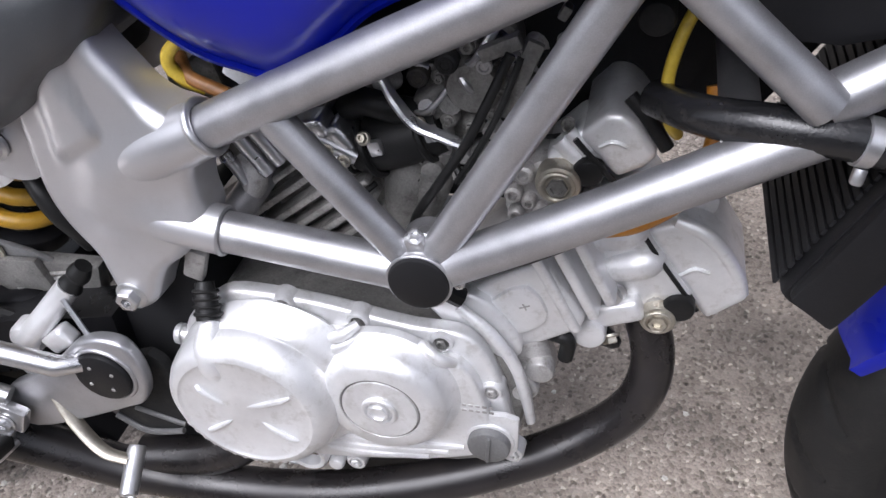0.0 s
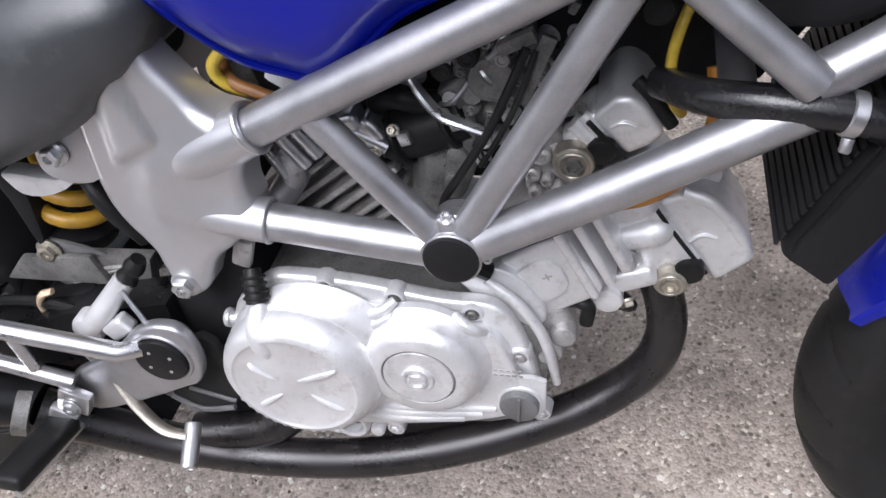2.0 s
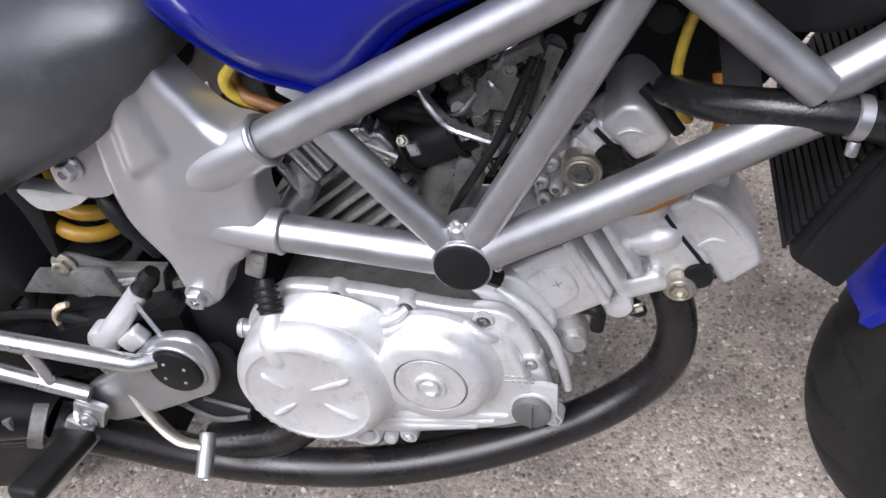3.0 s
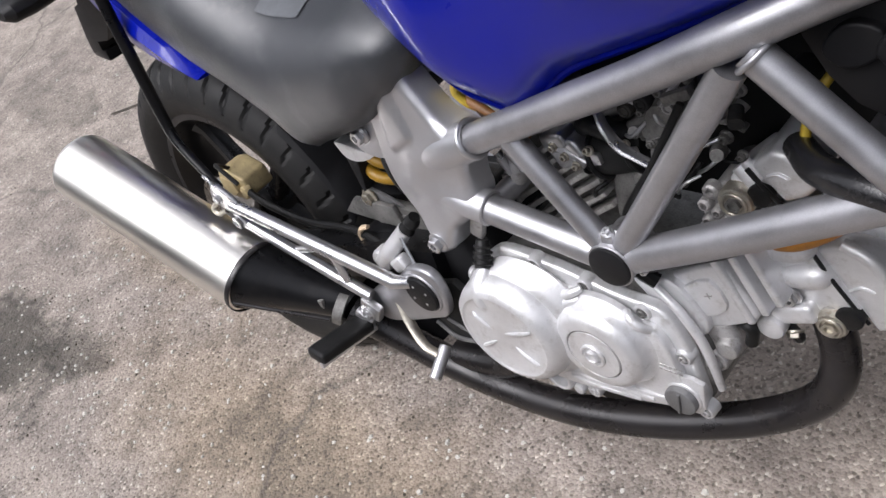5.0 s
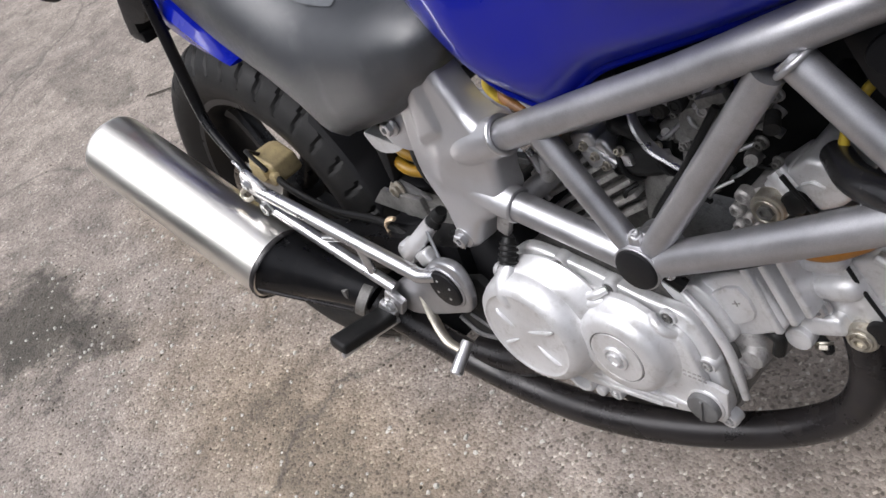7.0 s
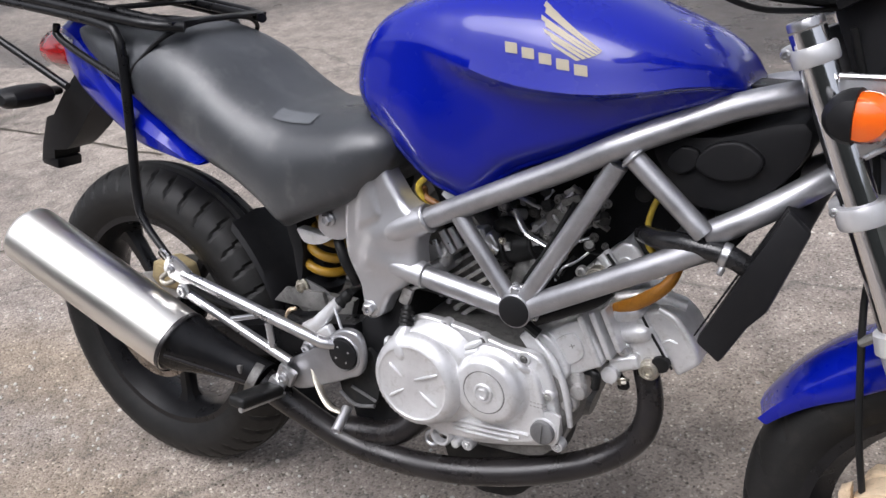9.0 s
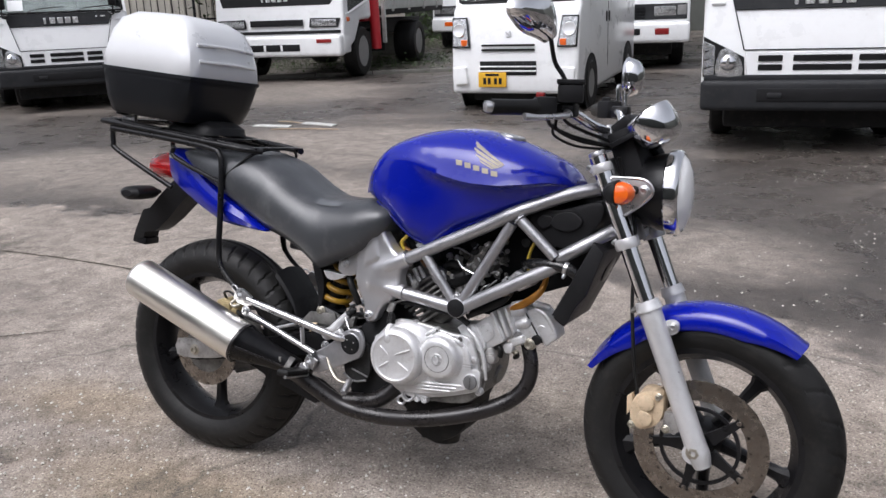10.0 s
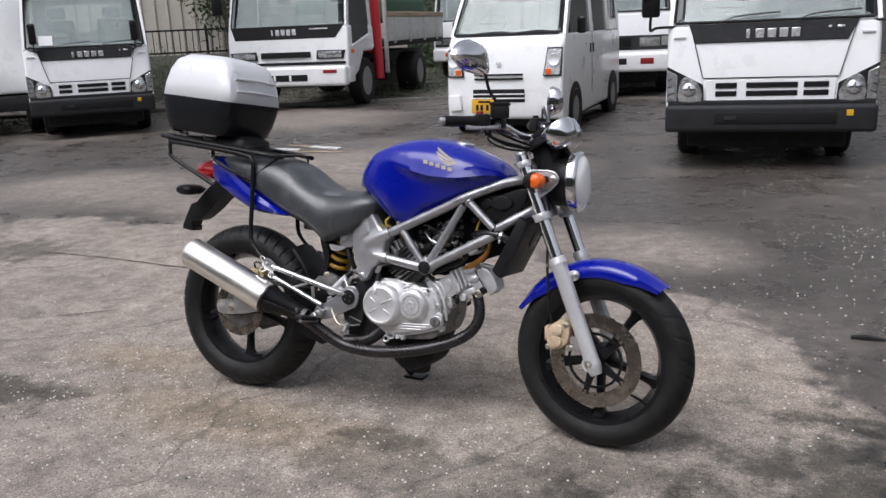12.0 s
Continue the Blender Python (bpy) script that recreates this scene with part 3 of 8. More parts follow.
for bx, by, turn in ((-3.95, 5.62, 10), (-3.5, 5.85, -6)):
    whole("flat_board", block((0.42, 0.10, 0.014), pose(0, 0, 0.012, 2, 1, 0), 0.004), BEDPAINT, "pale weathered board lying flat on the ground", "board", pose(bx, by, 0.0, 0, 0, turn))

kerb = thing("kerb", pose(-6.9, 10.9, 0, 0, 0, 27), "low concrete kerb along the edge of the yard", "kerb", kind="structure")
for k in range(22):
    part("kerb_stone", block((0.985, 0.12, 0.08), pose(-8.5 + k, 0, 0.025), 0.012), CONC, kerb)

wall_m = pose(-9.6, 15.2, 0, 0, 0, 32)
wall_back = thing("wall_building", wall_m, "cream ribbed metal wall of a workshop building", "building", kind="structure")
part("wall_panel", block((11, 0.25, 5.0), pose(-3.5, 0.14, 2.5), 0), CLAD, wall_back)
for k in range(37):
    part("rib", block((0.05, 0.035, 5.0), pose(-9 + 0.3 * k, -0.002, 2.5), 0.008, 1), CLAD, wall_back)
part("base_course", block((11, 0.06, 0.5), pose(-3.5, -0.02, 0.25), 0.01), CONC, wall_back)
for x in (0.6,):
    part("downpipe", tube([(x, -0.10, 0.1), (x, -0.10, 5.0)], 0.05, 12, 1), CLAD, wall_back)

# plain walls added to close the yard and cut low skylight; south and east unseen
wall_north = thing("wall_north", pose(4.0, 26.0, 0, 0, 0, 6), "plain weathered wall added to close the yard and dim its ambient light", "wall", kind="structure")
part("wall_panel", block((36, 0.3, 5.0), pose(0, 0, 2.5), 0.02), BACKWALL, wall_north)
wall_south = thing("wall_south", pose(2, -8.5, 0), "plain weathered wall added to close the yard and dim its ambient light", "wall", kind="structure")
part("wall_panel", block((44, 0.3, 4.6), pose(0, 0, 2.3), 0.02), BACKWALL, wall_south)
wall_east = thing("wall_east", pose(16, 6, 0, 0, 0, 90), "plain weathered wall added to close the yard and dim its ambient light", "wall", kind="structure")
part("wall_panel", block((30, 0.3, 4.6), pose(0, 0, 2.3), 0.02), BACKWALL, wall_east)

fence = thing("fence", pose(-11.9, 12.0, 0, 0, 0, 42), "dark metal railing beside the building", "fence")
part("base_wall", block((6.0, 0.16, 0.95), pose(-1.2, 0, 0.475), 0.02), CONC, fence)
for z in (1.0, 1.48):
    part("rail", block((6.0, 0.03, 0.04), pose(-1.2, 0, z), 0.005), BLACK, fence)
for k in range(42):
    part("bar", block((0.018, 0.018, 0.56), pose(-4.1 + 0.14 * k, 0, 1.22), 0.003, 1), BLACK, fence)
for x in (-4.2, -1.2, 1.1):
    part("post", block((0.06, 0.06, 1.56), pose(x, 0, 0.78), 0.006), BLACK, fence)


def leaf_mass(seed, count, boxes, size):
    rng = random.Random(seed)
    bm = bmesh.new()
    for _ in range(count):
        (x, y, z), (sx, sy, sz) = rng.choice(boxes)
        p = Vector((x + rng.gauss(0, sx), y + rng.gauss(0, sy), max(0.02, z + rng.gauss(0, sz))))
        m = Matrix.Translation(p) @ Euler((rng.uniform(-1.2, 1.2), rng.uniform(-1.2, 1.2), rng.uniform(0, 6.3))).to_matrix().to_4x4()
        s = rng.uniform(*size)
        vs = [bm.verts.new(m @ Vector(c)) for c in ((-s, 0, 0), (0, -0.4 * s, 0.08 * s), (s, 0, 0), (0, 0.4 * s, 0.08 * s))]
        bm.faces.new(vs)
    return bm


whole("bush", leaf_mass(11, 9000, [((-11.6, 11.4, 0.5), (0.9, 0.5, 0.28)), ((-10.6, 12.4, 0.4), (0.7, 0.4, 0.25)), ((-12.6, 10.6, 0.6), (0.7, 0.5, 0.35))], (0.015, 0.035)), LEAF, "dark green low bushes under the railing", "bush", kind="stuff")
whole("hedge", leaf_mass(23, 9000, [((-11.5, 23.0, 1.2), (2.0, 0.5, 0.8)), ((-9.0, 24.0, 1.6), (1.6, 0.5, 0.9)), ((-13.8, 22.0, 1.2), (1.4, 0.5, 0.8))], (0.04, 0.12)), LEAF, "dark green hedge at the end of the yard", "hedge", kind="stuff")
whole("grass_verge", leaf_mass(12, 9000, [((-8.4, 12.6, 0.05), (2.2, 0.7, 0.05)), ((-5.2, 14.6, 0.06), (2.0, 0.8, 0.06)), ((-10.0, 7.8, 0.05), (0.6, 0.4, 0.06)), ((-9.0, 19.5, 0.06), (1.6, 1.0, 0.06))], (0.012, 0.035)), LEAF, "rough grass along the back of the yard", "grass", kind="stuff")
tree = thing("tree", pose(-10.2, 7.7, 0), "mossy tree trunk beside the parked trucks", "tree")
part("trunk", tube([(0.0, 0.0, -0.05), (0.02, 0.0, 0.25), (-0.06, 0.02, 1.2), (-0.20, 0.05, 2.6), (-0.26, 0.1, 4.2)], [0.24, 0.17, 0.145, 0.13, 0.10], 16, 5), BARK, tree)
part("limb", tube([(-0.2, 0.05, 2.6), (0.4, 0.1, 3.6), (0.8, 0.2, 4.6)], [0.08, 0.06, 0.03], 10, 4), BARK, tree)
part("crown", leaf_mass(17, 4200, [((-0.2, 0.1, 4.6), (0.9, 0.9, 0.5)), ((0.9, 0.2, 4.8), (0.6, 0.6, 0.4)), ((-1.0, 0.2, 4.2), (0.6, 0.6, 0.4))], (0.05, 0.11)), LEAF, tree)
clump = thing("tree", pose(-10.9, 13.2, 0), "dark shrub tree against the cream wall", "tree")
part("trunk", tube([(0, 0, 0), (0.05, 0, 1.2), (0, 0, 2.2)], [0.07, 0.05, 0.03], 8, 3), BARK, clump)
part("crown", leaf_mass(19, 1800, [((-0.25, 0.0, 2.2), (0.25, 0.25, 0.38)), ((-0.45, 0.1, 2.8), (0.35, 0.3, 0.4))], (0.04, 0.09)), LEAF, clump)


# ---- parked vehicles ----
def wheel_unit(parent, x, y, r, w, side, dual=False):
    t = part("wheel", lathe([(r * 0.62, -w / 2), (r * 0.92, -w / 2), (r * 0.985, -w * 0.40), (r, -w * 0.2), (r, w * 0.2), (r * 0.985, w * 0.40), (r * 0.92, w / 2), (r * 0.62, w / 2)], (x, y, r), (1, 0, 0), 40, True), TYRE, parent, "black truck tyre on a steel wheel")
    part("rim", lathe([(r * 0.62, side * w * 0.46), (r * 0.58, side * w * 0.30), (r * 0.40, side * w * 0.12), (r * 0.22, side * w * 0.30), (0, side * w * 0.32)], (x, y, r), (1, 0, 0), 28), HUBSTEEL, t)
    return t


def letters(parent, x, y, z, width, height, count, mat, tilt=0.0):
    """Plain shapes in place of a maker's name."""
    step = width / count
    for k in range(count):
        part("badge_bar", block((step * (0.3 if k == 0 else 0.72), 0.008, height), pose(x - width / 2 + step * (k + 0.5), y, z, tilt), 0.004, 1), mat, parent)


def cab(th, w, body, mats):
    """The lower half of a forward-control cab: the side outline (y back, z up) with thickness across."""
    h = w / 2
    sec = slab([(y, z) for y, z in body], -h, h, 0.05, 3)
    sec.transform(Matrix(((0, 1, 0, 0), (1, 0, 0, 0), (0, 0, 1, 0), (0, 0, 0, 1))))
    return part("cab", sec, mats, th, "white-painted steel cab")


def quad(parent, name, corners, depth, mat, label=""):
    """A panel between four corners (across, y, z), with thickness to the front."""
    bm = bmesh.new()
    a = [bm.verts.new(c) for c in corners]
    n = (Vector(corners[1]) - Vector(corners[0])).cross(Vector(corners[3]) - Vector(corners[0])).normalized()
    n = -n if n.y > 0 else n
    b = [bm.verts.new(Vector(c) + n * depth) for c in corners]
    bm.faces.new(a)
    bm.faces.new(b[::-1])
    for k in range(4):
        bm.faces.new((a[k], b[k], b[(k + 1) % 4], a[(k + 1) % 4]))
    bmesh.ops.recalc_face_normals(bm, faces=bm.faces)
    bevelled(bm, min(0.006, depth * 0.4), 1)
    return part(name, bm, mat, parent, label)


def cabin(t, w, belt, front, top, back, glass, narrow=0.05, rows=1):
    """The glazed upper half of a cab: pillars, roof, rear wall with its window, seats, dashboard and steering wheel."""
    h, ht = w / 2, w / 2 - narrow
    (y0, z0), (y1, z1) = front, top
    part("roof", bevelled(loft([[(-ht * k, y, z), (ht * k, y, z), (ht * k, back - (y - y1) * 0.2, z), (-ht * k, back - (y - y1) * 0.2, z)] for k, y, z in ((1.0, y1 - 0.03, z1 - 0.005), (1.0, y1 + 0.02, z1 + 0.05), (0.95, y1 + 0.14, z1 + 0.10))]), 0.015, 2), WHITE, t)
    for s in (-1, 1):
        part("pillar", loft([[(s * (q - 0.035), y - 0.01, z), (s * (q + 0.0), y - 0.01, z), (s * (q + 0.0), y + 0.10, z), (s * (q - 0.045), y + 0.10, z)] for q, y, z in ((h - 0.005, y0, z0 - 0.02), ((h + ht) / 2, (y0 + y1) / 2, (z0 + z1) / 2), (ht, y1, z1 + 0.01))]), WHITE, t, "white windscreen pillar")
        part("screen_edge", tube([(s * (h - 0.055), y0 - 0.006, z0 + 0.01), (s * (ht - 0.045), y1 - 0.010, z1 - 0.01)], 0.012, 8, 1), DARK, t)
        part("pillar", loft([[(s * (q - 0.05), back - 0.14, z), (s * q, back - 0.14, z), (s * q, back, z), (s * (q - 0.05), back, z)] for q, z in ((h - 0.005, belt - 0.02), (ht, z1 + 0.02))]), WHITE, t)
        part("side_window", loft([[(s * (q - 0.016), ya, z), (s * (q - 0.008), ya, z), (s * (q - 0.008), back - 0.13, z), (s * (q - 0.016), back - 0.13, z)] for q, ya, z in ((h - 0.005, y0 + 0.13, belt - 0.01), (ht, y1 + 0.08, z1 + 0.01))]), SIDEGLASS, t, "dark side window").visible_shadow = False
        for k in range(rows):
            yb = y0 + 1.0 + 0.85 * k
            seat_b = part("seat_back", block((0.46, 0.14, 0.56), pose(s * w * 0.235, yb, belt + 0.12, -12), 0.05, 3), CABIN, t, "grey cab seat")
            part("headrest", block((0.26, 0.09, 0.17), pose(s * w * 0.235, yb + 0.09, belt + 0.50, -8), 0.04, 3), CABIN, seat_b)
    part("screen_edge", tube([(-h + 0.06, y0 - 0.008, z0 + 0.004), (h - 0.06, y0 - 0.008, z0 + 0.004)], 0.012, 8, 1), DARK, t)
    part("screen_edge", tube([(-ht + 0.05, y1 - 0.012, z1 - 0.012), (ht - 0.05, y1 - 0.012, z1 - 0.012)], 0.012, 8, 1), DARK, t)
    zr = belt + 0.22
    for x, z, sx, sz in ((0, (belt + zr) / 2, w - 0.12, zr - belt), (0, z1 - 0.04, w - 0.16, 0.14), (-h + 0.16, (zr + z1) / 2, 0.24, z1 - zr), (h - 0.16, (zr + z1) / 2, 0.24, z1 - zr)):
        part("rear_wall", block((sx, 0.04, sz), pose(x, back - 0.06, z), 0.004, 1), HUBSTEEL, t)
    part("dashboard", block((w - 0.14, 0.30, 0.10), pose(0, y0 + 0.24, z0 - 0.01), 0.04, 3), CABIN, t)
    wheel_c = part("steering_wheel", ring((-w * 0.235, y0 + 0.46, z0 + 0.13), (0, -0.55, 0.8), 0.19, 0.014, 32, 8), BLACK, t)
    part("spoke", block((0.34, 0.02, 0.03), pose(-w * 0.235, y0 + 0.46, z0 + 0.13, 55), 0.008), BLACK, wheel_c)


def underside(t, w, y0, y1, z0, z1):
    """A block added to keep the space under a cab dark, and mud flaps."""
    part("light_block", block((w, y1 - y0, z1 - z0), pose(0, (y0 + y1) / 2, (z0 + z1) / 2), 0.03), CHASSIS, t)
    for s in (-1, 1):
        part("mud_flap", block((w * 0.26, 0.03, z1 - z0 + 0.08), pose(s * w * 0.44, y1 + 0.25, (z0 + z1) / 2), 0.006), CHASSIS, t)


def small_truck(m, label, mirror_x=0.97, mirror_h=0.26, load=1.25):
    """A small forward-control truck, 1.69 m wide; its front looks to -y."""
    t = thing("truck", m, label, "truck", "parked trucks")
    w, h = 1.66, 0.83
    cab(t, w, [(0.02, 0.42), (0.0, 0.62), (0.02, 0.86), (0.07, 1.10), (0.10, 1.26), (0.20, 1.262), (1.58, 1.24), (1.60, 0.62), (1.30, 0.42)], WHITE)
    quad(t, "windscreen", [(-0.70, 0.106, 1.27), (0.70, 0.106, 1.27), (0.66, 0.435, 1.985), (-0.66, 0.435, 1.985)], 0.008, GLASS, "dusty laminated windscreen with painted-in pale reflections").visible_shadow = False
    cabin(t, w, 1.25, (0.105, 1.265), (0.44, 1.99), 1.56, GLASS)
    underside(t, 1.30, 0.25, 2.2, 0.16, 0.50)
    quad(t, "front_band", [(-0.60, 0.066, 1.095), (0.58, 0.066, 1.095), (0.66, 0.099, 1.255), (-0.66, 0.099, 1.255)], 0.012, GREYTRIM, "dark grey panel below the windscreen")
    letters(t, 0.0, 0.050, 1.165, 0.46, 0.078, 5, LETTER, 12)
    letters(t, 0.48, 0.060, 1.20, 0.16, 0.02, 2, LETTER, 12)
    for s in (-1, 1):
        part("panel_gap", tube([(s * 0.645, 0.074, 1.245), (s * 0.585, 0.036, 1.02), (s * 0.530, 0.006, 0.80)], 0.0045, 6, 1), GREYTRIM, t)
        part("corner_step", block((0.10, 0.016, 0.022), pose(s * 0.73, 0.070, 1.15, 12), 0.006), WHITE, t)
        lampm = quad(t, "headlight", [(s * 0.515, 0.000, 0.592), (s * 0.822, 0.020, 0.592), (s * 0.825, 0.040, 0.905), (s * 0.525, 0.006, 0.745)], 0.016, DARK, "clear headlight in a dark surround")
        part("lamp_face", slab(rounded([(s * 0.538, 0.603), (s * 0.722, 0.603), (s * 0.722, 0.730), (s * 0.700, 0.795), (s * 0.650, 0.815), (s * 0.600, 0.785), (s * 0.545, 0.715)], 2), -0.020, 0.004, 0.004), LAMPFACE, lampm, "bright faceted lamp glass")
        part("lamp_bowl", lathe([(0.062, 0.0), (0.058, 0.012), (0.040, 0.024), (0.018, 0.030), (0, 0.031)], (s * 0.640, -0.016, 0.705), (0, -1, 0.1), 32), CHROME, lampm)
        part("bulb", block((0.022, 0.014, 0.075), pose(s * 0.640, -0.046, 0.712), 0.006), LAMPFACE, lampm)
        quad(lampm, "corner_lens", [(s * 0.735, 0.000, 0.606), (s * 0.818, 0.006, 0.606), (s * 0.820, 0.022, 0.872), (s * 0.738, 0.010, 0.832)], 0.014, LAMPFACE)
        for k in range(3):
            part("lens_slat", block((0.075, 0.006, 0.010), pose(s * 0.778, -0.006 + 0.004 * k, 0.67 + 0.065 * k, 4, s * 20, 0), 0.002, 1), DARK, lampm)
    quad(t, "nose_panel", [(-0.505, 0.004, 0.60), (0.505, 0.004, 0.60), (0.515, 0.016, 0.785), (-0.515, 0.016, 0.785)], 0.016, WHITE, "white front panel with grille slots")
    for x, ww in ((-0.34, 0.17), (0.02, 0.40), (0.36, 0.19)):
        for z in (0.735, 0.665):
            part("grille_slot", block((ww, 0.014, 0.045), pose(x, -0.010, z, 4), 0.004, 1), DARK, t)
    part("panel_gap", block((1.05, 0.010, 0.009), pose(0, 0.004, 0.798), 0, 1), GREYTRIM, t)
    part("bumper", joined(block((1.66, 0.20, 0.235), pose(0, 0.03, 0.4525), 0.04, 3), block((1.62, 0.16, 0.05), pose(0, 0.06, 0.585), 0.01)), GREYTRIM, t, "dark grey plastic bumper")
    part("bumper_recess", block((0.95, 0.02, 0.10), pose(0.05, -0.068, 0.46), 0.02), DARK, t)
    part("fog_lamp", block((0.10, 0.012, 0.035), pose(-0.30, -0.080, 0.46), 0.01), GREYTRIM, t)
    part("reflector", block((0.05, 0.006, 0.05), pose(0.62, -0.074, 0.50), 0.004), PLATE_Y, t)
    for s in (-1, 1):
        wheel_unit(t, s * 0.66, 1.05, 0.35, 0.19, s)
        arm = part("mirror_arm", tube([(s * 0.76, 0.12, 1.24), (s * (mirror_x - 0.05), 0.04, 1.24), (s * mirror_x, 0.0, 1.22), (s * mirror_x, 0.0, 1.34)], 0.012, 8, 4), BLACK, t)
        part("mirror_head", block((0.15 if mirror_x > 0.8 else 0.10, 0.07, mirror_h), pose(s * mirror_x, 0.0, 1.46), 0.03, 3), BLACK, arm)
        part("wiper", tube([(s * 0.30 - 0.1, 0.07, 1.265), (s * 0.3 + 0.02, 0.085, 1.31), (s * 0.3 + 0.36, 0.09, 1.335)], 0.008, 6, 3), BLACK, t)
    part("chassis", block((0.8, 4.2, 0.25), pose(0, 2.6, 0.48), 0.02), CHASSIS, t)
    part("cargo_body", block((1.66, 3.0, load), pose(0, 3.3, 0.655 + load / 2), 0.03), BEDPAINT, t)
    for s in (-1, 1):
        wheel_unit(t, s * 0.62, 3.55, 0.35, 0.26, s)
    return t


small_truck(pose(1.405, 5.36, 0, 0, 0, 8.0) @ Matrix.Diagonal((1.03, 1, 1, 1)), "white forward-control truck with a dark grey bumper")
truck_l = small_truck(pose(-7.70, 6.32, 0, 0, 0, 46), "white forward-control truck parked beside the tree", 0.66, 0.28, 0.30)
quad(truck_l, "paper_sheet", [(-0.60, 0.098, 1.30), (-0.42, 0.098, 1.30), (-0.42, 0.158, 1.43), (-0.60, 0.158, 1.43)], 0.003, WHITE, "sheet of white paper behind the glass")


def crane_truck(m):
    t = thing("truck", m, "white medium truck with a red crane and an open bed", "truck", "parked trucks")
    cab(t, 2.30, [(0.02, 0.42), (0.0, 0.70), (0.03, 0.92), (0.05, 1.22), (0.08, 1.42), (0.2, 1.425), (1.30, 1.40), (1.34, 0.98), (1.22, 0.95), (0.78, 0.95), (0.50, 0.62)], WHITE)
    quad(t, "windscreen", [(-0.98, 0.084, 1.44), (0.98, 0.084, 1.44), (0.92, 0.31, 2.25), (-0.92, 0.31, 2.25)], 0.008, GLASS, "windscreen with grey reflections").visible_shadow = False
    cabin(t, 2.26, 1.42, (0.084, 1.43), (0.315, 2.26), 1.30, GLASS)
    underside(t, 1.60, 0.5, 2.4, 0.36, 0.70)
    quad(t, "front_band", [(-1.0, 0.054, 1.22), (0.92, 0.054, 1.22), (1.08, 0.082, 1.44), (-1.08, 0.082, 1.44)], 0.012, DARK, "black panel below the windscreen")
    letters(t, -0.06, 0.046, 1.335, 0.52, 0.10, 5, LETTER, 6)
    part("script_bar", block((0.34, 0.006, 0.02), pose(0.62, 0.044, 1.38, 6), 0.004, 1), LETTER, t)
    for s in (-1, 1):
        lampm = quad(t, "headlight", [(s * 0.56, 0.0, 0.87), (s * 1.06, 0.02, 0.87), (s * 1.10, 0.03, 1.01), (s * 0.58, 0.008, 1.02)], 0.016, DARK, "rectangular headlight")
        part("lamp_face", block((0.44, 0.02, 0.11), pose(s * 0.82, -0.004, 0.942), 0.008), LAMPFACE, lampm)
        wheel_unit(t, s * 0.98, 1.02, 0.42, 0.24, s)
        wheel_unit(t, s * 0.95, 4.1, 0.42, 0.44, s)
        part("door_glass", loft([[(s * q, 0.24, 1.10), (s * q, 1.02, 1.27), (s * q, 1.02, 1.43), (s * q, 0.24, 1.43)] for q in (1.140, 1.156)]), SIDEGLASS, t, "dark lower door window")
        part("sill", tube([(s * 1.156, 0.16, 1.06), (s * 1.160, 1.10, 1.25)], 0.022, 10, 1), WHITE, t)
        part("side_marker", block((0.02, 0.12, 0.07), pose(s * 1.155, 0.22, 0.98), 0.01), AMBER, t)
    part("grille", block((0.95, 0.03, 0.10), pose(-0.02, 0.002, 0.95), 0.02), DARK, t)
    part("black_strip", block((2.2, 0.03, 0.05), pose(0, 0.0, 0.80), 0.01), DARK, t)
    part("bumper", joined(block((2.28, 0.22, 0.34), pose(0, -0.02, 0.585), 0.06, 3), block((0.2, 0.3, 0.3), pose(1.06, 0.15, 0.6), 0.05)), WHITE, t, "white steel bumper")
    part("bumper_slot", block((0.95, 0.02, 0.11), pose(-0.05, -0.128, 0.56), 0.02), DARK, t)
    for x in (-0.2, 0.1):
        part("slot_bar", block((0.04, 0.02, 0.10), pose(x, -0.132, 0.56), 0.005), WHITE, t)
    for s in (-1, 1):
        part("marker", block((0.26, 0.02, 0.06), pose(s * 0.85, -0.130, 0.66), 0.01), REDLAMP, t)
    part("mirror", block((0.2, 0.06, 0.36), pose(-1.32, 0.10, 1.85), 0.03), BLACK, t)
    part("mirror_arm", tube([(-1.12, 0.1, 1.40), (-1.25, 0.05, 1.45), (-1.30, 0.1, 1.75)], 0.014, 8, 4), BLACK, t)
    part("chassis", block((0.9, 6.2, 0.28), pose(0, 3.4, 0.72), 0.02), CHASSIS, t)
    part("crane_post", tube([(1.10, 1.66, 0.42), (1.08, 1.66, 1.6), (1.04, 1.66, 3.2)], 0.092, 14, 2), CRANE_RED, t, "red crane outrigger and post")
    part("crane_base", block((2.0, 0.5, 0.5), pose(0, 1.66, 1.15), 0.05), CRANE_RED, t)
    part("gate_post", block((0.07, 0.07, 2.2), pose(1.12, 2.08, 1.60), 0.01), BEDPAINT, t)
    for s in (-1, 1):
        part("bed_side", block((0.05, 3.9, 0.46), pose(s * 1.14, 4.08, 1.32), 0.015), BEDPAINT, t, "worn drop side of the truck bed")
        part("bed_rail", block((0.08, 3.9, 0.10), pose(s * 1.14, 4.08, 1.60), 0.01), WOOD, t)
        for k in range(4):
            part("bed_hinge", block((0.07, 0.06, 0.5), pose(s * 1.15, 2.5 + k * 1.0, 1.30), 0.01), BEDPAINT, t)
    part("bed_floor", block((2.3, 3.9, 0.12), pose(0, 4.08, 1.05), 0.01), CHASSIS, t)
    part("tarp", block((2.0, 2.6, 0.5), pose(0, 3.9, 1.70), 0.12, 3), TARP, t, "green tarpaulin over the load")
    return t


crane_truck(pose(-6.95, 9.98, 0, 0, 0, 10))


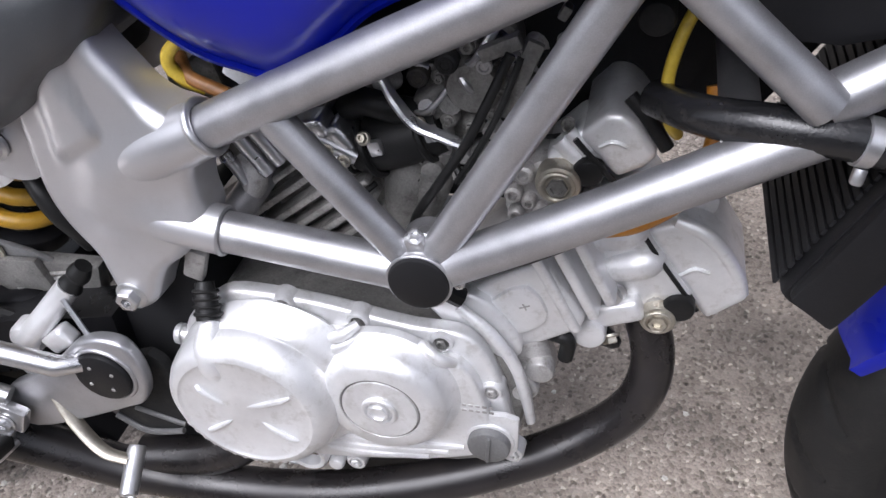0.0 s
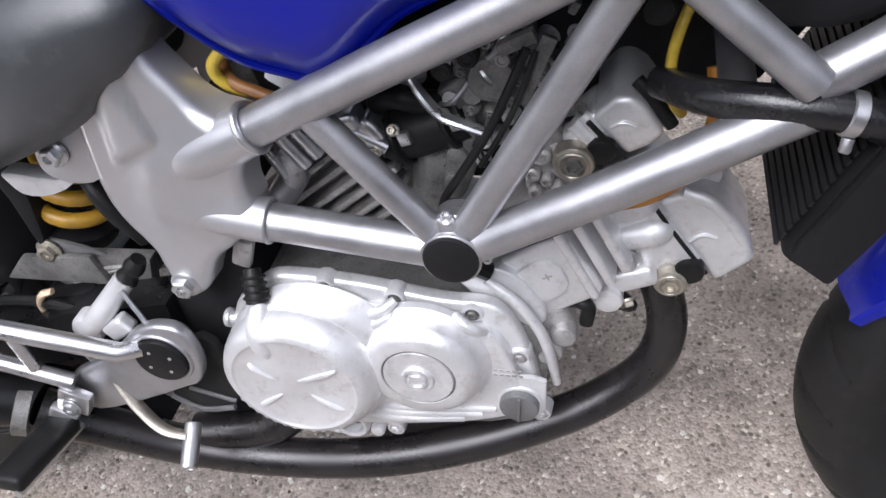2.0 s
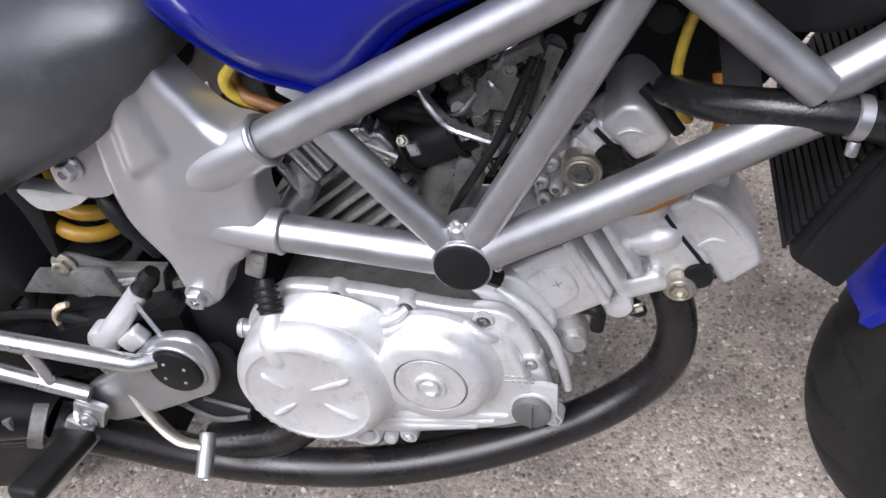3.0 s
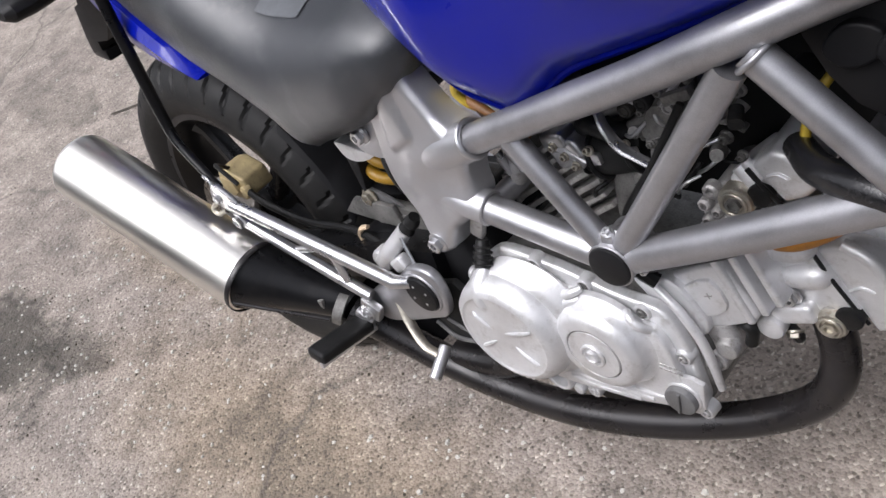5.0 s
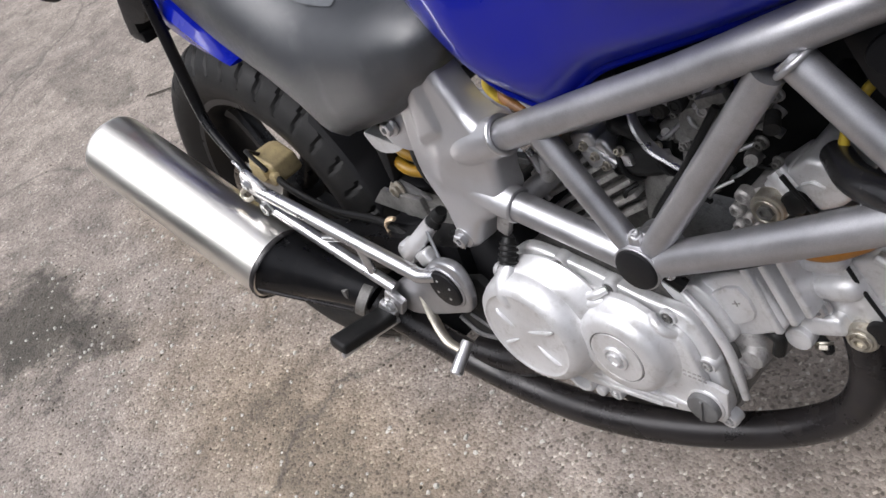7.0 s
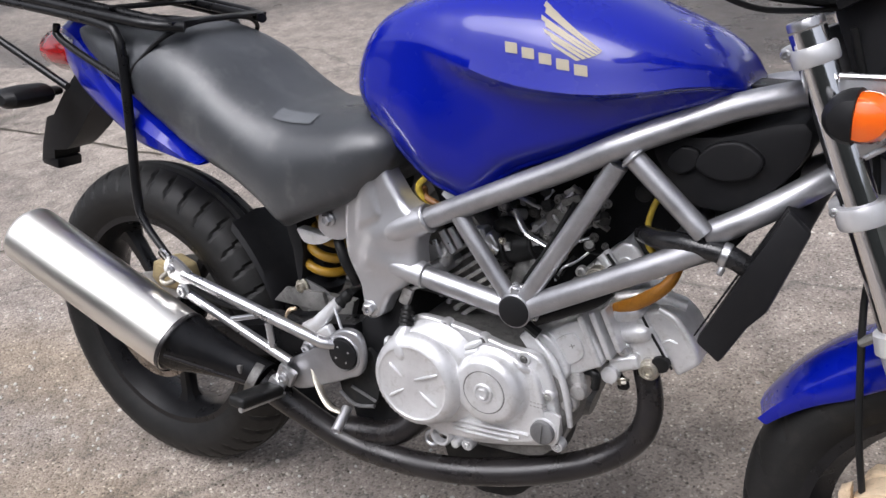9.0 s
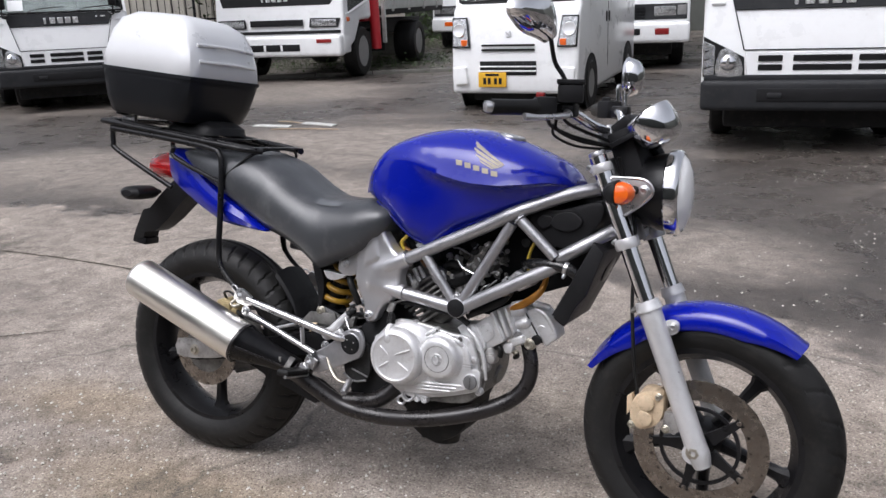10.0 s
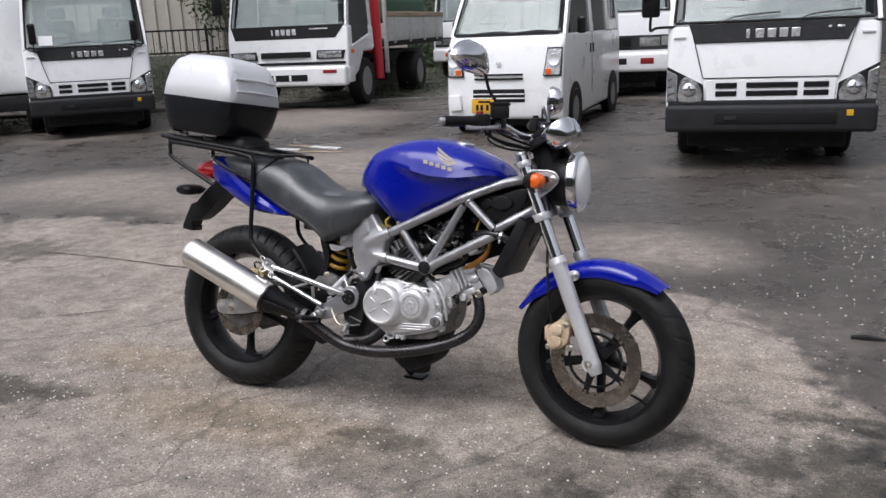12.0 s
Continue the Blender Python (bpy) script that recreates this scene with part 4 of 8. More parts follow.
def van(m):
    t = thing("van", m, "small white van with a yellow number plate", "van")
    w = 1.475
    cab(t, w, [(0.02, 0.20), (0.0, 0.40), (0.03, 0.80), (0.10, 1.10), (0.18, 1.20), (0.30, 1.205), (3.34, 1.19), (3.36, 1.1), (3.36, 0.22), (1.0, 0.18)], WHITE)
    quad(t, "windscreen", [(-0.64, 0.19, 1.22), (0.64, 0.19, 1.22), (0.58, 0.60, 1.785), (-0.58, 0.60, 1.785)], 0.008, VANGLASS, "sloping windscreen with grey reflections").visible_shadow = False
    cabin(t, w, 1.20, (0.185, 1.21), (0.605, 1.79), 3.30, VANGLASS, 0.06, 2)
    underside(t, 1.10, 0.2, 3.0, 0.10, 0.30)
    for s in (-1, 1):
        for y in (1.50, 2.50):
            part("pillar", block((0.03, 0.10, 0.62), pose(s * 0.705, y, 1.50, 0, -s * 5.6, 0), 0.008), WHITE, t)
    quad(t, "scuttle", [(-0.66, 0.165, 1.185), (0.66, 0.165, 1.185), (0.65, 0.195, 1.225), (-0.65, 0.195, 1.225)], 0.010, DARK)
    for s in (-1, 1):
        lampm = quad(t, "headlight", [(s * 0.50, 0.008, 0.71), (s * 0.722, 0.020, 0.71), (s * 0.73, 0.07, 1.04), (s * 0.545, 0.058, 1.04)], 0.016, GREYTRIM, "upright headlight with an amber corner")
        quad(lampm, "lamp_face", [(s * 0.515, -0.004, 0.725), (s * 0.710, 0.010, 0.725), (s * 0.718, 0.058, 1.025), (s * 0.557, 0.046, 1.025)], 0.016, LAMPFACE)
        part("lamp_bowl", lathe([(0.075, 0.0), (0.068, 0.008), (0.03, 0.002), (0, 0.004)], (s * 0.635, 0.004, 0.90), (0, -1, 0.15), 28), LAMP_INSIDE, lampm)
        part("amber_corner", block((0.07, 0.012, 0.07), pose(s * 0.57, -0.014, 0.765, 8), 0.01), AMBER, lampm)
        part("bumper_corner", block((0.16, 0.04, 0.20), pose(s * 0.62, -0.006, 0.40, 0, s * 6, s * 8), 0.02, 3), WHITE, t)
        part("door_mirror", block((0.10, 0.10, 0.20), pose(s * 0.82, 0.62, 1.28), 0.03, 3), BLACK, t)
        wheel_unit(t, s * 0.677, 0.62, 0.265, 0.15, s)
        wheel_unit(t, s * 0.677, 2.85, 0.265, 0.15, s)
        for y in (0.62, 2.85):
            part("wheel_arch", lathe([(0.30, -0.004), (0.335, -0.004), (0.335, 0.004), (0.30, 0.004)], (s * 0.738, y, 0.27), (1, 0, 0), 32, True), DARK, t)
            part("arch_shadow", disc((s * 0.728, y, 0.275), (s, 0, 0), 0.302, 0.0135, 0.002, 32), DARK, t)
        for y in (1.42, 1.58):
            part("door_handle", block((0.012, 0.05, 0.12), pose(s * 0.742, y, 0.98), 0.004), BLACK, t)
        part("door_gap", block((0.004, 0.008, 1.2), pose(s * 0.7385, 1.52, 1.0), 0, 1), DARK, t)
    part("wiper", tube([(-0.55, 0.16, 1.205), (-0.1, 0.18, 1.24), (0.02, 0.185, 1.22)], 0.008, 6, 3), BLACK, t)
    part("wiper", tube([(0.02, 0.16, 1.205), (0.4, 0.18, 1.24), (0.58, 0.185, 1.22)], 0.008, 6, 3), BLACK, t)
    for z, hh in ((0.735, 0.022), (0.685, 0.022)):
        part("upper_grille", block((0.62, 0.014, hh), pose(-0.06, 0.006, z, 3), 0.004, 1), DARK, t)
    part("lower_grille", block((0.66, 0.014, 0.155), pose(-0.06, -0.001, 0.485), 0.01), DARK, t)
    for z in (0.455, 0.505):
        part("grille_bar", block((0.66, 0.012, 0.016), pose(-0.06, -0.010, z), 0.003, 1), WHITE, t)
    for k in range(7):
        part("grille_bar", block((0.012, 0.010, 0.14), pose(-0.33 + 0.09 * k, -0.008, 0.485), 0.002, 1), GREYTRIM, t)
    part("badge", lathe([(0.035, 0), (0.035, 0.006), (0, 0.008)], (-0.06, 0.03, 0.86), (0, -1, 0.1), 20), LETTER, t)
    plate = part("number_plate", block((0.33, 0.012, 0.165), pose(-0.24, -0.018, 0.36), 0.006), PLATE_Y, t, "yellow number plate with plain bars")
    for k in range(4):
        part("plate_bar", block((0.035, 0.004, 0.07), pose(-0.33 + 0.055 * k + (0.02 if k > 1 else 0), -0.0255, 0.345), 0.001, 1), DARK, plate)
    part("plate_bar", block((0.16, 0.004, 0.025), pose(-0.24, -0.0255, 0.415), 0.001, 1), DARK, plate)
    return t


van(pose(-1.78, 7.20, 0, 0, 0, 3))


def rear_truck(m, label, lamp=REDLAMP):
    t = thing("truck", m, label, "truck", "parked trucks")
    cab(t, 2.1, [(0.02, 0.45), (0.0, 0.70), (0.03, 1.0), (0.08, 1.42), (0.2, 1.425), (1.75, 1.40), (1.8, 0.8), (0.6, 0.6)], WHITE)
    quad(t, "windscreen", [(-0.9, 0.088, 1.45), (0.9, 0.088, 1.45), (0.85, 0.29, 2.2), (-0.85, 0.29, 2.2)], 0.008, GLASS).visible_shadow = False
    cabin(t, 2.06, 1.42, (0.088, 1.44), (0.295, 2.21), 1.74, GLASS)
    underside(t, 1.6, 0.4, 2.4, 0.22, 0.60)
    quad(t, "lamp_panel", [(-1.0, 0.006, 0.80), (1.0, 0.006, 0.80), (1.0, 0.03, 1.04), (-1.0, 0.03, 1.04)], 0.014, GREYTRIM, "dark panel with grille and lamps")
    for s in (-1, 1):
        part("headlight", block((0.34, 0.02, 0.15), pose(s * 0.66, -0.004, 0.93, 5), 0.02), LAMPFACE, t, "rectangular headlight")
        part("headlight_back", block((0.32, 0.01, 0.13), pose(s * 0.66, 0.004, 0.93, 5), 0.01), LAMP_INSIDE, t)
        part("corner_lamp", block((0.14, 0.02, 0.15), pose(s * 0.92, -0.002, 0.94, 5), 0.02), HUBSTEEL, t)
        part("marker", block((0.22, 0.02, 0.10), pose(s * 0.62, -0.132, 0.62), 0.01), lamp, t)
        wheel_unit(t, s * 0.9, 1.2, 0.38, 0.22, s)
    for k in range(4):
        part("grille_bar", block((0.7, 0.016, 0.02), pose(0, -0.012, 0.84 + 0.05 * k, 5), 0.004, 1), DARK, t)
    part("bumper", block((2.1, 0.25, 0.32), pose(0, -0.01, 0.60), 0.06, 3), WHITE, t, "white steel bumper")
    part("bumper_slot", block((0.24, 0.02, 0.10), pose(0.16, -0.134, 0.62), 0.01), DARK, t)
    part("chassis", block((1.8, 5.0, 0.5), pose(0, 3.2, 0.55), 0.02), CHASSIS, t)
    part("cargo_body", block((2.1, 4.0, 1.9), pose(0, 4.2, 1.75), 0.03), BEDPAINT, t)
    for s in (-1, 1):
        wheel_unit(t, s * 0.85, 4.3, 0.38, 0.4, s)
    return t


rear_truck(pose(-1.78, 12.15, 0, 0, 0, 13), "white truck standing behind the van")
rear_truck(pose(-6.75, 17.7, 0, 0, 0, 15), "white truck far back with orange side lamps", AMBER)


def side_truck(m):
    t = thing("truck", m, "white truck cut off by the edge of the yard", "truck", "parked trucks")
    part("cab", slab([(-1.2, 0.62), (0.28, 0.62), (0.30, 0.95), (0.20, 1.30), (0.02, 2.1), (-1.2, 2.1)], 0.0, 1.69, 0.05, 3), WHITE, t)
    part("side_window", slab([(-0.75, 1.35), (0.02, 1.35), (-0.08, 1.95), (-0.75, 1.95)], -0.008, 0.02, 0.004), SIDEGLASS, t)
    part("bumper", block((0.25, 1.69, 0.22), pose(0.22, 0.845, 0.48), 0.03), GREYTRIM, t)
    part("mud_guard", slab([(-0.75, 0.62), (-0.72, 0.85), (-0.3, 0.95), (0.05, 0.85), (0.1, 0.62)], -0.01, 0.03, 0.005), CHASSIS, t)
    w = part("wheel", lathe([(0.22, -0.1), (0.32, -0.1), (0.35, -0.06), (0.35, 0.06), (0.32, 0.1), (0.22, 0.1)], (-0.35, 0.12, 0.35), (0, 1, 0), 36, True), TYRE, t)
    part("rim", lathe([(0.22, -0.09), (0.2, -0.05), (0.10, -0.02), (0, -0.06)], (-0.35, 0.12, 0.35), (0, 1, 0), 28), HUBSTEEL, w)
    part("rear_wheel", lathe([(0.0, -0.1), (0.32, -0.1), (0.35, -0.06), (0.35, 0.06), (0.32, 0.1), (0, 0.1)], (-3.0, 0.12, 0.35), (0, 1, 0), 36), TYRE, t)
    part("far_wheel", lathe([(0.0, -0.1), (0.32, -0.1), (0.35, -0.06), (0.35, 0.06), (0.32, 0.1), (0, 0.1)], (-0.35, 1.55, 0.35), (0, 1, 0), 36), TYRE, t)
    part("chassis", block((3.4, 1.2, 0.3), pose(-1.6, 0.85, 0.5), 0.02), CHASSIS, t)
    part("bed", block((2.6, 1.7, 0.5), pose(-2.6, 0.85, 1.0), 0.03), BEDPAINT, t)
    return t


side_truck(pose(-10.16, 5.38, 0, 0, 0, -32))

# ---- the motorcycle: built upright, x ahead, its right side at -y, then leant onto its side stand ----
BIKE_LEAN, STEER = 10.0, -5.0
BIKE = pose(0, 0, 0, -BIKE_LEAN, 0, 0)
bike = thing("motorcycle", BIKE, "blue and silver naked motorcycle leaning on its side stand", "motorcycle")
R, L = -1, 1  # right and left side signs in y


# wheels
def tyre_mesh(cx, cz, radius, width, rim_r, groove):
    """Tyre carcass with a rounded crown; groove(u, v) cuts the tread (u: metres round, v: -1..1 across)."""
    around, across = 420, 37
    half, crown = width / 2, width * 0.46
    rings = []
    for i in range(around):
        a = 2 * math.pi * i / around
        ringpts = []
        for k in range(across):
            v = -1 + 2 * k / (across - 1)
            b = v * radians(88)
            y = half * math.sin(b)
            r = radius - crown * (1 - math.cos(b)) * 0.92
            r -= groove(a * radius, v) if abs(v) < 0.86 else 0
            ringpts.append((y, r))
        inner = [(half * 0.93, rim_r + 0.016), (half * 0.80, rim_r + 0.004), (half * 0.72, rim_r - 0.006), (-half * 0.72, rim_r - 0.006), (-half * 0.80, rim_r + 0.004), (-half * 0.93, rim_r + 0.016)]
        loop = ringpts + inner
        rings.append([(cx + r * math.cos(a), y, cz + r * math.sin(a)) for y, r in loop])
    rings.append(rings[0])
    bm = bmesh.new()
    vs = [[bm.verts.new(p) for p in ringv] for ringv in rings[:-1]]
    n = len(vs[0])
    for i in range(around):
        a, b = vs[i], vs[(i + 1) % around]
        for k in range(n):
            bm.faces.new((a[k], a[(k + 1) % n], b[(k + 1) % n], b[k]))
    return bm


def rear_groove(u, v):
    side = abs(v)
    lane = (u + 0.022 * side) % 0.047
    if 0.24 < side < 0.80 and lane < 0.0075:
        return 0.0048
    return 0.004 if abs(side - 0.10) < 0.04 else 0.0


def front_groove(u, v):
    lane = (u - 0.05 * abs(v)) % 0.075
    return 0.003 if 0.15 < abs(v) < 0.8 and lane < 0.010 else 0.0


def wheel(name, cx, cz, radius, width, rim_r, groove, spokes, turn, label):
    half = width * 0.36
    y_axis = (0, 1, 0)
    barrel = lathe([(rim_r + 0.012, -half - 0.004), (rim_r + 0.012, -half), (rim_r - 0.004, -half + 0.006), (rim_r - 0.016, -half + 0.022), (rim_r - 0.026, 0), (rim_r - 0.016, half - 0.022), (rim_r - 0.004, half - 0.006), (rim_r + 0.012, half), (rim_r + 0.012, half + 0.004), (rim_r - 0.012, half + 0.002), (rim_r - 0.024, half - 0.02), (rim_r - 0.034, 0), (rim_r - 0.024, -half + 0.02), (rim_r - 0.012, -half - 0.002)], (cx, 0, cz), y_axis, 72, closed=True)
    hub = lathe([(0.0, -0.055), (0.026, -0.055), (0.034, -0.045), (0.040, -0.03), (0.046, 0), (0.040, 0.03), (0.034, 0.045), (0.026, 0.055), (0, 0.055)], (cx, 0, cz), y_axis, 32)
    w = part(name, joined(barrel, hub), BLACK, bike, label)
    for k in range(spokes):
        a = radians(turn) + 2 * math.pi * k / spokes
        c, s = math.cos(a), math.sin(a)
        rings = []
        for r, wide, deep in ((0.032, 0.018, 0.020), (0.07, 0.0135, 0.017), (0.13, 0.0125, 0.015), (rim_r - 0.045, 0.0155, 0.016), (rim_r - 0.022, 0.028, 0.024)):
            sec = [(-wide, -deep * 0.5), (-wide * 0.55, -deep), (wide * 0.55, -deep), (wide, -deep * 0.5), (wide, deep * 0.5), (wide * 0.55, deep), (-wide * 0.55, deep), (-wide, deep * 0.5)]
            rings.append([(cx + r * c - t * s, y, cz + r * s + t * c) for t, y in sec])
        part("spoke", loft(rings), BLACK, w)
    part("tyre", tyre_mesh(cx, cz, radius, width, rim_r, groove), TYRE, w, "worn black road tyre with grooved tread", 30)
    return w


def brake_disc(cx, cz, y, r0, r1, cells, thick=0.0045):
    """A drilled ring: a hole in every other cell."""
    bm = bmesh.new()
    cache = {}

    def v(r, a, yy):
        key = (round(r, 5), round(a % (2 * math.pi), 5), round(yy, 5))
        if key not in cache:
            cache[key] = bm.verts.new((cx + r * math.cos(a), yy, cz + r * math.sin(a)))
        return cache[key]

    rows = 3
    for i in range(cells):
        for j in range(rows):
            a0, a1 = 2 * math.pi * i / cells, 2 * math.pi * (i + 1) / cells
            q0, q1 = r0 + (r1 - r0) * j / rows, r0 + (r1 - r0) * (j + 1) / rows
            am, qm = (a0 + a1) / 2, (q0 + q1) / 2
            rim = [(q0, a0), (q0, am), (q0, a1), (qm, a1), (q1, a1), (q1, am), (q1, a0), (qm, a0)]
            hole = (i * 2 + j * 3) % 6 == 0 or (i * 2 + j * 3) % 6 == 4 and j == 1
            for yy, flip in ((y, False), (y + thick, True)):
                outer = [v(r, a, yy) for r, a in rim]
                if not hole:
                    bm.faces.new(outer[::-1] if flip else outer)
                    continue
                hr = 0.0042
                inner = [bm.verts.new((cx + (qm + hr * math.cos(t)) * math.cos(am) - hr * math.sin(t) * math.sin(am), yy, cz + (qm + hr * math.cos(t)) * math.sin(am) + hr * math.sin(t) * math.cos(am))) for t in [radians(225 + 45 * k) for k in range(8)]]
                for k in range(8):
                    face = (outer[k], outer[(k + 1) % 8], inner[(k + 1) % 8], inner[k])
                    bm.faces.new(face[::-1] if flip else face)
                if flip:
                    for k in range(8):
                        bm.faces.new((low[k], low[(k + 1) % 8], inner[(k + 1) % 8], inner[k]))
                low = inner
    edge = [(r0, math.pi * 2 * i / (2 * cells)) for i in range(2 * cells)]
    for r in (r0, r1):
        for k in range(2 * cells):
            a, b = math.pi * k / cells, math.pi * (k + 1) / cells
            bm.faces.new((v(r, a, y), v(r, b, y), v(r, b, y + thick), v(r, a, y + thick)))
    return bm


rear_wheel = wheel("rear_wheel", 0.0, 0.316, 0.316, 0.142, 0.222, rear_groove, 5, 54, "black five-spoke cast rear wheel")
part("brake_disc", brake_disc(0, 0.316, -0.072, 0.072, 0.110, 40), DISC, rear_wheel, "steel rear brake disc")
part("disc_carrier", lathe([(0.03, -0.071), (0.074, -0.071), (0.074, -0.066), (0.03, -0.058)], (0, 0, 0.316), (0, 1, 0), 32), DARKCAST, rear_wheel)
part("axle_plate", slab(rounded([(-0.066, 0.300), (-0.064, 0.346), (0.0, 0.352), (0.120, 0.360), (0.130, 0.322), (0.0, 0.296)], 2), -0.120, -0.112, 0.003), CAST, rear_wheel, "grey alloy plate at the axle")
part("axle_nut", bolt((0, -0.118, 0.322), (0, -1, 0), 0.012, 0.010), ZINC, rear_wheel)
part("sprocket", lathe([(0.05, 0.066), (0.098, 0.066), (0.104, 0.069), (0.098, 0.072), (0.05, 0.072)], (0, 0, 0.316), (0, 1, 0), 44, closed=True), DARKCAST, rear_wheel)

# swing arm: two box beams, a cross piece and axle plates
for side in (R, L):
    arm = loft([[(x, side * yc + dy, z + dz) for dy, dz in ((-w, -h), (w, -h), (w, h), (-w, h))] for x, yc, z, w, h in ((-0.055, 0.100, 0.313, 0.008, 0.022), (0.0, 0.100, 0.316, 0.012, 0.026), (0.09, 0.100, 0.330, 0.015, 0.024), (0.26, 0.098, 0.365, 0.017, 0.027), (0.42, 0.085, 0.400, 0.020, 0.032), (0.53, 0.080, 0.415, 0.022, 0.036))])
    part("swing_arm", bevelled(arm, 0.005), BLACK, bike, "satin black box-section swing arm")
part("swing_arm_bridge", block((0.07, 0.16, 0.06), pose(0.40, 0, 0.400, 0, -12, 0), 0.012), BLACK, bike)

# rear brake: caliper above the axle and its bracket
caliper_r = part("rear_caliper", joined(slab([(0.052, 0.440), (0.062, 0.472), (0.090, 0.480), (0.128, 0.468), (0.136, 0.440), (0.110, 0.424), (0.070, 0.424)], -0.098, -0.050, 0.006, 3), slab([(0.074, 0.446), (0.080, 0.472), (0.112, 0.470), (0.118, 0.448), (0.098, 0.436)], -0.108, -0.094, 0.004, 2), disc((0.126, -0.092, 0.448), (0, -1, 0), 0.010, 0.012, 0.003)), DULLGOLD, bike, "weathered dull gold rear brake caliper")
part("bracket", slab([(-0.03, 0.316), (0.02, 0.29), (0.13, 0.43), (0.10, 0.46), (0.02, 0.44)], -0.094, -0.082, 0.004), CAST, caliper_r)
part("bleed_pipe", tube([(0.090, -0.09, 0.478), (0.100, -0.11, 0.500), (0.130, -0.12, 0.505), (0.160, -0.12, 0.485)], 0.0035, 8), RUBBER, caliper_r)

# chain on the far side
part("chain", joined(tube([(0.0, 0.07, 0.416), (0.53, 0.07, 0.452)], 0.008, 8), tube([(0.0, 0.07, 0.214), (0.53, 0.07, 0.385)], 0.008, 8)), DARKCAST, bike)

# rear shock with its yellow spring
SHOCK_A, SHOCK_W = Vector((0.400, -0.016, 0.482)), Vector((0.42, -0.03, 0.90)).normalized()
shock = part("shock_absorber", joined(lathe([(0.026, 0.0), (0.026, 0.16), (0.0, 0.16)], SHOCK_A, SHOCK_W, 20), disc(SHOCK_A - SHOCK_W * 0.012, SHOCK_W, 0.040, 0.018), disc(SHOCK_A + SHOCK_W * 0.135, SHOCK_W, 0.044, 0.026)), BLACK, bike, "black rear shock absorber")
s_side = SHOCK_W.orthogonal().normalized()
s_up = SHOCK_W.cross(s_side)
coil = [tuple(SHOCK_A + SHOCK_W * (0.012 + 0.118 * u) + s_side * (0.037 * math.cos(24 * u)) + s_up * (0.037 * math.sin(24 * u))) for u in np.linspace(0, 1, 90)]
part("spring", tube(coil, 0.0080, 12, 1), SPRING, shock, "grubby yellow coil spring")
part("collar", lathe([(0.040, 0.0), (0.047, 0.002), (0.047, 0.020), (0.040, 0.022)], SHOCK_A + SHOCK_W * 0.142, SHOCK_W, 28, True), ALLOY, shock, "bright alloy preload collar")
part("linkage", slab([(0.355, 0.448), (0.42, 0.468), (0.50, 0.47), (0.49, 0.43), (0.40, 0.418)], -0.062, -0.045, 0.004), DARKCAST, bike)
part("splash_plate", slab(rounded([(0.421, 0.595), (0.443, 0.594), (0.470, 0.590), (0.494, 0.592), (0.478, 0.579), (0.453, 0.571), (0.433, 0.573), (0.424, 0.585)], 2), -0.098, -0.080, 0.003), CASE, bike, "small pale plate under the seat")
link = part("linkage_plate", slab([(0.380, 0.470), (0.392, 0.488), (0.430, 0.478), (0.474, 0.458), (0.452, 0.440), (0.430, 0.420), (0.396, 0.432)], -0.060, -0.054, 0.002), FILLER, bike, "dull grey linkage plate")
part("rib", joined(tube([(0.392, -0.061, 0.445), (0.466, -0.061, 0.459)], 0.0028, 8, 1), tube([(0.400, -0.061, 0.432), (0.462, -0.061, 0.455)], 0.0024, 8, 1)), CAST, link)
part("loop_hose", tube([(0.488, -0.078, 0.582), (0.498, -0.086, 0.568), (0.508, -0.088, 0.548), (0.516, -0.084, 0.530), (0.520, -0.078, 0.512)], 0.0085, 12, 4), RUBBER, bike, "black rubber hose beside the spring")
part("linkage_bolt", bolt((0.392, -0.062, 0.476), (0, -1, 0), 0.010, 0.010), ZINC, bike)

# silver frame casting that joins tank, engine and swing arm
def relief_plate(outline, centre, height, y, side, edge=0.011, depth=0.034, rings=34):
    """A cast plate in the x-z plane: its outer face follows height(x, z), its rim is rounded, its back is flat."""
    line = np.array(outline)
    mid = np.array(centre)
    bm = bmesh.new()
    seg = [(line[i], line[(i + 1) % len(line)]) for i in range(len(line))]

    def gap(p):
        best = 1.0
        for q0, q1 in seg:
            w = q1 - q0
            u = max(0.0, min(1.0, float(np.dot(p - q0, w)) / max(1e-12, float(np.dot(w, w)))))
            best = min(best, float(np.hypot(*(p - q0 - w * u))))
        return best

    rows = []
    for k in range(1, rings + 1):
        r = 1 - (1 - k / rings) ** 1.5
        row = []
        for q in line:
            p = mid + (q - mid) * r
            d = gap(p) if k < rings else 0.0
            fall = edge * (1 - math.sqrt(max(0.0, 1 - (1 - min(1.0, d / edge)) ** 2)))
            row.append(bm.verts.new((p[0], side * (y + height(p[0], p[1]) - fall), p[1])))
        rows.append(row)
    rows.append([bm.verts.new((float(mid[0] + (q[0] - mid[0]) * 1.02), side * (y - depth), float(mid[1] + (q[1] - mid[1]) * 1.02))) for q in line])
    heart = bm.verts.new((mid[0], side * (y + height(*mid)), mid[1]))
    n = len(line)
    for i in range(n):
        bm.faces.new((heart, rows[0][i], rows[0][(i + 1) % n]))
    for p, q in zip(rows, rows[1:]):
        for i in range(n):
            bm.faces.new((p[i], q[i], q[(i + 1) % n], p[(i + 1) % n]))
    bm.faces.new(rows[-1])
    bmesh.ops.recalc_face_normals(bm, faces=bm.faces)
    return bm


def ease(u):
    u = max(0.0, min(1.0, u))
    return u * u * (3 - 2 * u)


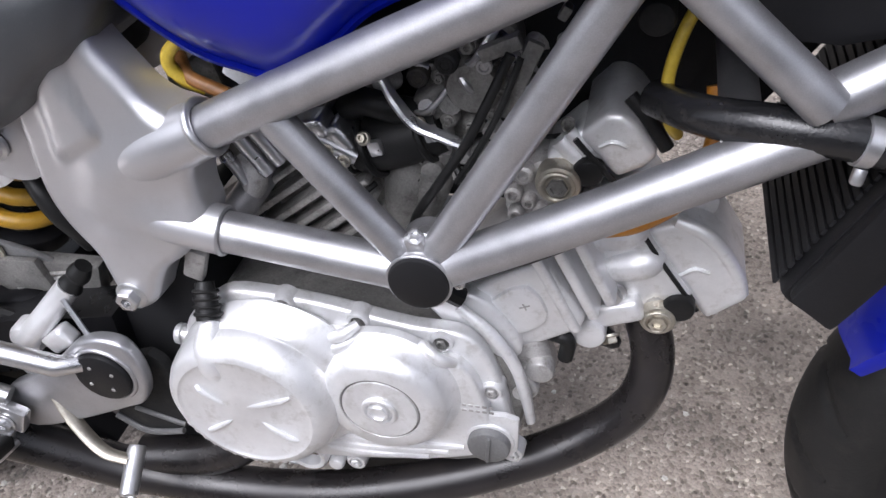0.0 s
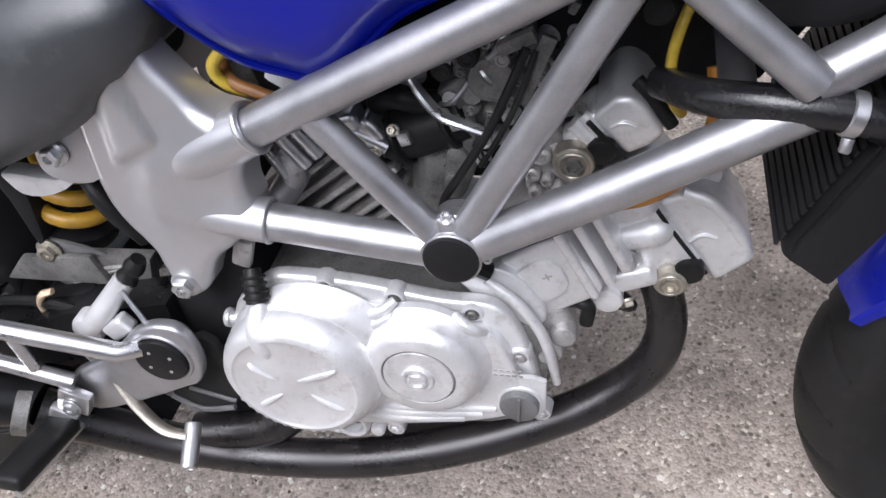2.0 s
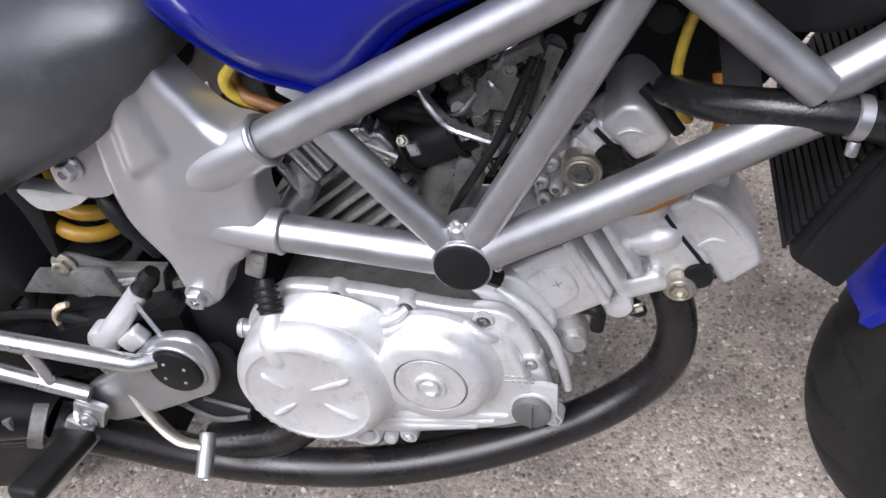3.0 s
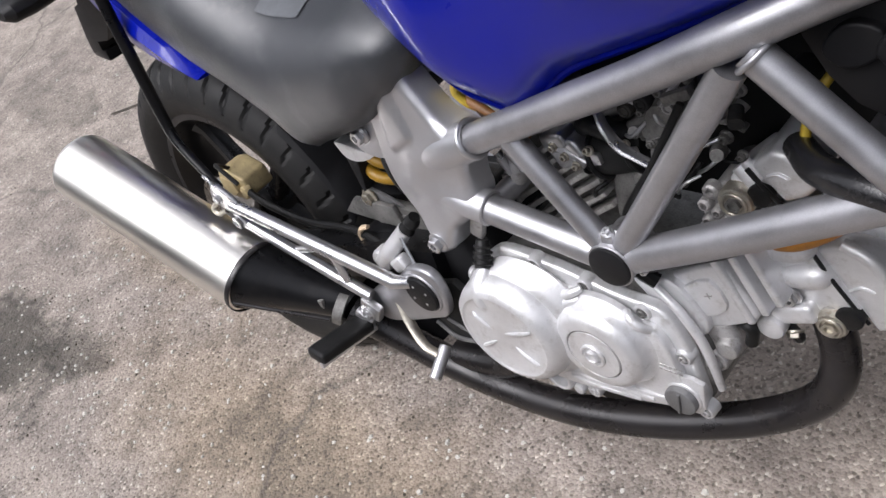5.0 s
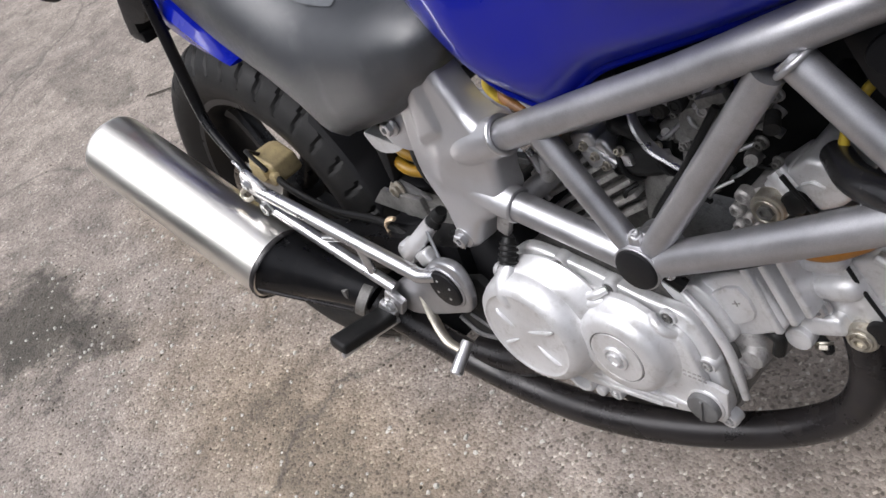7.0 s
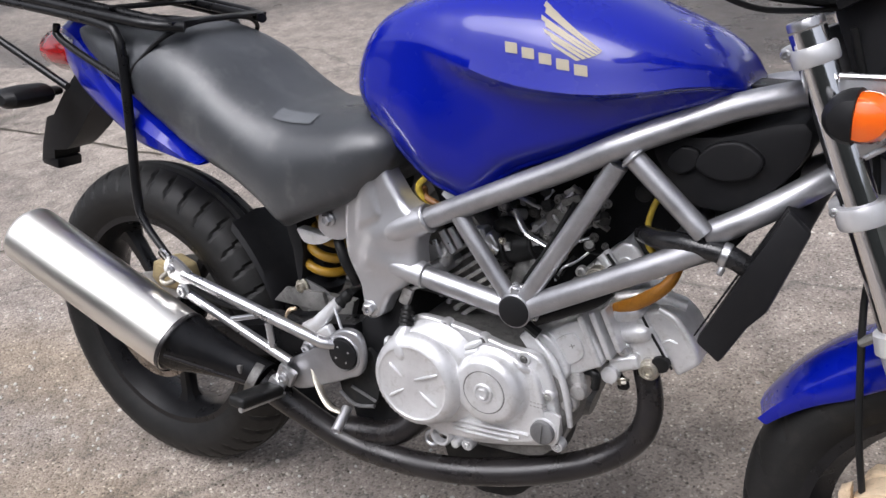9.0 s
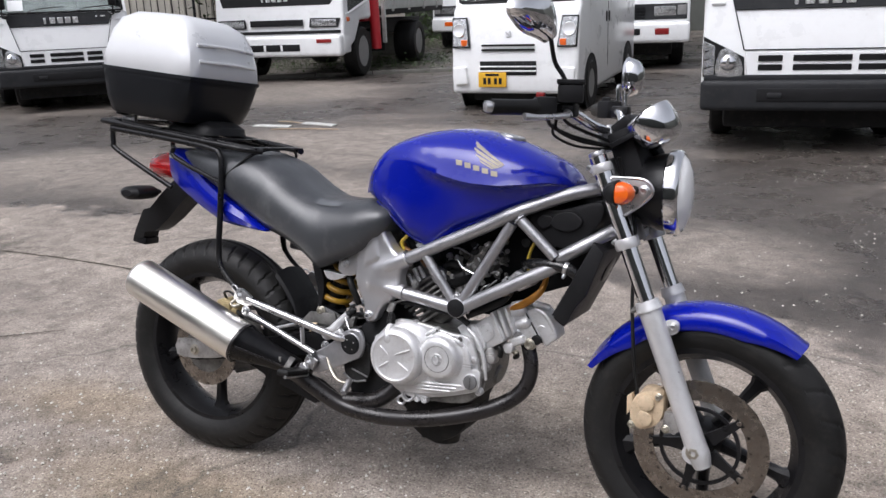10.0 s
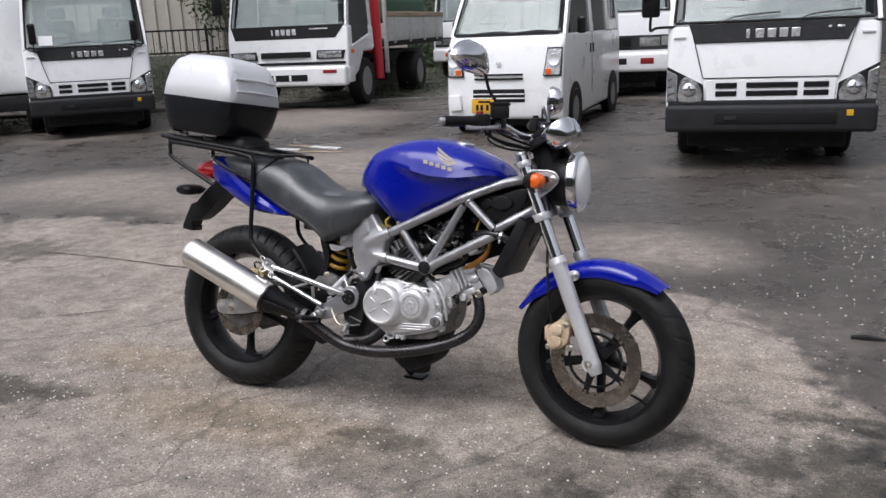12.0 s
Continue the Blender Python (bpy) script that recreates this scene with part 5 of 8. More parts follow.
def casting_height(x, z):
    """Bosses round the two tube sockets and a sunken step at the top."""
    h = -0.004 * ((0.605 - x) / 0.08) ** 2 if x < 0.605 else 0.0
    for x0, z0, x1, z1, top, wide in ((0.596, 0.614, 0.676, 0.6525, 0.0075, 0.024), (0.582, 0.579, 0.668, 0.564, 0.0060, 0.020)):
        u = max(0.0, min(1.0, ((x - x0) * (x1 - x0) + (z - z0) * (z1 - z0)) / ((x1 - x0) ** 2 + (z1 - z0) ** 2)))
        d = math.hypot(x - x0 - u * (x1 - x0), z - z0 - u * (z1 - z0))
        h += top * math.exp(-(d / wide) ** 2)
    rear = 0.5520 + 0.075 * (z - 0.629)
    front = 0.5973 - 0.29 * (z - 0.6508)
    h += 0.0062 * ease((x - rear) / 0.015) * (1 - ease((x - front) / 0.006)) * ease((z - 0.622 - 0.55 * (x - 0.5657)) / 0.012)
    return h


for side in (R, L):
    y = 0.118 * side
    rim = rounded([(0.538, 0.690), (0.565, 0.712), (0.598, 0.729), (0.608, 0.722), (0.6133, 0.709), (0.6245, 0.6926), (0.6366, 0.6755), (0.6495, 0.6660), (0.662, 0.6625), (0.674, 0.654), (0.670, 0.632), (0.662, 0.615), (0.659, 0.598), (0.660, 0.578), (0.648, 0.557), (0.630, 0.538), (0.612, 0.524), (0.599, 0.5035), (0.590, 0.4857), (0.574, 0.4753), (0.563, 0.4770), (0.558, 0.494), (0.5545, 0.514), (0.5525, 0.528), (0.546, 0.541), (0.5356, 0.558), (0.528, 0.579), (0.526, 0.606), (0.528, 0.634), (0.531, 0.663)], 4)
    casting = part("frame_casting", relief_plate(rim, (0.592, 0.592), casting_height, 0.118, side), CASTING, bike, "large silver cast pivot plate of the frame", 60)
    part("socket", tube([(0.590, y * 0.80, 0.613), (0.606, y * 0.87, 0.620), (0.628, y * 0.91, 0.629), (0.652, y * 0.915, 0.641), (0.676, y * 0.91, 0.6525)], [0.012, 0.0190, 0.0215, 0.0218, 0.0202], 28, 6), CASTING, casting)
    part("socket", tube([(0.578, y * 0.80, 0.579), (0.598, y * 0.87, 0.5755), (0.618, y * 0.90, 0.572), (0.644, y * 0.91, 0.568), (0.668, y * 0.91, 0.564)], [0.010, 0.0155, 0.0185, 0.0192, 0.0190], 28, 6), CASTING, casting)
    part("lug", slab(rounded([(0.467, 0.607), (0.474, 0.632), (0.506, 0.645), (0.536, 0.656), (0.545, 0.620), (0.520, 0.594), (0.497, 0.588), (0.474, 0.594)], 3), y - 0.030 * side, y - 0.018 * side, 0.003), CASTING, casting)
    part("bolt", bolt((0.490, y - 0.017 * side, 0.621), (0, side, 0), 0.0092, 0.012), ALLOY, casting, "bright hexagon bolt")
    part("bolt", bolt((0.573, y - 0.003 * side, 0.4945), (0, side, 0), 0.0100, 0.012), ALLOY, casting, "bright hexagon bolt")

# trellis tubes, right and left
for side in (R, L):
    def at(x, z, y=0.107, s=side):
        return (x, s * y, z)

    tubes = [
        ("frame_tube", [at(0.668, 0.648), at(0.750, 0.687), at(0.803, 0.712), at(0.880, 0.748), at(0.953, 0.786), at(1.013, 0.812, 0.090), at(1.074, 0.836, 0.075), at(1.128, 0.850, 0.056), at(1.165, 0.858, 0.035)], 0.0160),
        ("frame_tube", [at(0.660, 0.564), at(0.735, 0.553), at(0.817, 0.541)], 0.0160),
        ("frame_tube", [at(0.817, 0.540), at(0.945, 0.609), at(1.062, 0.671, 0.100)], 0.0160),
        ("frame_tube", [at(1.060, 0.686, 0.096), at(1.12, 0.722, 0.085), at(1.185, 0.764, 0.045)], 0.0160),
        ("frame_tube", [at(0.718, 0.674), at(0.770, 0.604), at(0.811, 0.551)], 0.0122),
        ("frame_tube", [at(0.950, 0.762), at(0.888, 0.658), at(0.823, 0.551)], 0.0132),
        ("frame_tube", [at(0.965, 0.776), at(1.017, 0.729), at(1.060, 0.690)], 0.0132),
    ]
    for name, line, r in tubes:
        part(name, tube(line, r, 20, 6), FRAME, bike, "silver-painted steel trellis frame tube")
    joint = part("frame_joint", disc(at(0.819, 0.545, 0.075), (0, side, 0), 0.0232, 0.046, 0.004), FRAME, bike, "cross tube with weld where the lower tubes meet")
    part("end_cap", disc(at(0.819, 0.545, 0.120), (0, side, 0), 0.0226, 0.006, 0.003, 32), PLASTIC, joint, "round black plastic end cap")
    part("rim", ring(at(0.819, 0.545, 0.1215), (0, side, 0), 0.0228, 0.0016), FRAME, joint)
    part("weld_bead", joined(*[disc(at(0.819 + 0.0245 * math.cos(a), 0.545 + 0.0245 * math.sin(a), 0.100 + 0.003 * math.sin(7 * a)), (0.3 * math.cos(a), side, 0.3 * math.sin(a)), 0.0058 + 0.0014 * math.sin(5 * a), 0.014, 0.004, 12) for a in (0.35, 0.62, 0.9, 1.2, 1.5, 1.8, 2.1, 2.4, 2.75, 5.9)]), ALLOY, joint)
    part("weld", ring(at(0.676, 0.6525), (0.72, 0, 0.34), 0.0186, 0.0032), ALLOY, joint)
    part("weld", ring(at(0.668, 0.563), (1, 0, -0.1), 0.0170, 0.0024), FRAME, joint)
    part("gusset", joined(block((0.014, 0.010, 0.016), pose(0.817, side * 0.112, 0.570, 0, 0, 0), 0.004), bolt(at(0.817, 0.577, 0.112), (0, side * 0.4, 1), 0.0045, 0.006)), ALLOY, joint)
    part("weld", ring(at(0.969, 0.773), (0.7, 0, -0.7), 0.0152, 0.0025), FRAME, joint)
part("head_stock", lathe([(0.030, -0.10), (0.030, 0.10), (0.0, 0.10)], (1.178, 0, 0.825), (-0.394, 0, 1), 24), FRAME, bike)
for x, z in ((0.664, 0.560), (1.02, 0.66)):
    part("cross_tube", tube([(x, -0.100, z), (x, 0.100, z)], 0.013, 14, 1), FRAME, bike)

# engine
crankcase = part("crankcase", slab(rounded([(0.590, 0.40), (0.60, 0.44), (0.64, 0.474), (0.72, 0.476), (0.80, 0.464), (0.85, 0.450), (0.880, 0.42), (0.884, 0.36), (0.85, 0.30), (0.76, 0.285), (0.66, 0.285), (0.60, 0.33)], 3), -0.082, 0.10, 0.01), DARKCAST, bike, "grimy alloy crankcase of the engine")
part("oil_pan", joined(slab(rounded([(0.655, 0.29), (0.835, 0.320), (0.832, 0.27), (0.820, 0.215), (0.78, 0.176), (0.72, 0.160), (0.67, 0.185), (0.65, 0.22)], 2), -0.035, 0.11, 0.014), tube([(0.735, 0.03, 0.19), (0.735, 0.03, 0.148)], [0.045, 0.040], 24, 1), block((0.09, 0.06, 0.03), pose(0.700, 0.06, 0.158, 0, 8, 0), 0.008)), CHASSIS, crankcase, "dark oil pan under the engine")
part("drain_ring", ring((0.661, -0.088, 0.277), (0, -1, 0.2), 0.0105, 0.0036, 24, 8), ALLOY, crankcase, "small bright ring")
cover = part("engine_cover", joined(slab(rounded([(0.594, 0.385), (0.590, 0.420), (0.600, 0.452), (0.622, 0.474), (0.646, 0.490), (0.682, 0.491), (0.724, 0.487), (0.757, 0.481), (0.800, 0.473), (0.834, 0.472), (0.852, 0.460), (0.864, 0.436), (0.872, 0.408), (0.877, 0.377), (0.880, 0.350), (0.868, 0.334), (0.830, 0.320), (0.775, 0.305), (0.728, 0.296), (0.690, 0.292), (0.655, 0.302), (0.618, 0.332)], 3), -0.080, -0.0955, 0.0045, 3), slab(rounded([(0.604, 0.385), (0.602, 0.420), (0.612, 0.446), (0.632, 0.465), (0.655, 0.476), (0.690, 0.474), (0.740, 0.466), (0.800, 0.456), (0.832, 0.452), (0.848, 0.438), (0.858, 0.408), (0.864, 0.372), (0.860, 0.346), (0.820, 0.328), (0.765, 0.315), (0.700, 0.306), (0.655, 0.312), (0.622, 0.340)], 3), -0.094, -0.1075, 0.009, 4)), CASE, bike, "silver-painted right engine cover")


def tilted_cone(rows, seg=56):
    """Circles (x, z, radius, depth) joined into one turned casting."""
    return loft([[(x + r * math.cos(a), -y, z + r * math.sin(a)) for a in np.linspace(0, 2 * math.pi, seg, endpoint=False)] for x, z, r, y in rows])


part("clutch_collar", tilted_cone([(0.681, 0.409, 0.0790, 0.098), (0.681, 0.409, 0.0840, 0.104), (0.677, 0.408, 0.0825, 0.110), (0.672, 0.406, 0.0790, 0.119), (0.669, 0.405, 0.0750, 0.124)]), CASE, cover, "sloping collar round the clutch cover")
part("clutch_dome", tilted_cone([(0.667, 0.404, 0.0740, 0.112), (0.666, 0.404, 0.0742, 0.126), (0.665, 0.403, 0.0728, 0.134), (0.664, 0.403, 0.0690, 0.1415), (0.664, 0.403, 0.0635, 0.1462), (0.664, 0.403, 0.0590, 0.1474), (0.664, 0.403, 0.0572, 0.1462), (0.664, 0.403, 0.0555, 0.1456), (0.664, 0.403, 0.030, 0.1462), (0.664, 0.403, 0.006, 0.1464)], 64), CASE, cover, "round domed clutch cover")
for x0, z0, x1, z1 in ((0.667, 0.410, 0.7085, 0.429), (0.648, 0.409, 0.626, 0.429), (0.677, 0.394, 0.706, 0.375), (0.650, 0.391, 0.624, 0.373)):
    part("rib", tube([(x0, -0.1452, z0), (x0 * 0.7 + x1 * 0.3, -0.1472, z0 * 0.7 + z1 * 0.3), (x0 * 0.2 + x1 * 0.8, -0.1476, z0 * 0.2 + z1 * 0.8), (x1, -0.1458, z1)], [0.0013, 0.0024, 0.0028, 0.0016], 8, 3), CASE, cover)
for k in range(11):
    a0 = radians(205 + 8.5 * k)
    part("raised_mark", block((0.0042, 0.0012, 0.0052), pose(0.664 + 0.0650 * math.cos(a0), -0.1448, 0.403 + 0.0650 * math.sin(a0), 20 * math.sin(a0), 90 - 205 - 8.5 * k, 20 * math.cos(a0)), 0.0005, 1), CASE, cover)
part("generator_cover", lathe([(0.0640, 0), (0.0625, 0.006), (0.0580, 0.0095), (0.0552, 0.0135), (0.0540, 0.0200), (0.0525, 0.0235), (0.0470, 0.0285), (0.0440, 0.0300), (0.0340, 0.0305), (0.0332, 0.0285), (0.0322, 0.0285), (0.0314, 0.0310), (0, 0.0312)], (0.777, -0.101, 0.412), (0, -1, 0), 56), CASE, cover, "round raised cover with an inspection plate")
part("plate_ring", ring((0.777, -0.1302, 0.412), (0, -1, 0), 0.0328, 0.0009), DARKCAST, cover)
part("plug", lathe([(0.0150, 0), (0.0150, 0.0022), (0.0140, 0.0032), (0.0118, 0.0034), (0.0108, 0.0006), (0.0094, 0.0006), (0.0086, 0.0040), (0, 0.0042)], (0.777, -0.1318, 0.412), (0, -1, 0), 28), CASE, cover)
part("socket", lathe([(0.0086, 0), (0.0086, 0.0032), (0.0066, 0.0034), (0.0060, 0.0006), (0, 0.0006)], (0.777, -0.1342, 0.412), (0, -1, 0), 6), CASE, cover)
part("oil_filler_cap", joined(disc((0.861, -0.098, 0.362), (0, -1, 0), 0.0182, 0.0185, 0.0025, 36), block((0.0034, 0.0035, 0.030), pose(0.861, -0.1175, 0.362, 0, 4, 0), 0.0012)), FILLER, cover, "round grey filler cap with a raised grip")
part("filler_boss", disc((0.861, -0.090, 0.362), (0, -1, 0), 0.0212, 0.019, 0.003, 32), CASE, cover)
part("filler_plate", slab([(0.838, 0.372), (0.840, 0.391), (0.874, 0.394), (0.886, 0.390), (0.884, 0.352), (0.876, 0.340), (0.862, 0.340), (0.846, 0.350)], -0.1000, -0.1065, 0.0025, 2), CASE, cover)
part("drain_ring", lathe([(0.0195, 0.0), (0.0190, 0.010), (0.0165, 0.013), (0.0130, 0.012), (0.0122, 0.0)], (0.686, -0.094, 0.299), (0, -1, 0), 32, True), CASE, cover, "open ring cast below the clutch cover")
part("drain_tip", disc((0.712, -0.092, 0.291), (0, -1, 0), 0.0075, 0.014, 0.003, 16), CASE, cover)
part("cable_guide", tube([(0.640, -0.118, 0.478), (0.640, -0.134, 0.462), (0.644, -0.138, 0.446), (0.650, -0.134, 0.436)], [0.0095, 0.0115, 0.0115, 0.0080], 16), CASE, cover, "cast cable guide above the clutch cover")
part("rubber_boot", tube([(0.634, -0.104, 0.506), (0.637, -0.113, 0.494), (0.640, -0.121, 0.482)], [0.0075, 0.0092, 0.0100], 14, 3), RUBBER, cover, "black ribbed rubber boot")
for k in range(4):
    part("boot_rib", ring((0.6355 + 0.0013 * k, -0.108 - 0.0035 * k, 0.500 - 0.0048 * k), (0.1, -0.55, -0.8), 0.0094 + 0.0004 * k, 0.0016, 16, 6), RUBBER, cover)
part("cable_lug", joined(block((0.018, 0.010, 0.030), pose(0.628, -0.098, 0.520, 0, 20, 0), 0.004), tube([(0.636, -0.096, 0.532), (0.662, -0.090, 0.542), (0.700, -0.082, 0.545)], 0.0030, 8, 4)), CAST, cover)
part("side_tap", joined(tube([(0.606, -0.092, 0.430), (0.586, -0.094, 0.432)], 0.0070, 14, 1), disc((0.590, -0.094, 0.432), (-1, 0, 0), 0.0095, 0.006, 0.002, 14)), CASE, cover)
for k, (x0, z0, x1, z1) in enumerate(((0.715, 0.339, 0.838, 0.3480), (0.710, 0.3300, 0.824, 0.3385), (0.712, 0.3215, 0.806, 0.3290))):
    part("strake", tube([(x0, -0.1065, z0), (x0 * 0.6 + x1 * 0.4, -0.1100, z0 * 0.6 + z1 * 0.4 + 0.001), (x1, -0.1065, z1)], 0.0034, 8, 4), CASE, cover)
for x, z, mat in ((0.6945, 0.484, DARKCAST), (0.7565, 0.474, DARKCAST), (0.8240, 0.462, DARKCAST), (0.8620, 0.412, CAST), (0.600, 0.365, CASE), (0.878, 0.336, CASE), (0.730, 0.291, CASE)):
    boss = part("bolt_boss", lathe([(0.0105, 0), (0.0098, 0.012), (0.0086, 0.0150), (0.0066, 0.0152), (0.0062, 0.012), (0, 0.012)], (x, -0.084, z), (0, -1, 0), 20), CASE, cover)
    part("bolt", bolt((x, -0.0950, z), (0, -1, 0), 0.0050, 0.0060), mat, boss)
for x0, z0, x1, z1 in ((0.7285, 0.446, 0.7580, 0.466), (0.7335, 0.460, 0.7590, 0.4785), (0.7990, 0.457, 0.8230, 0.4350), (0.8105, 0.467, 0.8350, 0.4480)):
    part("web", tube([(x0, -0.104, z0), (x0 * 0.7 + x1 * 0.3, -0.1105, z0 * 0.7 + z1 * 0.3 + 0.002), (x0 * 0.3 + x1 * 0.7, -0.1105, z0 * 0.3 + z1 * 0.7 + 0.002), (x1, -0.104, z1)], [0.0040, 0.0052, 0.0052, 0.0040], 12, 4), CASE, cover)
for k in range(5):
    for j in range(2):
        part("stamped_bar", block((0.0038, 0.0008, 0.0022), pose(0.841 + 0.0056 * k, -0.1079, 0.404 - 0.006 * j, 0, 3, 0), 0.0002, 1), CAST, cover)

FRONT = pose(0.766, 0.040, 0.406, 0, -25, 0)  # front cylinder: local x along its axis
cyl_f = part("front_cylinder", joined(slab(rounded([(0.822, 0.476), (0.852, 0.502), (0.896, 0.528), (0.912, 0.508), (0.932, 0.474), (0.918, 0.458), (0.880, 0.438), (0.846, 0.436)], 2), -0.070, 0.09, 0.008, 3), slab(rounded([(0.850, 0.470), (0.862, 0.492), (0.888, 0.508), (0.904, 0.482), (0.896, 0.466), (0.872, 0.455)], 2), -0.062, -0.0745, 0.004, 2)), CASE, bike, "cast alloy front cylinder")
for k, u in enumerate((0.1700, 0.1870, 0.2030)):
    part("fin", block((0.0085, 0.150, 0.078 - 0.006 * k), FRONT @ pose(u, -0.039 + 0.004 * k, 0.024 + 0.003 * k), 0.0032, 3), CASE, cyl_f)
part("cross_mark", joined(block((0.009, 0.0015, 0.0012), pose(0.886, -0.0746, 0.488, 0, -25, 0), 0.0003, 1), block((0.0012, 0.0015, 0.007), pose(0.886, -0.0746, 0.488, 0, -25, 0), 0.0003, 1)), CAST, cyl_f)
part("shoulder", joined(slab(rounded([(0.806, 0.486), (0.835, 0.500), (0.858, 0.492), (0.880, 0.462), (0.884, 0.440), (0.868, 0.432), (0.845, 0.446)], 2), -0.080, -0.02, 0.010, 3), tube([(0.836, -0.084, 0.490), (0.862, -0.088, 0.468), (0.880, -0.088, 0.436), (0.888, -0.086, 0.400), (0.892, -0.084, 0.366)], [0.004, 0.0050, 0.0052, 0.0050, 0.004], 14, 5)), CASE, cyl_f, "rounded cast shoulder beside the engine cover")
part("cylinder_head", joined(slab([(0.922, 0.526), (0.938, 0.543), (0.968, 0.548), (0.990, 0.515), (1.014, 0.478), (1.004, 0.468), (0.984, 0.478), (0.964, 0.452), (0.944, 0.470)], -0.040, 0.085, 0.008, 3), tube([(0.918, -0.026, 0.524), (0.930, -0.034, 0.530), (0.946, -0.038, 0.537), (0.962, -0.038, 0.543), (0.969, -0.030, 0.546)], [0.0060, 0.0105, 0.0125, 0.0125, 0.0060], 18, 4), tube([(0.926, -0.022, 0.494), (0.938, -0.032, 0.500), (0.956, -0.036, 0.508), (0.974, -0.036, 0.514), (0.985, -0.026, 0.517)], [0.0070, 0.0115, 0.0135, 0.0140, 0.0070], 18, 4), block((0.044, 0.020, 0.022), pose(0.954, -0.042, 0.466, 0, -22, 0), 0.007, 3)), CASE, cyl_f, "silver cylinder head")
part("gasket", tube([(0.967, -0.038, 0.544), (0.982, -0.040, 0.521), (1.003, -0.039, 0.489), (1.016, -0.036, 0.468)], 0.0020, 8, 2), RUBBER, cyl_f, "black gasket line")
hood = slab([(0.970, 0.542), (0.995, 0.552), (1.012, 0.548), (1.029, 0.534), (1.047, 0.506), (1.0525, 0.482), (1.024, 0.457)], -0.036, 0.036, 0.007, 3, 1.0)
part("head_cover", hood, CASE, cyl_f, "angular silver cylinder head cover")
part("hood_edge", tube([(0.992, -0.030, 0.549), (1.012, -0.032, 0.542), (1.028, -0.032, 0.526), (1.042, -0.031, 0.502), (1.047, -0.029, 0.484)], 0.0060, 10, 4), CASE, cyl_f)
part("raised_arc", tube([(1.000, -0.0362, 0.502), (1.010, -0.0368, 0.510), (1.021, -0.0362, 0.507)], 0.0018, 6, 3), CASE, cyl_f)
part("head_plug", joined(disc((0.987, -0.032, 0.462), (0, -1, 0), 0.0150, 0.016, 0.004), ring((0.987, -0.0485, 0.462), (0, -1, 0), 0.010, 0.0016)), ZINC, cyl_f, "large zinc-plated hexagon plug")
part("plug_socket", lathe([(0.0075, 0), (0.0075, 0.004), (0.0045, 0.004), (0.0045, 0.001), (0, 0.001)], (0.987, -0.0475, 0.462), (0, -1, 0), 6), ZINC, cyl_f)
part("side_plug", disc((0.935, -0.044, 0.447), (0, -1, 0), 0.0135, 0.014, 0.003), CASE, cyl_f)
part("rubber_stop", disc((1.002, -0.030, 0.474), (0, -1, 0), 0.0125, 0.016, 0.003), RUBBER, cyl_f, "round black rubber stop")
part("bolt", bolt((0.951, -0.043, 0.485), (0, -1, 0), 0.0078, 0.009), ALLOY, cyl_f)
part("bolt", bolt((0.950, -0.040, 0.436), (0.3, -0.6, -0.7), 0.007, 0.008), ZINC, cyl_f)
part("water_pipe", tube([(0.928, -0.020, 0.548), (0.955, -0.016, 0.556), (0.985, -0.008, 0.556), (1.020, 0.0, 0.548)], 0.0090, 14, 5), CASE, cyl_f)
part("pipe_nut", block((0.020, 0.022, 0.014), pose(0.968, -0.014, 0.560, 0, -10, 0), 0.004), CASE, cyl_f)

REAR = pose(0.770, 0, 0.470, 0, -130, 0)  # rear cylinder: local x along its axis
cyl_r = part("rear_cylinder", joined(block((0.15, 0.06, 0.10), REAR @ pose(0.10, 0.015, 0.0), 0.012), block((0.07, 0.08, 0.11), REAR @ pose(0.205, 0.025, 0.0), 0.014)), DARKCAST, bike, "cast alloy rear cylinder with cooling fins")
for k in range(7):
    part("fin", block((0.138 - 0.009 * abs(k - 2), 0.110, 0.0062), pose(0.690 + 0.0088 * (k - 2), 0.021 - 0.002 * (k % 2), 0.552 - 0.0117 * (k - 2), 0, -37, 0), 0.0022, 2), RIBBEDALLOY, cyl_r)
    part("fin_end", disc((0.636 + 0.0095 * (k - 2) + 0.004 * abs(k - 2), -0.030, 0.511 - 0.0117 * (k - 2) + 0.003 * abs(k - 2)), (0, -1, 0), 0.0046, 0.006, 0.0015, 12), ALLOY, cyl_r)
part("fin_root", block((0.100, 0.060, 0.100), pose(0.700, 0.026, 0.540, 0, -37, 0), 0.006), DARKCAST, cyl_r)
for x0, z0, x1, z1, r in ((0.674, 0.622, 0.692, 0.590, 0.0062), (0.688, 0.628, 0.704, 0.600, 0.0056), (0.660, 0.606, 0.672, 0.580, 0.0050)):
    part("stay_rod", tube([(x0, -0.068, z0), (x1, -0.066, z1)], r, 12, 1), ALLOY, cyl_r)
part("head_lump", joined(block((0.040, 0.030, 0.026), pose(0.735, -0.036, 0.604, 0, -35, 0), 0.007, 3), block((0.030, 0.026, 0.018), pose(0.722, -0.040, 0.618, 0, -15, 0), 0.006, 3), tube([(0.728, -0.048, 0.612), (0.756, -0.046, 0.596)], 0.0065, 12, 1)), ALLOY, cyl_r)
for k in range(3):
    part("screw", bolt((0.724 + 0.012 * k, -0.052, 0.614 - 0.009 * k), (0, -1, 0), 0.0040, 0.006), ZINC, cyl_r)
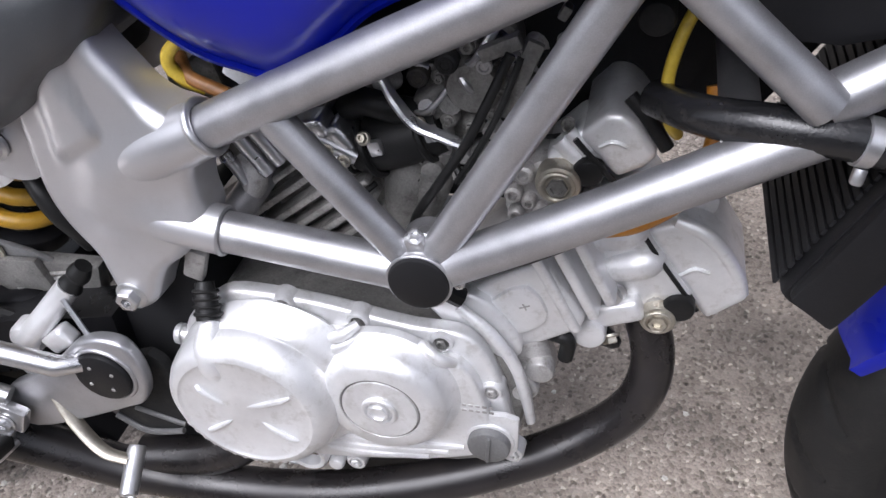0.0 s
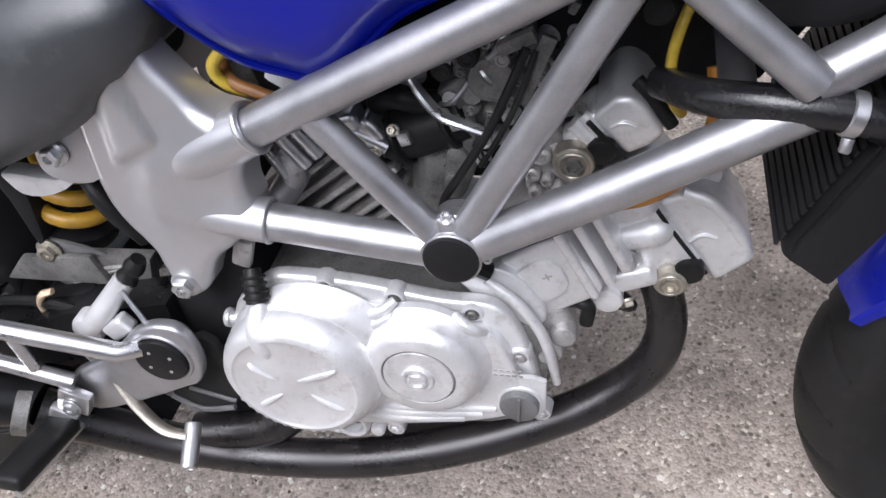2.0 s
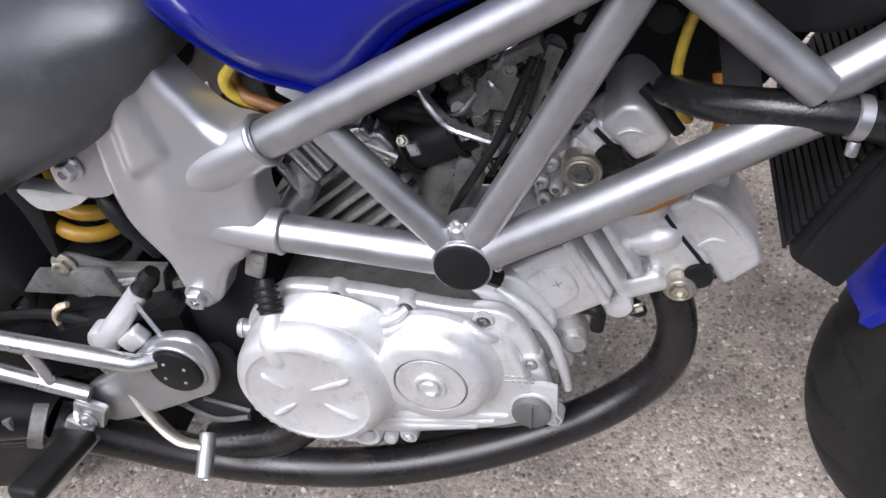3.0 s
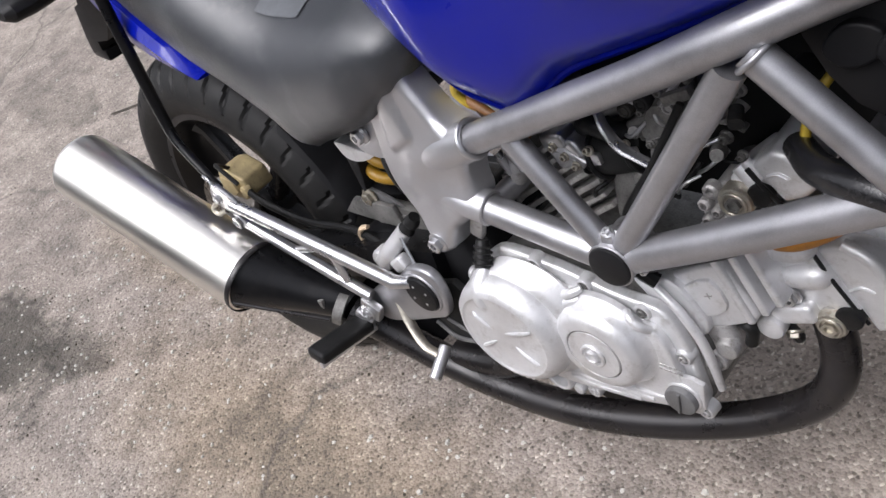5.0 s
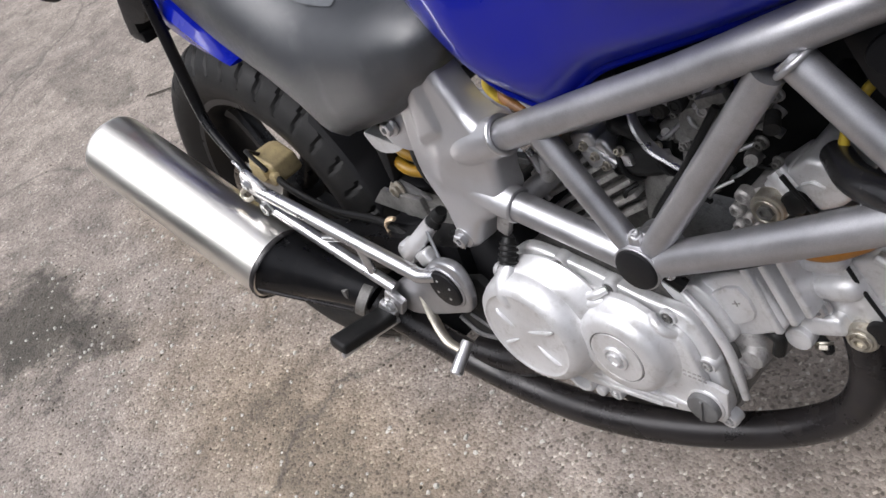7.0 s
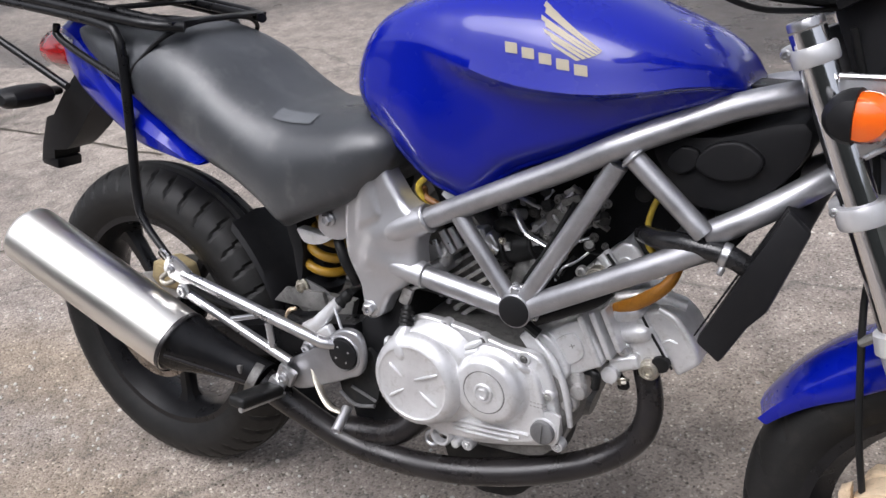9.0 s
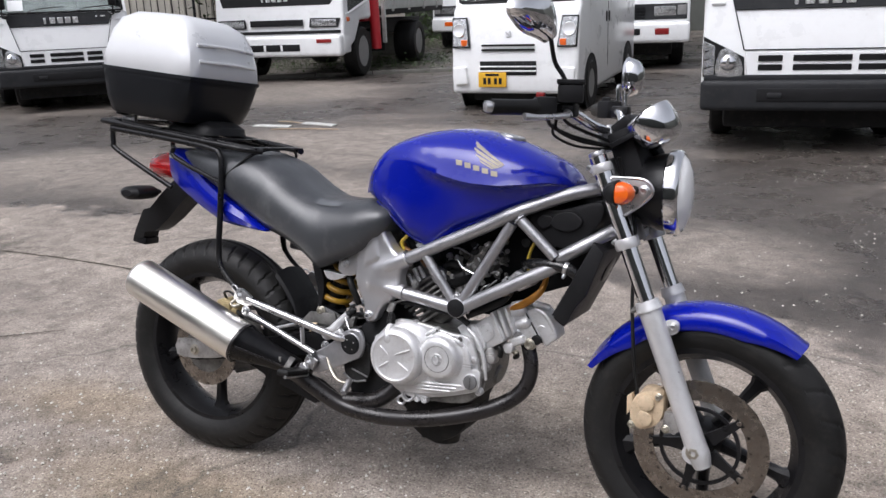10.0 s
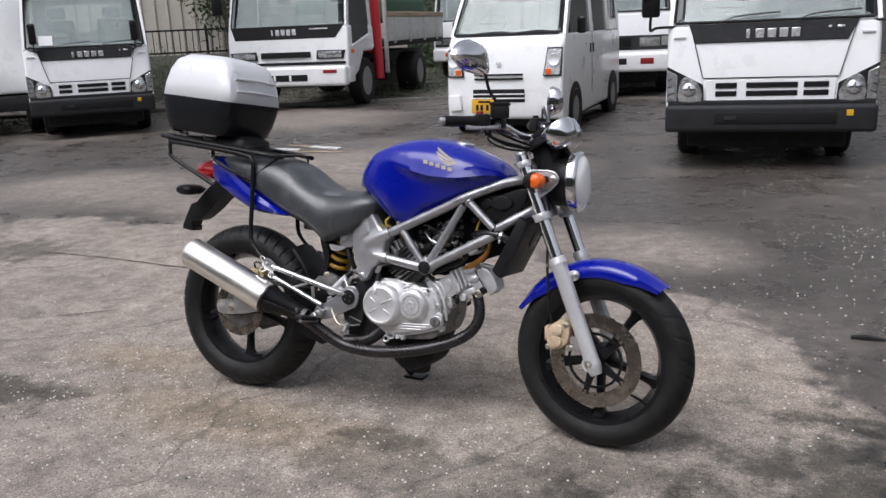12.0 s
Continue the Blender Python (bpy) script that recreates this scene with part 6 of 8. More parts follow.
part("elbow", tube([(0.668, -0.055, 0.598), (0.676, -0.060, 0.586), (0.674, -0.060, 0.572), (0.664, -0.055, 0.562)], [0.008, 0.0095, 0.0095, 0.008], 14, 4), CAST, cyl_r)

# second angular cover and its plug, between the tubes
thermo = part("thermostat_housing", slab([(0.919, 0.619), (0.937, 0.638), (0.949, 0.638), (0.959, 0.630), (0.975, 0.607), (0.966, 0.596), (0.947, 0.586)], -0.036, 0.05, 0.006, 3), CASE, bike, "angular silver housing behind the frame tubes")
part("gasket", tube([(0.917, -0.038, 0.618), (0.931, -0.039, 0.602), (0.946, -0.037, 0.584)], 0.0024, 8, 2), RUBBER, thermo)
part("rear_band", tube([(0.952, -0.020, 0.644), (0.964, -0.024, 0.632), (0.980, -0.026, 0.608)], 0.0055, 10, 3), RUBBER, thermo)
part("neck", joined(block((0.030, 0.050, 0.040), pose(0.918, -0.008, 0.600, 0, 45, 0), 0.008, 3), tube([(0.905, -0.028, 0.612), (0.924, -0.030, 0.592)], 0.0075, 12, 1), tube([(0.912, -0.030, 0.620), (0.926, -0.032, 0.604)], 0.0050, 12, 1)), CASE, thermo)
part("plug", joined(disc((0.906, -0.030, 0.582), (0, -1, 0), 0.0168, 0.016, 0.004), ring((0.906, -0.0465, 0.582), (0, -1, 0), 0.0112, 0.0022)), ZINC, thermo, "large zinc-plated plug")
part("plug_socket", lathe([(0.0078, 0), (0.0078, 0.004), (0.0050, 0.004), (0.0050, 0.001), (0, 0.001)], (0.906, -0.0455, 0.582), (0, -1, 0), 6), DARKCAST, thermo)
part("stop", disc((0.927, -0.030, 0.591), (0, -1, 0), 0.0115, 0.012, 0.003), RUBBER, thermo)
part("arc", tube([(0.934, -0.0362, 0.612), (0.943, -0.0370, 0.617), (0.953, -0.0362, 0.613)], 0.0017, 6, 3), CASE, thermo)
head_r = part("side_casting", slab(rounded([(0.864, 0.552), (0.872, 0.572), (0.882, 0.588), (0.900, 0.594), (0.914, 0.580), (0.908, 0.560), (0.892, 0.544), (0.872, 0.536)], 2), -0.030, 0.03, 0.005, 2), CAST, bike, "pale alloy casting with bosses between the tubes")
for x, z, r in ((0.880, 0.584, 0.0085), (0.872, 0.566, 0.0070), (0.884, 0.560, 0.0060), (0.892, 0.553, 0.0055), (0.874, 0.548, 0.0065), (0.896, 0.571, 0.0050)):
    part("boss", lathe([(r, 0), (r * 0.95, 0.009), (r * 0.7, 0.011), (r * 0.5, 0.011), (r * 0.45, 0.006), (0, 0.006)], (x, -0.029, z), (0, -1, 0), 16), CAST, head_r)

# carburettors, air box, brackets and pipes in the dark between the tubes
part("air_box", slab(rounded([(0.98, 0.79), (1.02, 0.72), (1.09, 0.715), (1.15, 0.775), (1.15, 0.825), (1.06, 0.80)], 3), -0.075, 0.085, 0.012), PLASTIC, bike, "black plastic air box")
part("air_lid", slab(rounded([(1.035, 0.765), (1.050, 0.790), (1.085, 0.798), (1.112, 0.780), (1.100, 0.758), (1.065, 0.750)], 3), -0.086, -0.070, 0.006, 3), PLASTIC, bike, "dull grey moulded cover")
part("air_lid", slab(rounded([(1.000, 0.765), (1.015, 0.785), (1.038, 0.782), (1.036, 0.762), (1.015, 0.752)], 3), -0.083, -0.070, 0.005, 3), PLASTIC, bike)
# two black sheets added to darken the gaps and hide the ground behind
part("gap_backing", slab([(0.62, 0.53), (0.74, 0.50), (0.86, 0.50), (0.96, 0.56), (1.02, 0.66), (1.0, 0.75), (0.95, 0.78), (0.80, 0.72), (0.66, 0.66)], 0.045, 0.085, 0.01), DARK, bike)
part("gap_sheet", slab([(0.62, 0.50), (0.80, 0.53), (0.92, 0.55), (1.05, 0.60), (1.14, 0.74), (1.16, 0.85), (0.95, 0.80), (0.72, 0.72), (0.66, 0.64)], 0.06, 0.07, 0.003), DARK, bike)
carb = part("carburettor", joined(slab(rounded([(0.800, 0.650), (0.822, 0.672), (0.862, 0.680), (0.872, 0.650), (0.860, 0.618), (0.832, 0.602), (0.806, 0.612)], 2), -0.022, 0.045, 0.008, 3), lathe([(0.022, 0), (0.022, 0.016), (0.018, 0.022), (0, 0.022)], (0.846, -0.020, 0.655), (0, -1, 0), 24), block((0.036, 0.020, 0.024), pose(0.820, -0.026, 0.640, 0, -30, 0), 0.006, 3)), DARKCAST, bike, "grimy alloy carburettor body")
for x, z, r in ((0.822, 0.660, 0.0050), (0.836, 0.668, 0.0042), (0.856, 0.672, 0.0052), (0.866, 0.652, 0.0048), (0.858, 0.634, 0.0056), (0.842, 0.622, 0.0046), (0.826, 0.626, 0.0050), (0.812, 0.634, 0.0040), (0.846, 0.655, 0.0070)):
    part("screw", joined(lathe([(r * 1.5, 0), (r * 1.4, 0.008), (r * 1.1, 0.010), (0, 0.010)], (x, -0.026, z), (0, -1, 0), 14), bolt((x, -0.036, z), (0, -1, 0), r * 0.72, 0.005)), DARKCAST, carb)
part("intake_boot", tube([(0.752, -0.022, 0.590), (0.770, -0.026, 0.600), (0.790, -0.028, 0.606), (0.818, -0.024, 0.616)], [0.021, 0.024, 0.0225, 0.021], 22, 4), RUBBER, bike, "black rubber intake boot")
for x, z, r in ((0.7640, 0.5970, 0.0250), (0.8070, 0.6120, 0.0232)):
    cl = part("hose_clamp", ring((x, -0.0255, z), (0.94, 0, 0.33), r, 0.0032, 28, 8), RUBBER, bike)
    part("tab", block((0.010, 0.006, 0.012), pose(x + 0.010, -0.052, z + 0.012, 0, -15, 0), 0.0015), ALLOY, cl, "bright clamp tab")
    part("screw", bolt((x + 0.001, -0.050, z + 0.018), (0, -0.8, 0.5), 0.0040, 0.008), ZINC, cl)
part("inlet_pipe", tube([(0.786, -0.012, 0.590), (0.787, -0.016, 0.560), (0.782, -0.014, 0.520)], [0.019, 0.0215, 0.021], 20, 3), DARKCAST, bike)
part("side_column", joined(tube([(0.822, -0.020, 0.606), (0.812, -0.026, 0.572), (0.800, -0.024, 0.540)], [0.012, 0.014, 0.012], 14, 3), disc((0.812, -0.032, 0.584), (0, -1, 0), 0.009, 0.010, 0.002, 14), disc((0.806, -0.032, 0.560), (0, -1, 0), 0.008, 0.010, 0.002, 14)), DARKCAST, bike)
part("fuel_pipe", tube([(0.786, -0.052, 0.664), (0.795, -0.058, 0.652), (0.808, -0.060, 0.636), (0.826, -0.062, 0.629), (0.846, -0.062, 0.621)], [0.0050, 0.0062, 0.0064, 0.0060, 0.0056], 10, 4, 0.62), ALLOY, bike, "bent bare metal pipe")
part("throttle_cable", tube([(0.876, -0.058, 0.690), (0.862, -0.066, 0.660), (0.846, -0.070, 0.628), (0.826, -0.070, 0.596), (0.804, -0.064, 0.560), (0.796, -0.056, 0.535)], 0.0036, 10, 5), RUBBER, bike, "black sheathed throttle cable")
part("throttle_cable", tube([(0.882, -0.054, 0.686), (0.870, -0.062, 0.654), (0.854, -0.066, 0.622), (0.836, -0.064, 0.592)], 0.0024, 8, 5), RUBBER, bike)
part("cable_bracket", joined(block((0.012, 0.006, 0.060), pose(0.880, -0.050, 0.668, 0, 24, 0), 0.002), block((0.030, 0.010, 0.010), pose(0.868, -0.048, 0.690, 0, -24, 0), 0.002)), DARKCAST, bike)
part("breather_hose", tube([(0.748, -0.028, 0.628), (0.766, -0.040, 0.640), (0.784, -0.040, 0.636), (0.800, -0.030, 0.628)], 0.0105, 12), RUBBER, bike)
part("wiring_loom", tube([(0.835, -0.085, 0.520), (0.90, -0.082, 0.556), (0.925, -0.080, 0.570), (0.940, -0.078, 0.580)], [0.008, 0.0105, 0.009, 0.004], 10, 5), RUBBER, bike, "black taped wiring loom under the tube")
part("wiring_loom", tube([(0.60, -0.075, 0.53), (0.68, -0.085, 0.535), (0.80, -0.09, 0.522), (0.84, -0.085, 0.50)], 0.008, 8, 5), RUBBER, bike)
part("orange_hose", tube([(0.930, -0.034, 0.538), (0.946, -0.042, 0.548), (0.966, -0.046, 0.560), (0.990, -0.044, 0.578), (1.006, -0.036, 0.596), (1.012, -0.022, 0.622), (1.008, -0.010, 0.650)], [0.0080, 0.0092, 0.0096, 0.0092, 0.0080, 0.0070, 0.0065], 14), ORANGE, bike, "orange rubber hose above the cylinder head")
part("yellow_hose", tube([(0.995, -0.03, 0.728), (0.982, -0.045, 0.705), (0.975, -0.052, 0.675), (0.978, -0.056, 0.648), (0.985, -0.04, 0.628)], 0.0042, 10), YELLOW, bike, "thin yellow hose")
part("yellow_hose", tube([(0.668, -0.072, 0.722), (0.656, -0.080, 0.703), (0.646, -0.082, 0.692), (0.644, -0.080, 0.681), (0.650, -0.076, 0.669), (0.660, -0.070, 0.660)], [0.0042, 0.0045, 0.0048, 0.0048, 0.0045, 0.0042], 10), YELLOW, bike, "thin yellow hose")
part("brown_hose", tube([(0.640, -0.060, 0.680), (0.652, -0.074, 0.672), (0.671, -0.076, 0.664), (0.690, -0.074, 0.654), (0.705, -0.06, 0.63)], 0.0052, 10), BROWNHOSE, bike, "dull brown hose")
part("tank_hose", tube([(0.60, -0.015, 0.74), (0.625, -0.02, 0.70), (0.65, -0.02, 0.66), (0.66, -0.02, 0.60)], 0.010, 10), RUBBER, bike)
part("tank_stay", block((0.022, 0.012, 0.020), pose(0.701, -0.085, 0.686, 0, 35, 0), 0.004), CASE, bike)
part("cylinder_end", disc((0.965, -0.02, 0.712), (0, -1, 0), 0.012, 0.030, 0.004), CHASSIS, bike)
part("drain_elbow", tube([(0.902, -0.055, 0.445), (0.914, -0.060, 0.447), (0.919, -0.060, 0.440), (0.917, -0.060, 0.423)], 0.0066, 10), RUBBER, bike, "black rubber elbow")
part("oil_line", joined(block((0.035, 0.03, 0.05), pose(0.888, -0.055, 0.425, 0, -18, 0), 0.012, 3), disc((0.898, -0.064, 0.418), (0, -1, 0), 0.0120, 0.014, 0.004), disc((0.884, -0.064, 0.396), (0, -1, 0), 0.0135, 0.014, 0.004), disc((0.884, -0.078, 0.396), (0, -1, 0), 0.009, 0.004), tube([(0.868, -0.06, 0.37), (0.874, -0.066, 0.350), (0.868, -0.066, 0.330)], 0.009, 10)), CAST, bike)
part("oil_filter", lathe([(0.026, 0), (0.026, 0.025), (0.022, 0.032), (0, 0.032)], (0.858, 0.02, 0.36), (0.9, 0, -0.2), 28), DARKCAST, bike)
part("hanging_lead", tube([(0.925, -0.03, 0.452), (0.945, -0.04, 0.440), (0.955, -0.04, 0.428), (0.945, -0.03, 0.420)], 0.006, 8), RUBBER, bike)

bits = random.Random(8)
for k in range(110):
    u, v = bits.uniform(0, 1), bits.uniform(0, 1)
    x, z, y = 0.745 + 0.170 * u, 0.560 + 0.125 * v + 0.07 * (u - 0.4), -0.006 - 0.030 * bits.random()
    kind_of = bits.randrange(5)
    mat = (CAST, CAST, DARKCAST, DARKCAST, CHASSIS)[bits.randrange(5)]
    if kind_of == 0:
        part("fitting", joined(disc((x, y, z), (0, -1, 0), bits.uniform(0.004, 0.009), 0.012, 0.002, 14), ring((x, y - 0.012, z), (0, -1, 0), 0.0045, 0.0014, 14, 6)), mat, bike)
    elif kind_of == 1:
        part("clip", block((bits.uniform(0.008, 0.024), 0.010, bits.uniform(0.004, 0.009)), pose(x, y, z, bits.uniform(-15, 15), bits.uniform(-70, 70), 0), 0.0016), mat, bike)
    elif kind_of == 2:
        a = bits.uniform(-1.2, 1.2)
        n = bits.uniform(0.015, 0.032)
        part("lead", tube([(x - n * math.cos(a), y, z - n * math.sin(a)), (x, y - 0.010, z + bits.uniform(-0.008, 0.010)), (x + n * math.cos(a), y, z + n * math.sin(a))], bits.uniform(0.0018, 0.0036), 8, 4), (RUBBER, RUBBER, ALLOY)[bits.randrange(3)], bike)
    elif kind_of == 3:
        part("boss", tube([(x, y + 0.01, z), (x + bits.uniform(-0.008, 0.008), y - 0.006, z + bits.uniform(-0.012, 0.012))], [bits.uniform(0.006, 0.010), bits.uniform(0.004, 0.008)], 12, 2), mat, bike)
    else:
        part("screw", bolt((x, y, z), (0, -1, 0), bits.uniform(0.003, 0.0055), 0.008), (ALLOY, CAST, DARKCAST)[bits.randrange(3)], bike)

# exhaust
header = part("exhaust_pipe", tube([(0.962, -0.012, 0.482), (0.975, -0.018, 0.450), (0.986, -0.024, 0.414), (0.987, -0.028, 0.380), (0.975, -0.034, 0.345), (0.944, -0.042, 0.313), (0.890, -0.058, 0.284), (0.80, -0.080, 0.255), (0.70, -0.097, 0.236), (0.60, -0.104, 0.228), (0.50, -0.112, 0.240), (0.42, -0.128, 0.282), (0.36, -0.145, 0.325)], [0.0175, 0.0180, 0.0184, 0.0188, 0.0192, 0.0198, 0.0206, 0.0212, 0.0214, 0.0214, 0.0216, 0.0222, 0.025], 22, 6), PIPE, bike, "matt black exhaust pipe sweeping under the engine")
part("clamp", joined(lathe([(0.027, -0.008), (0.0295, -0.007), (0.0295, 0.007), (0.027, 0.008)], (0.350, -0.150, 0.334), (-0.8, -0.3, 0.42), 28, True), block((0.016, 0.016, 0.016), pose(0.336, -0.170, 0.356), 0.004)), DARKCAST, header)
part("flange", block((0.05, 0.055, 0.016), pose(0.966, -0.012, 0.482, 0, 25, 0), 0.006), CAST, header)
part("rear_header", tube([(0.66, -0.05, 0.36), (0.63, -0.072, 0.30), (0.58, -0.09, 0.262), (0.50, -0.10, 0.252)], 0.022, 16), PIPE, header)
MUF_A, MUF_B = Vector((-0.112, -0.222, 0.540)), Vector((0.236, -0.198, 0.388))
MUF_W = (MUF_B - MUF_A).normalized()
can = part("muffler", lathe([(0.0, 0.03), (0.024, 0.03), (0.026, 0.0), (0.030, -0.003), (0.046, 0.001), (0.0545, 0.010), (0.0555, 0.016), (0.0555, 0.372), (0.054, 0.376), (0, 0.376)], MUF_A, MUF_W, 48), STEEL, bike, "brushed stainless steel muffler can")
part("band", lathe([(0.0558, 0.370), (0.0566, 0.372), (0.0566, 0.377), (0.0556, 0.379)], MUF_A, MUF_W, 48, True), PIPE, can)
part("tail_pipe", lathe([(0.0235, 0.05), (0.0235, -0.012), (0.0210, -0.012), (0.0210, 0.05)], MUF_A, MUF_W, 28, True), PIPE, can)
part("cone", loft([[tuple(c + side_v * math.cos(a) * r + up_v * math.sin(a) * r for c, side_v, up_v in zip(o, sv, uv)) for a in np.linspace(0, 2 * math.pi, 32, endpoint=False)] for o, r, sv, uv in [(tuple(MUF_A + MUF_W * 0.372 + Vector((0.135, 0.060, -0.060)) * u), 0.0555 * (1 - u) + 0.026 * u - 0.006 * math.sin(u * math.pi), (0, 1, 0), (0.39, 0, 0.92)) for u in np.linspace(0, 1, 9)]]), BLACK, can, "glossy black tapered muffler inlet")
part("seam", tube([tuple(MUF_A + MUF_W * 0.385 + Vector((0.01, -0.054, 0.008))), tuple(MUF_A + MUF_W * 0.372 + Vector((0.13, 0.014, -0.05)))], 0.003, 8, 1), PIPE, can)
part("under_shield", slab([(0.30, 0.300), (0.40, 0.285), (0.46, 0.25), (0.40, 0.225), (0.28, 0.262)], -0.10, -0.06, 0.004), DARK, can)

# footrest hangers
for side in (R, L):
    y = 0.138 * side
    hanger = part("footrest_hanger", slab(rounded([(0.404, 0.340), (0.412, 0.372), (0.450, 0.397), (0.484, 0.421), (0.512, 0.447), (0.537, 0.458), (0.560, 0.4545), (0.569, 0.435), (0.570, 0.410), (0.561, 0.386), (0.540, 0.374), (0.485, 0.347), (0.430, 0.326)], 3), y - 0.014 * side, y, 0.005, 3), FRAME, bike, "silver alloy footrest hanger with two stay tubes")
    part("stay", tube([(0.515, 0.138 * side, 0.429), (0.500, 0.149 * side, 0.433), (0.364, 0.160 * side, 0.4685), (0.228, 0.171 * side, 0.504)], [0.0085, 0.0096, 0.0096, 0.0090], 14, 1), ALLOY, hanger, "bright alloy stay")
    part("stay", tube([(0.428, 0.147 * side, 0.380), (0.326, 0.157 * side, 0.424), (0.224, 0.166 * side, 0.468)], [0.0086, 0.0082, 0.0076], 14, 1), ALLOY, hanger, "bright alloy stay")
    part("brace", tube([(0.392, 0.152 * side, 0.445), (0.396, 0.150 * side, 0.392)], 0.0062, 10, 1), ALLOY, hanger)
    part("brace", tube([(0.298, 0.156 * side, 0.430), (0.372, 0.154 * side, 0.453)], 0.0050, 10, 1), ALLOY, hanger)
    plate = part("end_plate", slab(rounded([(0.182, 0.508), (0.196, 0.530), (0.212, 0.532), (0.244, 0.512), (0.252, 0.494), (0.228, 0.486), (0.208, 0.488), (0.190, 0.494)], 2), 0.166 * side, 0.174 * side, 0.003), ALLOY, hanger)
    part("bolt", bolt((0.202, 0.174 * side, 0.510), (0, side, 0), 0.0068, 0.006), ALLOY, plate)
    part("loop", tube([(0.202, 0.170 * side, 0.518), (0.190, 0.169 * side, 0.534), (0.178, 0.167 * side, 0.538), (0.170, 0.163 * side, 0.531), (0.182, 0.161 * side, 0.517)], 0.0025, 8, 4), ALLOY, plate, "bent wire loop")
    part("tab", tube([(0.190, 0.172 * side, 0.500), (0.180, 0.178 * side, 0.490), (0.188, 0.178 * side, 0.482), (0.204, 0.172 * side, 0.488)], 0.0042, 10, 4), ZINC, plate, "rusty bent tab")
    part("bolt", bolt((0.222, 0.168 * side, 0.472), (0, side, 0), 0.0105, 0.010), ALLOY, hanger)
    part("pivot_cap", disc((0.533, y, 0.417), (0, side, 0), 0.0262, 0.006, 0.003, 32), PLASTIC, hanger, "round black plastic pivot cap")
    part("pivot_rim", ring((0.533, y, 0.417), (0, side, 0), 0.0285, 0.0022), FRAME, hanger)
    tilt = Matrix.Translation((0.400, 0.202 * side, 0.338)) @ pose(0, 0, 0, side * 10, 0, side * 3)
    peg = part("footpeg", block((0.036, 0.092, 0.018), tilt, 0.007, 3), RUBBER, hanger, "black rubber rider footpeg")
    part("bar", tube([tuple(tilt @ Vector((0.012, 0.050 * -side, -0.008))), tuple(tilt @ Vector((0.012, 0.046 * side, -0.009)))], 0.0045, 10, 1), ALLOY, peg, "worn steel bar under the rubber")
    part("clevis", joined(block((0.034, 0.012, 0.030), pose(0.420, 0.150 * side, 0.356, 0, 25, 0), 0.004), block((0.030, 0.012, 0.024), pose(0.402, 0.156 * side, 0.336, 0, 30, 0), 0.004)), ALLOY, hanger)
    part("clevis_bolt", bolt((0.418, 0.157 * side, 0.352), (0, side, 0), 0.0075, 0.006), ALLOY, hanger)
    for k in range(4):
        part("cap_dot", disc((0.533 + 0.014 * math.cos(k * 1.6 + 0.5), y + 0.006 * side, 0.417 + 0.014 * math.sin(k * 1.6 + 0.5)), (0, side, 0), 0.0018, 0.0008, 0.0003, 8), CAST, hanger)
plate = part("pivot_plate", slab(rounded([(0.500, 0.385), (0.560, 0.420), (0.576, 0.390), (0.578, 0.345), (0.566, 0.318), (0.530, 0.311), (0.502, 0.330)], 2), -0.112, -0.100, 0.004), CHASSIS, bike, "grimy dark plate behind the footrest hanger")
part("ridge", joined(tube([(0.500, -0.113, 0.330), (0.530, -0.114, 0.313), (0.568, -0.113, 0.320)], 0.0032, 8, 3), tube([(0.525, -0.113, 0.345), (0.572, -0.113, 0.330)], 0.0026, 8, 1)), FILLER, plate)
# black block filling the space behind the footrest hanger
part("pivot_block", slab(rounded([(0.505, 0.268), (0.500, 0.400), (0.545, 0.470), (0.565, 0.505), (0.605, 0.515), (0.625, 0.46), (0.640, 0.34), (0.610, 0.262)], 2), -0.084, 0.06, 0.006), DARK, bike)

# rear brake pedal and master cylinder
pedal = part("brake_pedal", tube([(0.462, -0.132, 0.372), (0.478, -0.140, 0.345), (0.505, -0.150, 0.322), (0.532, -0.152, 0.318)], [0.006, 0.0075, 0.007, 0.0065], 12, 5, 0.6), ZINC, bike, "worn metal rear brake pedal")
part("toe_piece", lathe([(0.0075, 0), (0.0085, 0.003), (0.0085, 0.044), (0.0065, 0.046), (0.0055, 0.040), (0, 0.040)], (0.533, -0.138, 0.321), (0.1, -0.85, -0.50), 16), ALLOY, pedal)
master_r = part("rear_master_cylinder", joined(tube([(0.450, -0.116, 0.428), (0.464, -0.116, 0.443), (0.504, -0.105, 0.486)], [0.0140, 0.0120, 0.0105], 18, 4), disc((0.449, -0.106, 0.429), (0, -1, 0), 0.0165, 0.020, 0.006), block((0.030, 0.016, 0.020), pose(0.484, -0.118, 0.434, 0, -35, 0), 0.005, 3)), FORKLEG, bike, "pale painted brake master cylinder")
part("rubber_boot", tube([(0.503, -0.104, 0.484), (0.509, -0.102, 0.491), (0.513, -0.100, 0.495), (0.520, -0.098, 0.504)], [0.0115, 0.0085, 0.0105, 0.0075], 14, 3), RUBBER, master_r)
part("banjo", bolt((0.445, -0.118, 0.398), (0, -1, 0), 0.009, 0.012), ALLOY, master_r)
part("rod", tube([(0.502, -0.116, 0.480), (0.530, -0.130, 0.438)], 0.0025, 8, 1), ALLOY, master_r)
part("hose_hook", tube([(0.398, -0.090, 0.446), (0.386, -0.092, 0.442), (0.379, -0.092, 0.430), (0.380, -0.092, 0.414), (0.377, -0.092, 0.403), (0.352, -0.090, 0.397)], [0.004, 0.0055, 0.0055, 0.005, 0.004, 0.003], 10, 5, 0.7), GOLD, master_r, "tan hose hook")
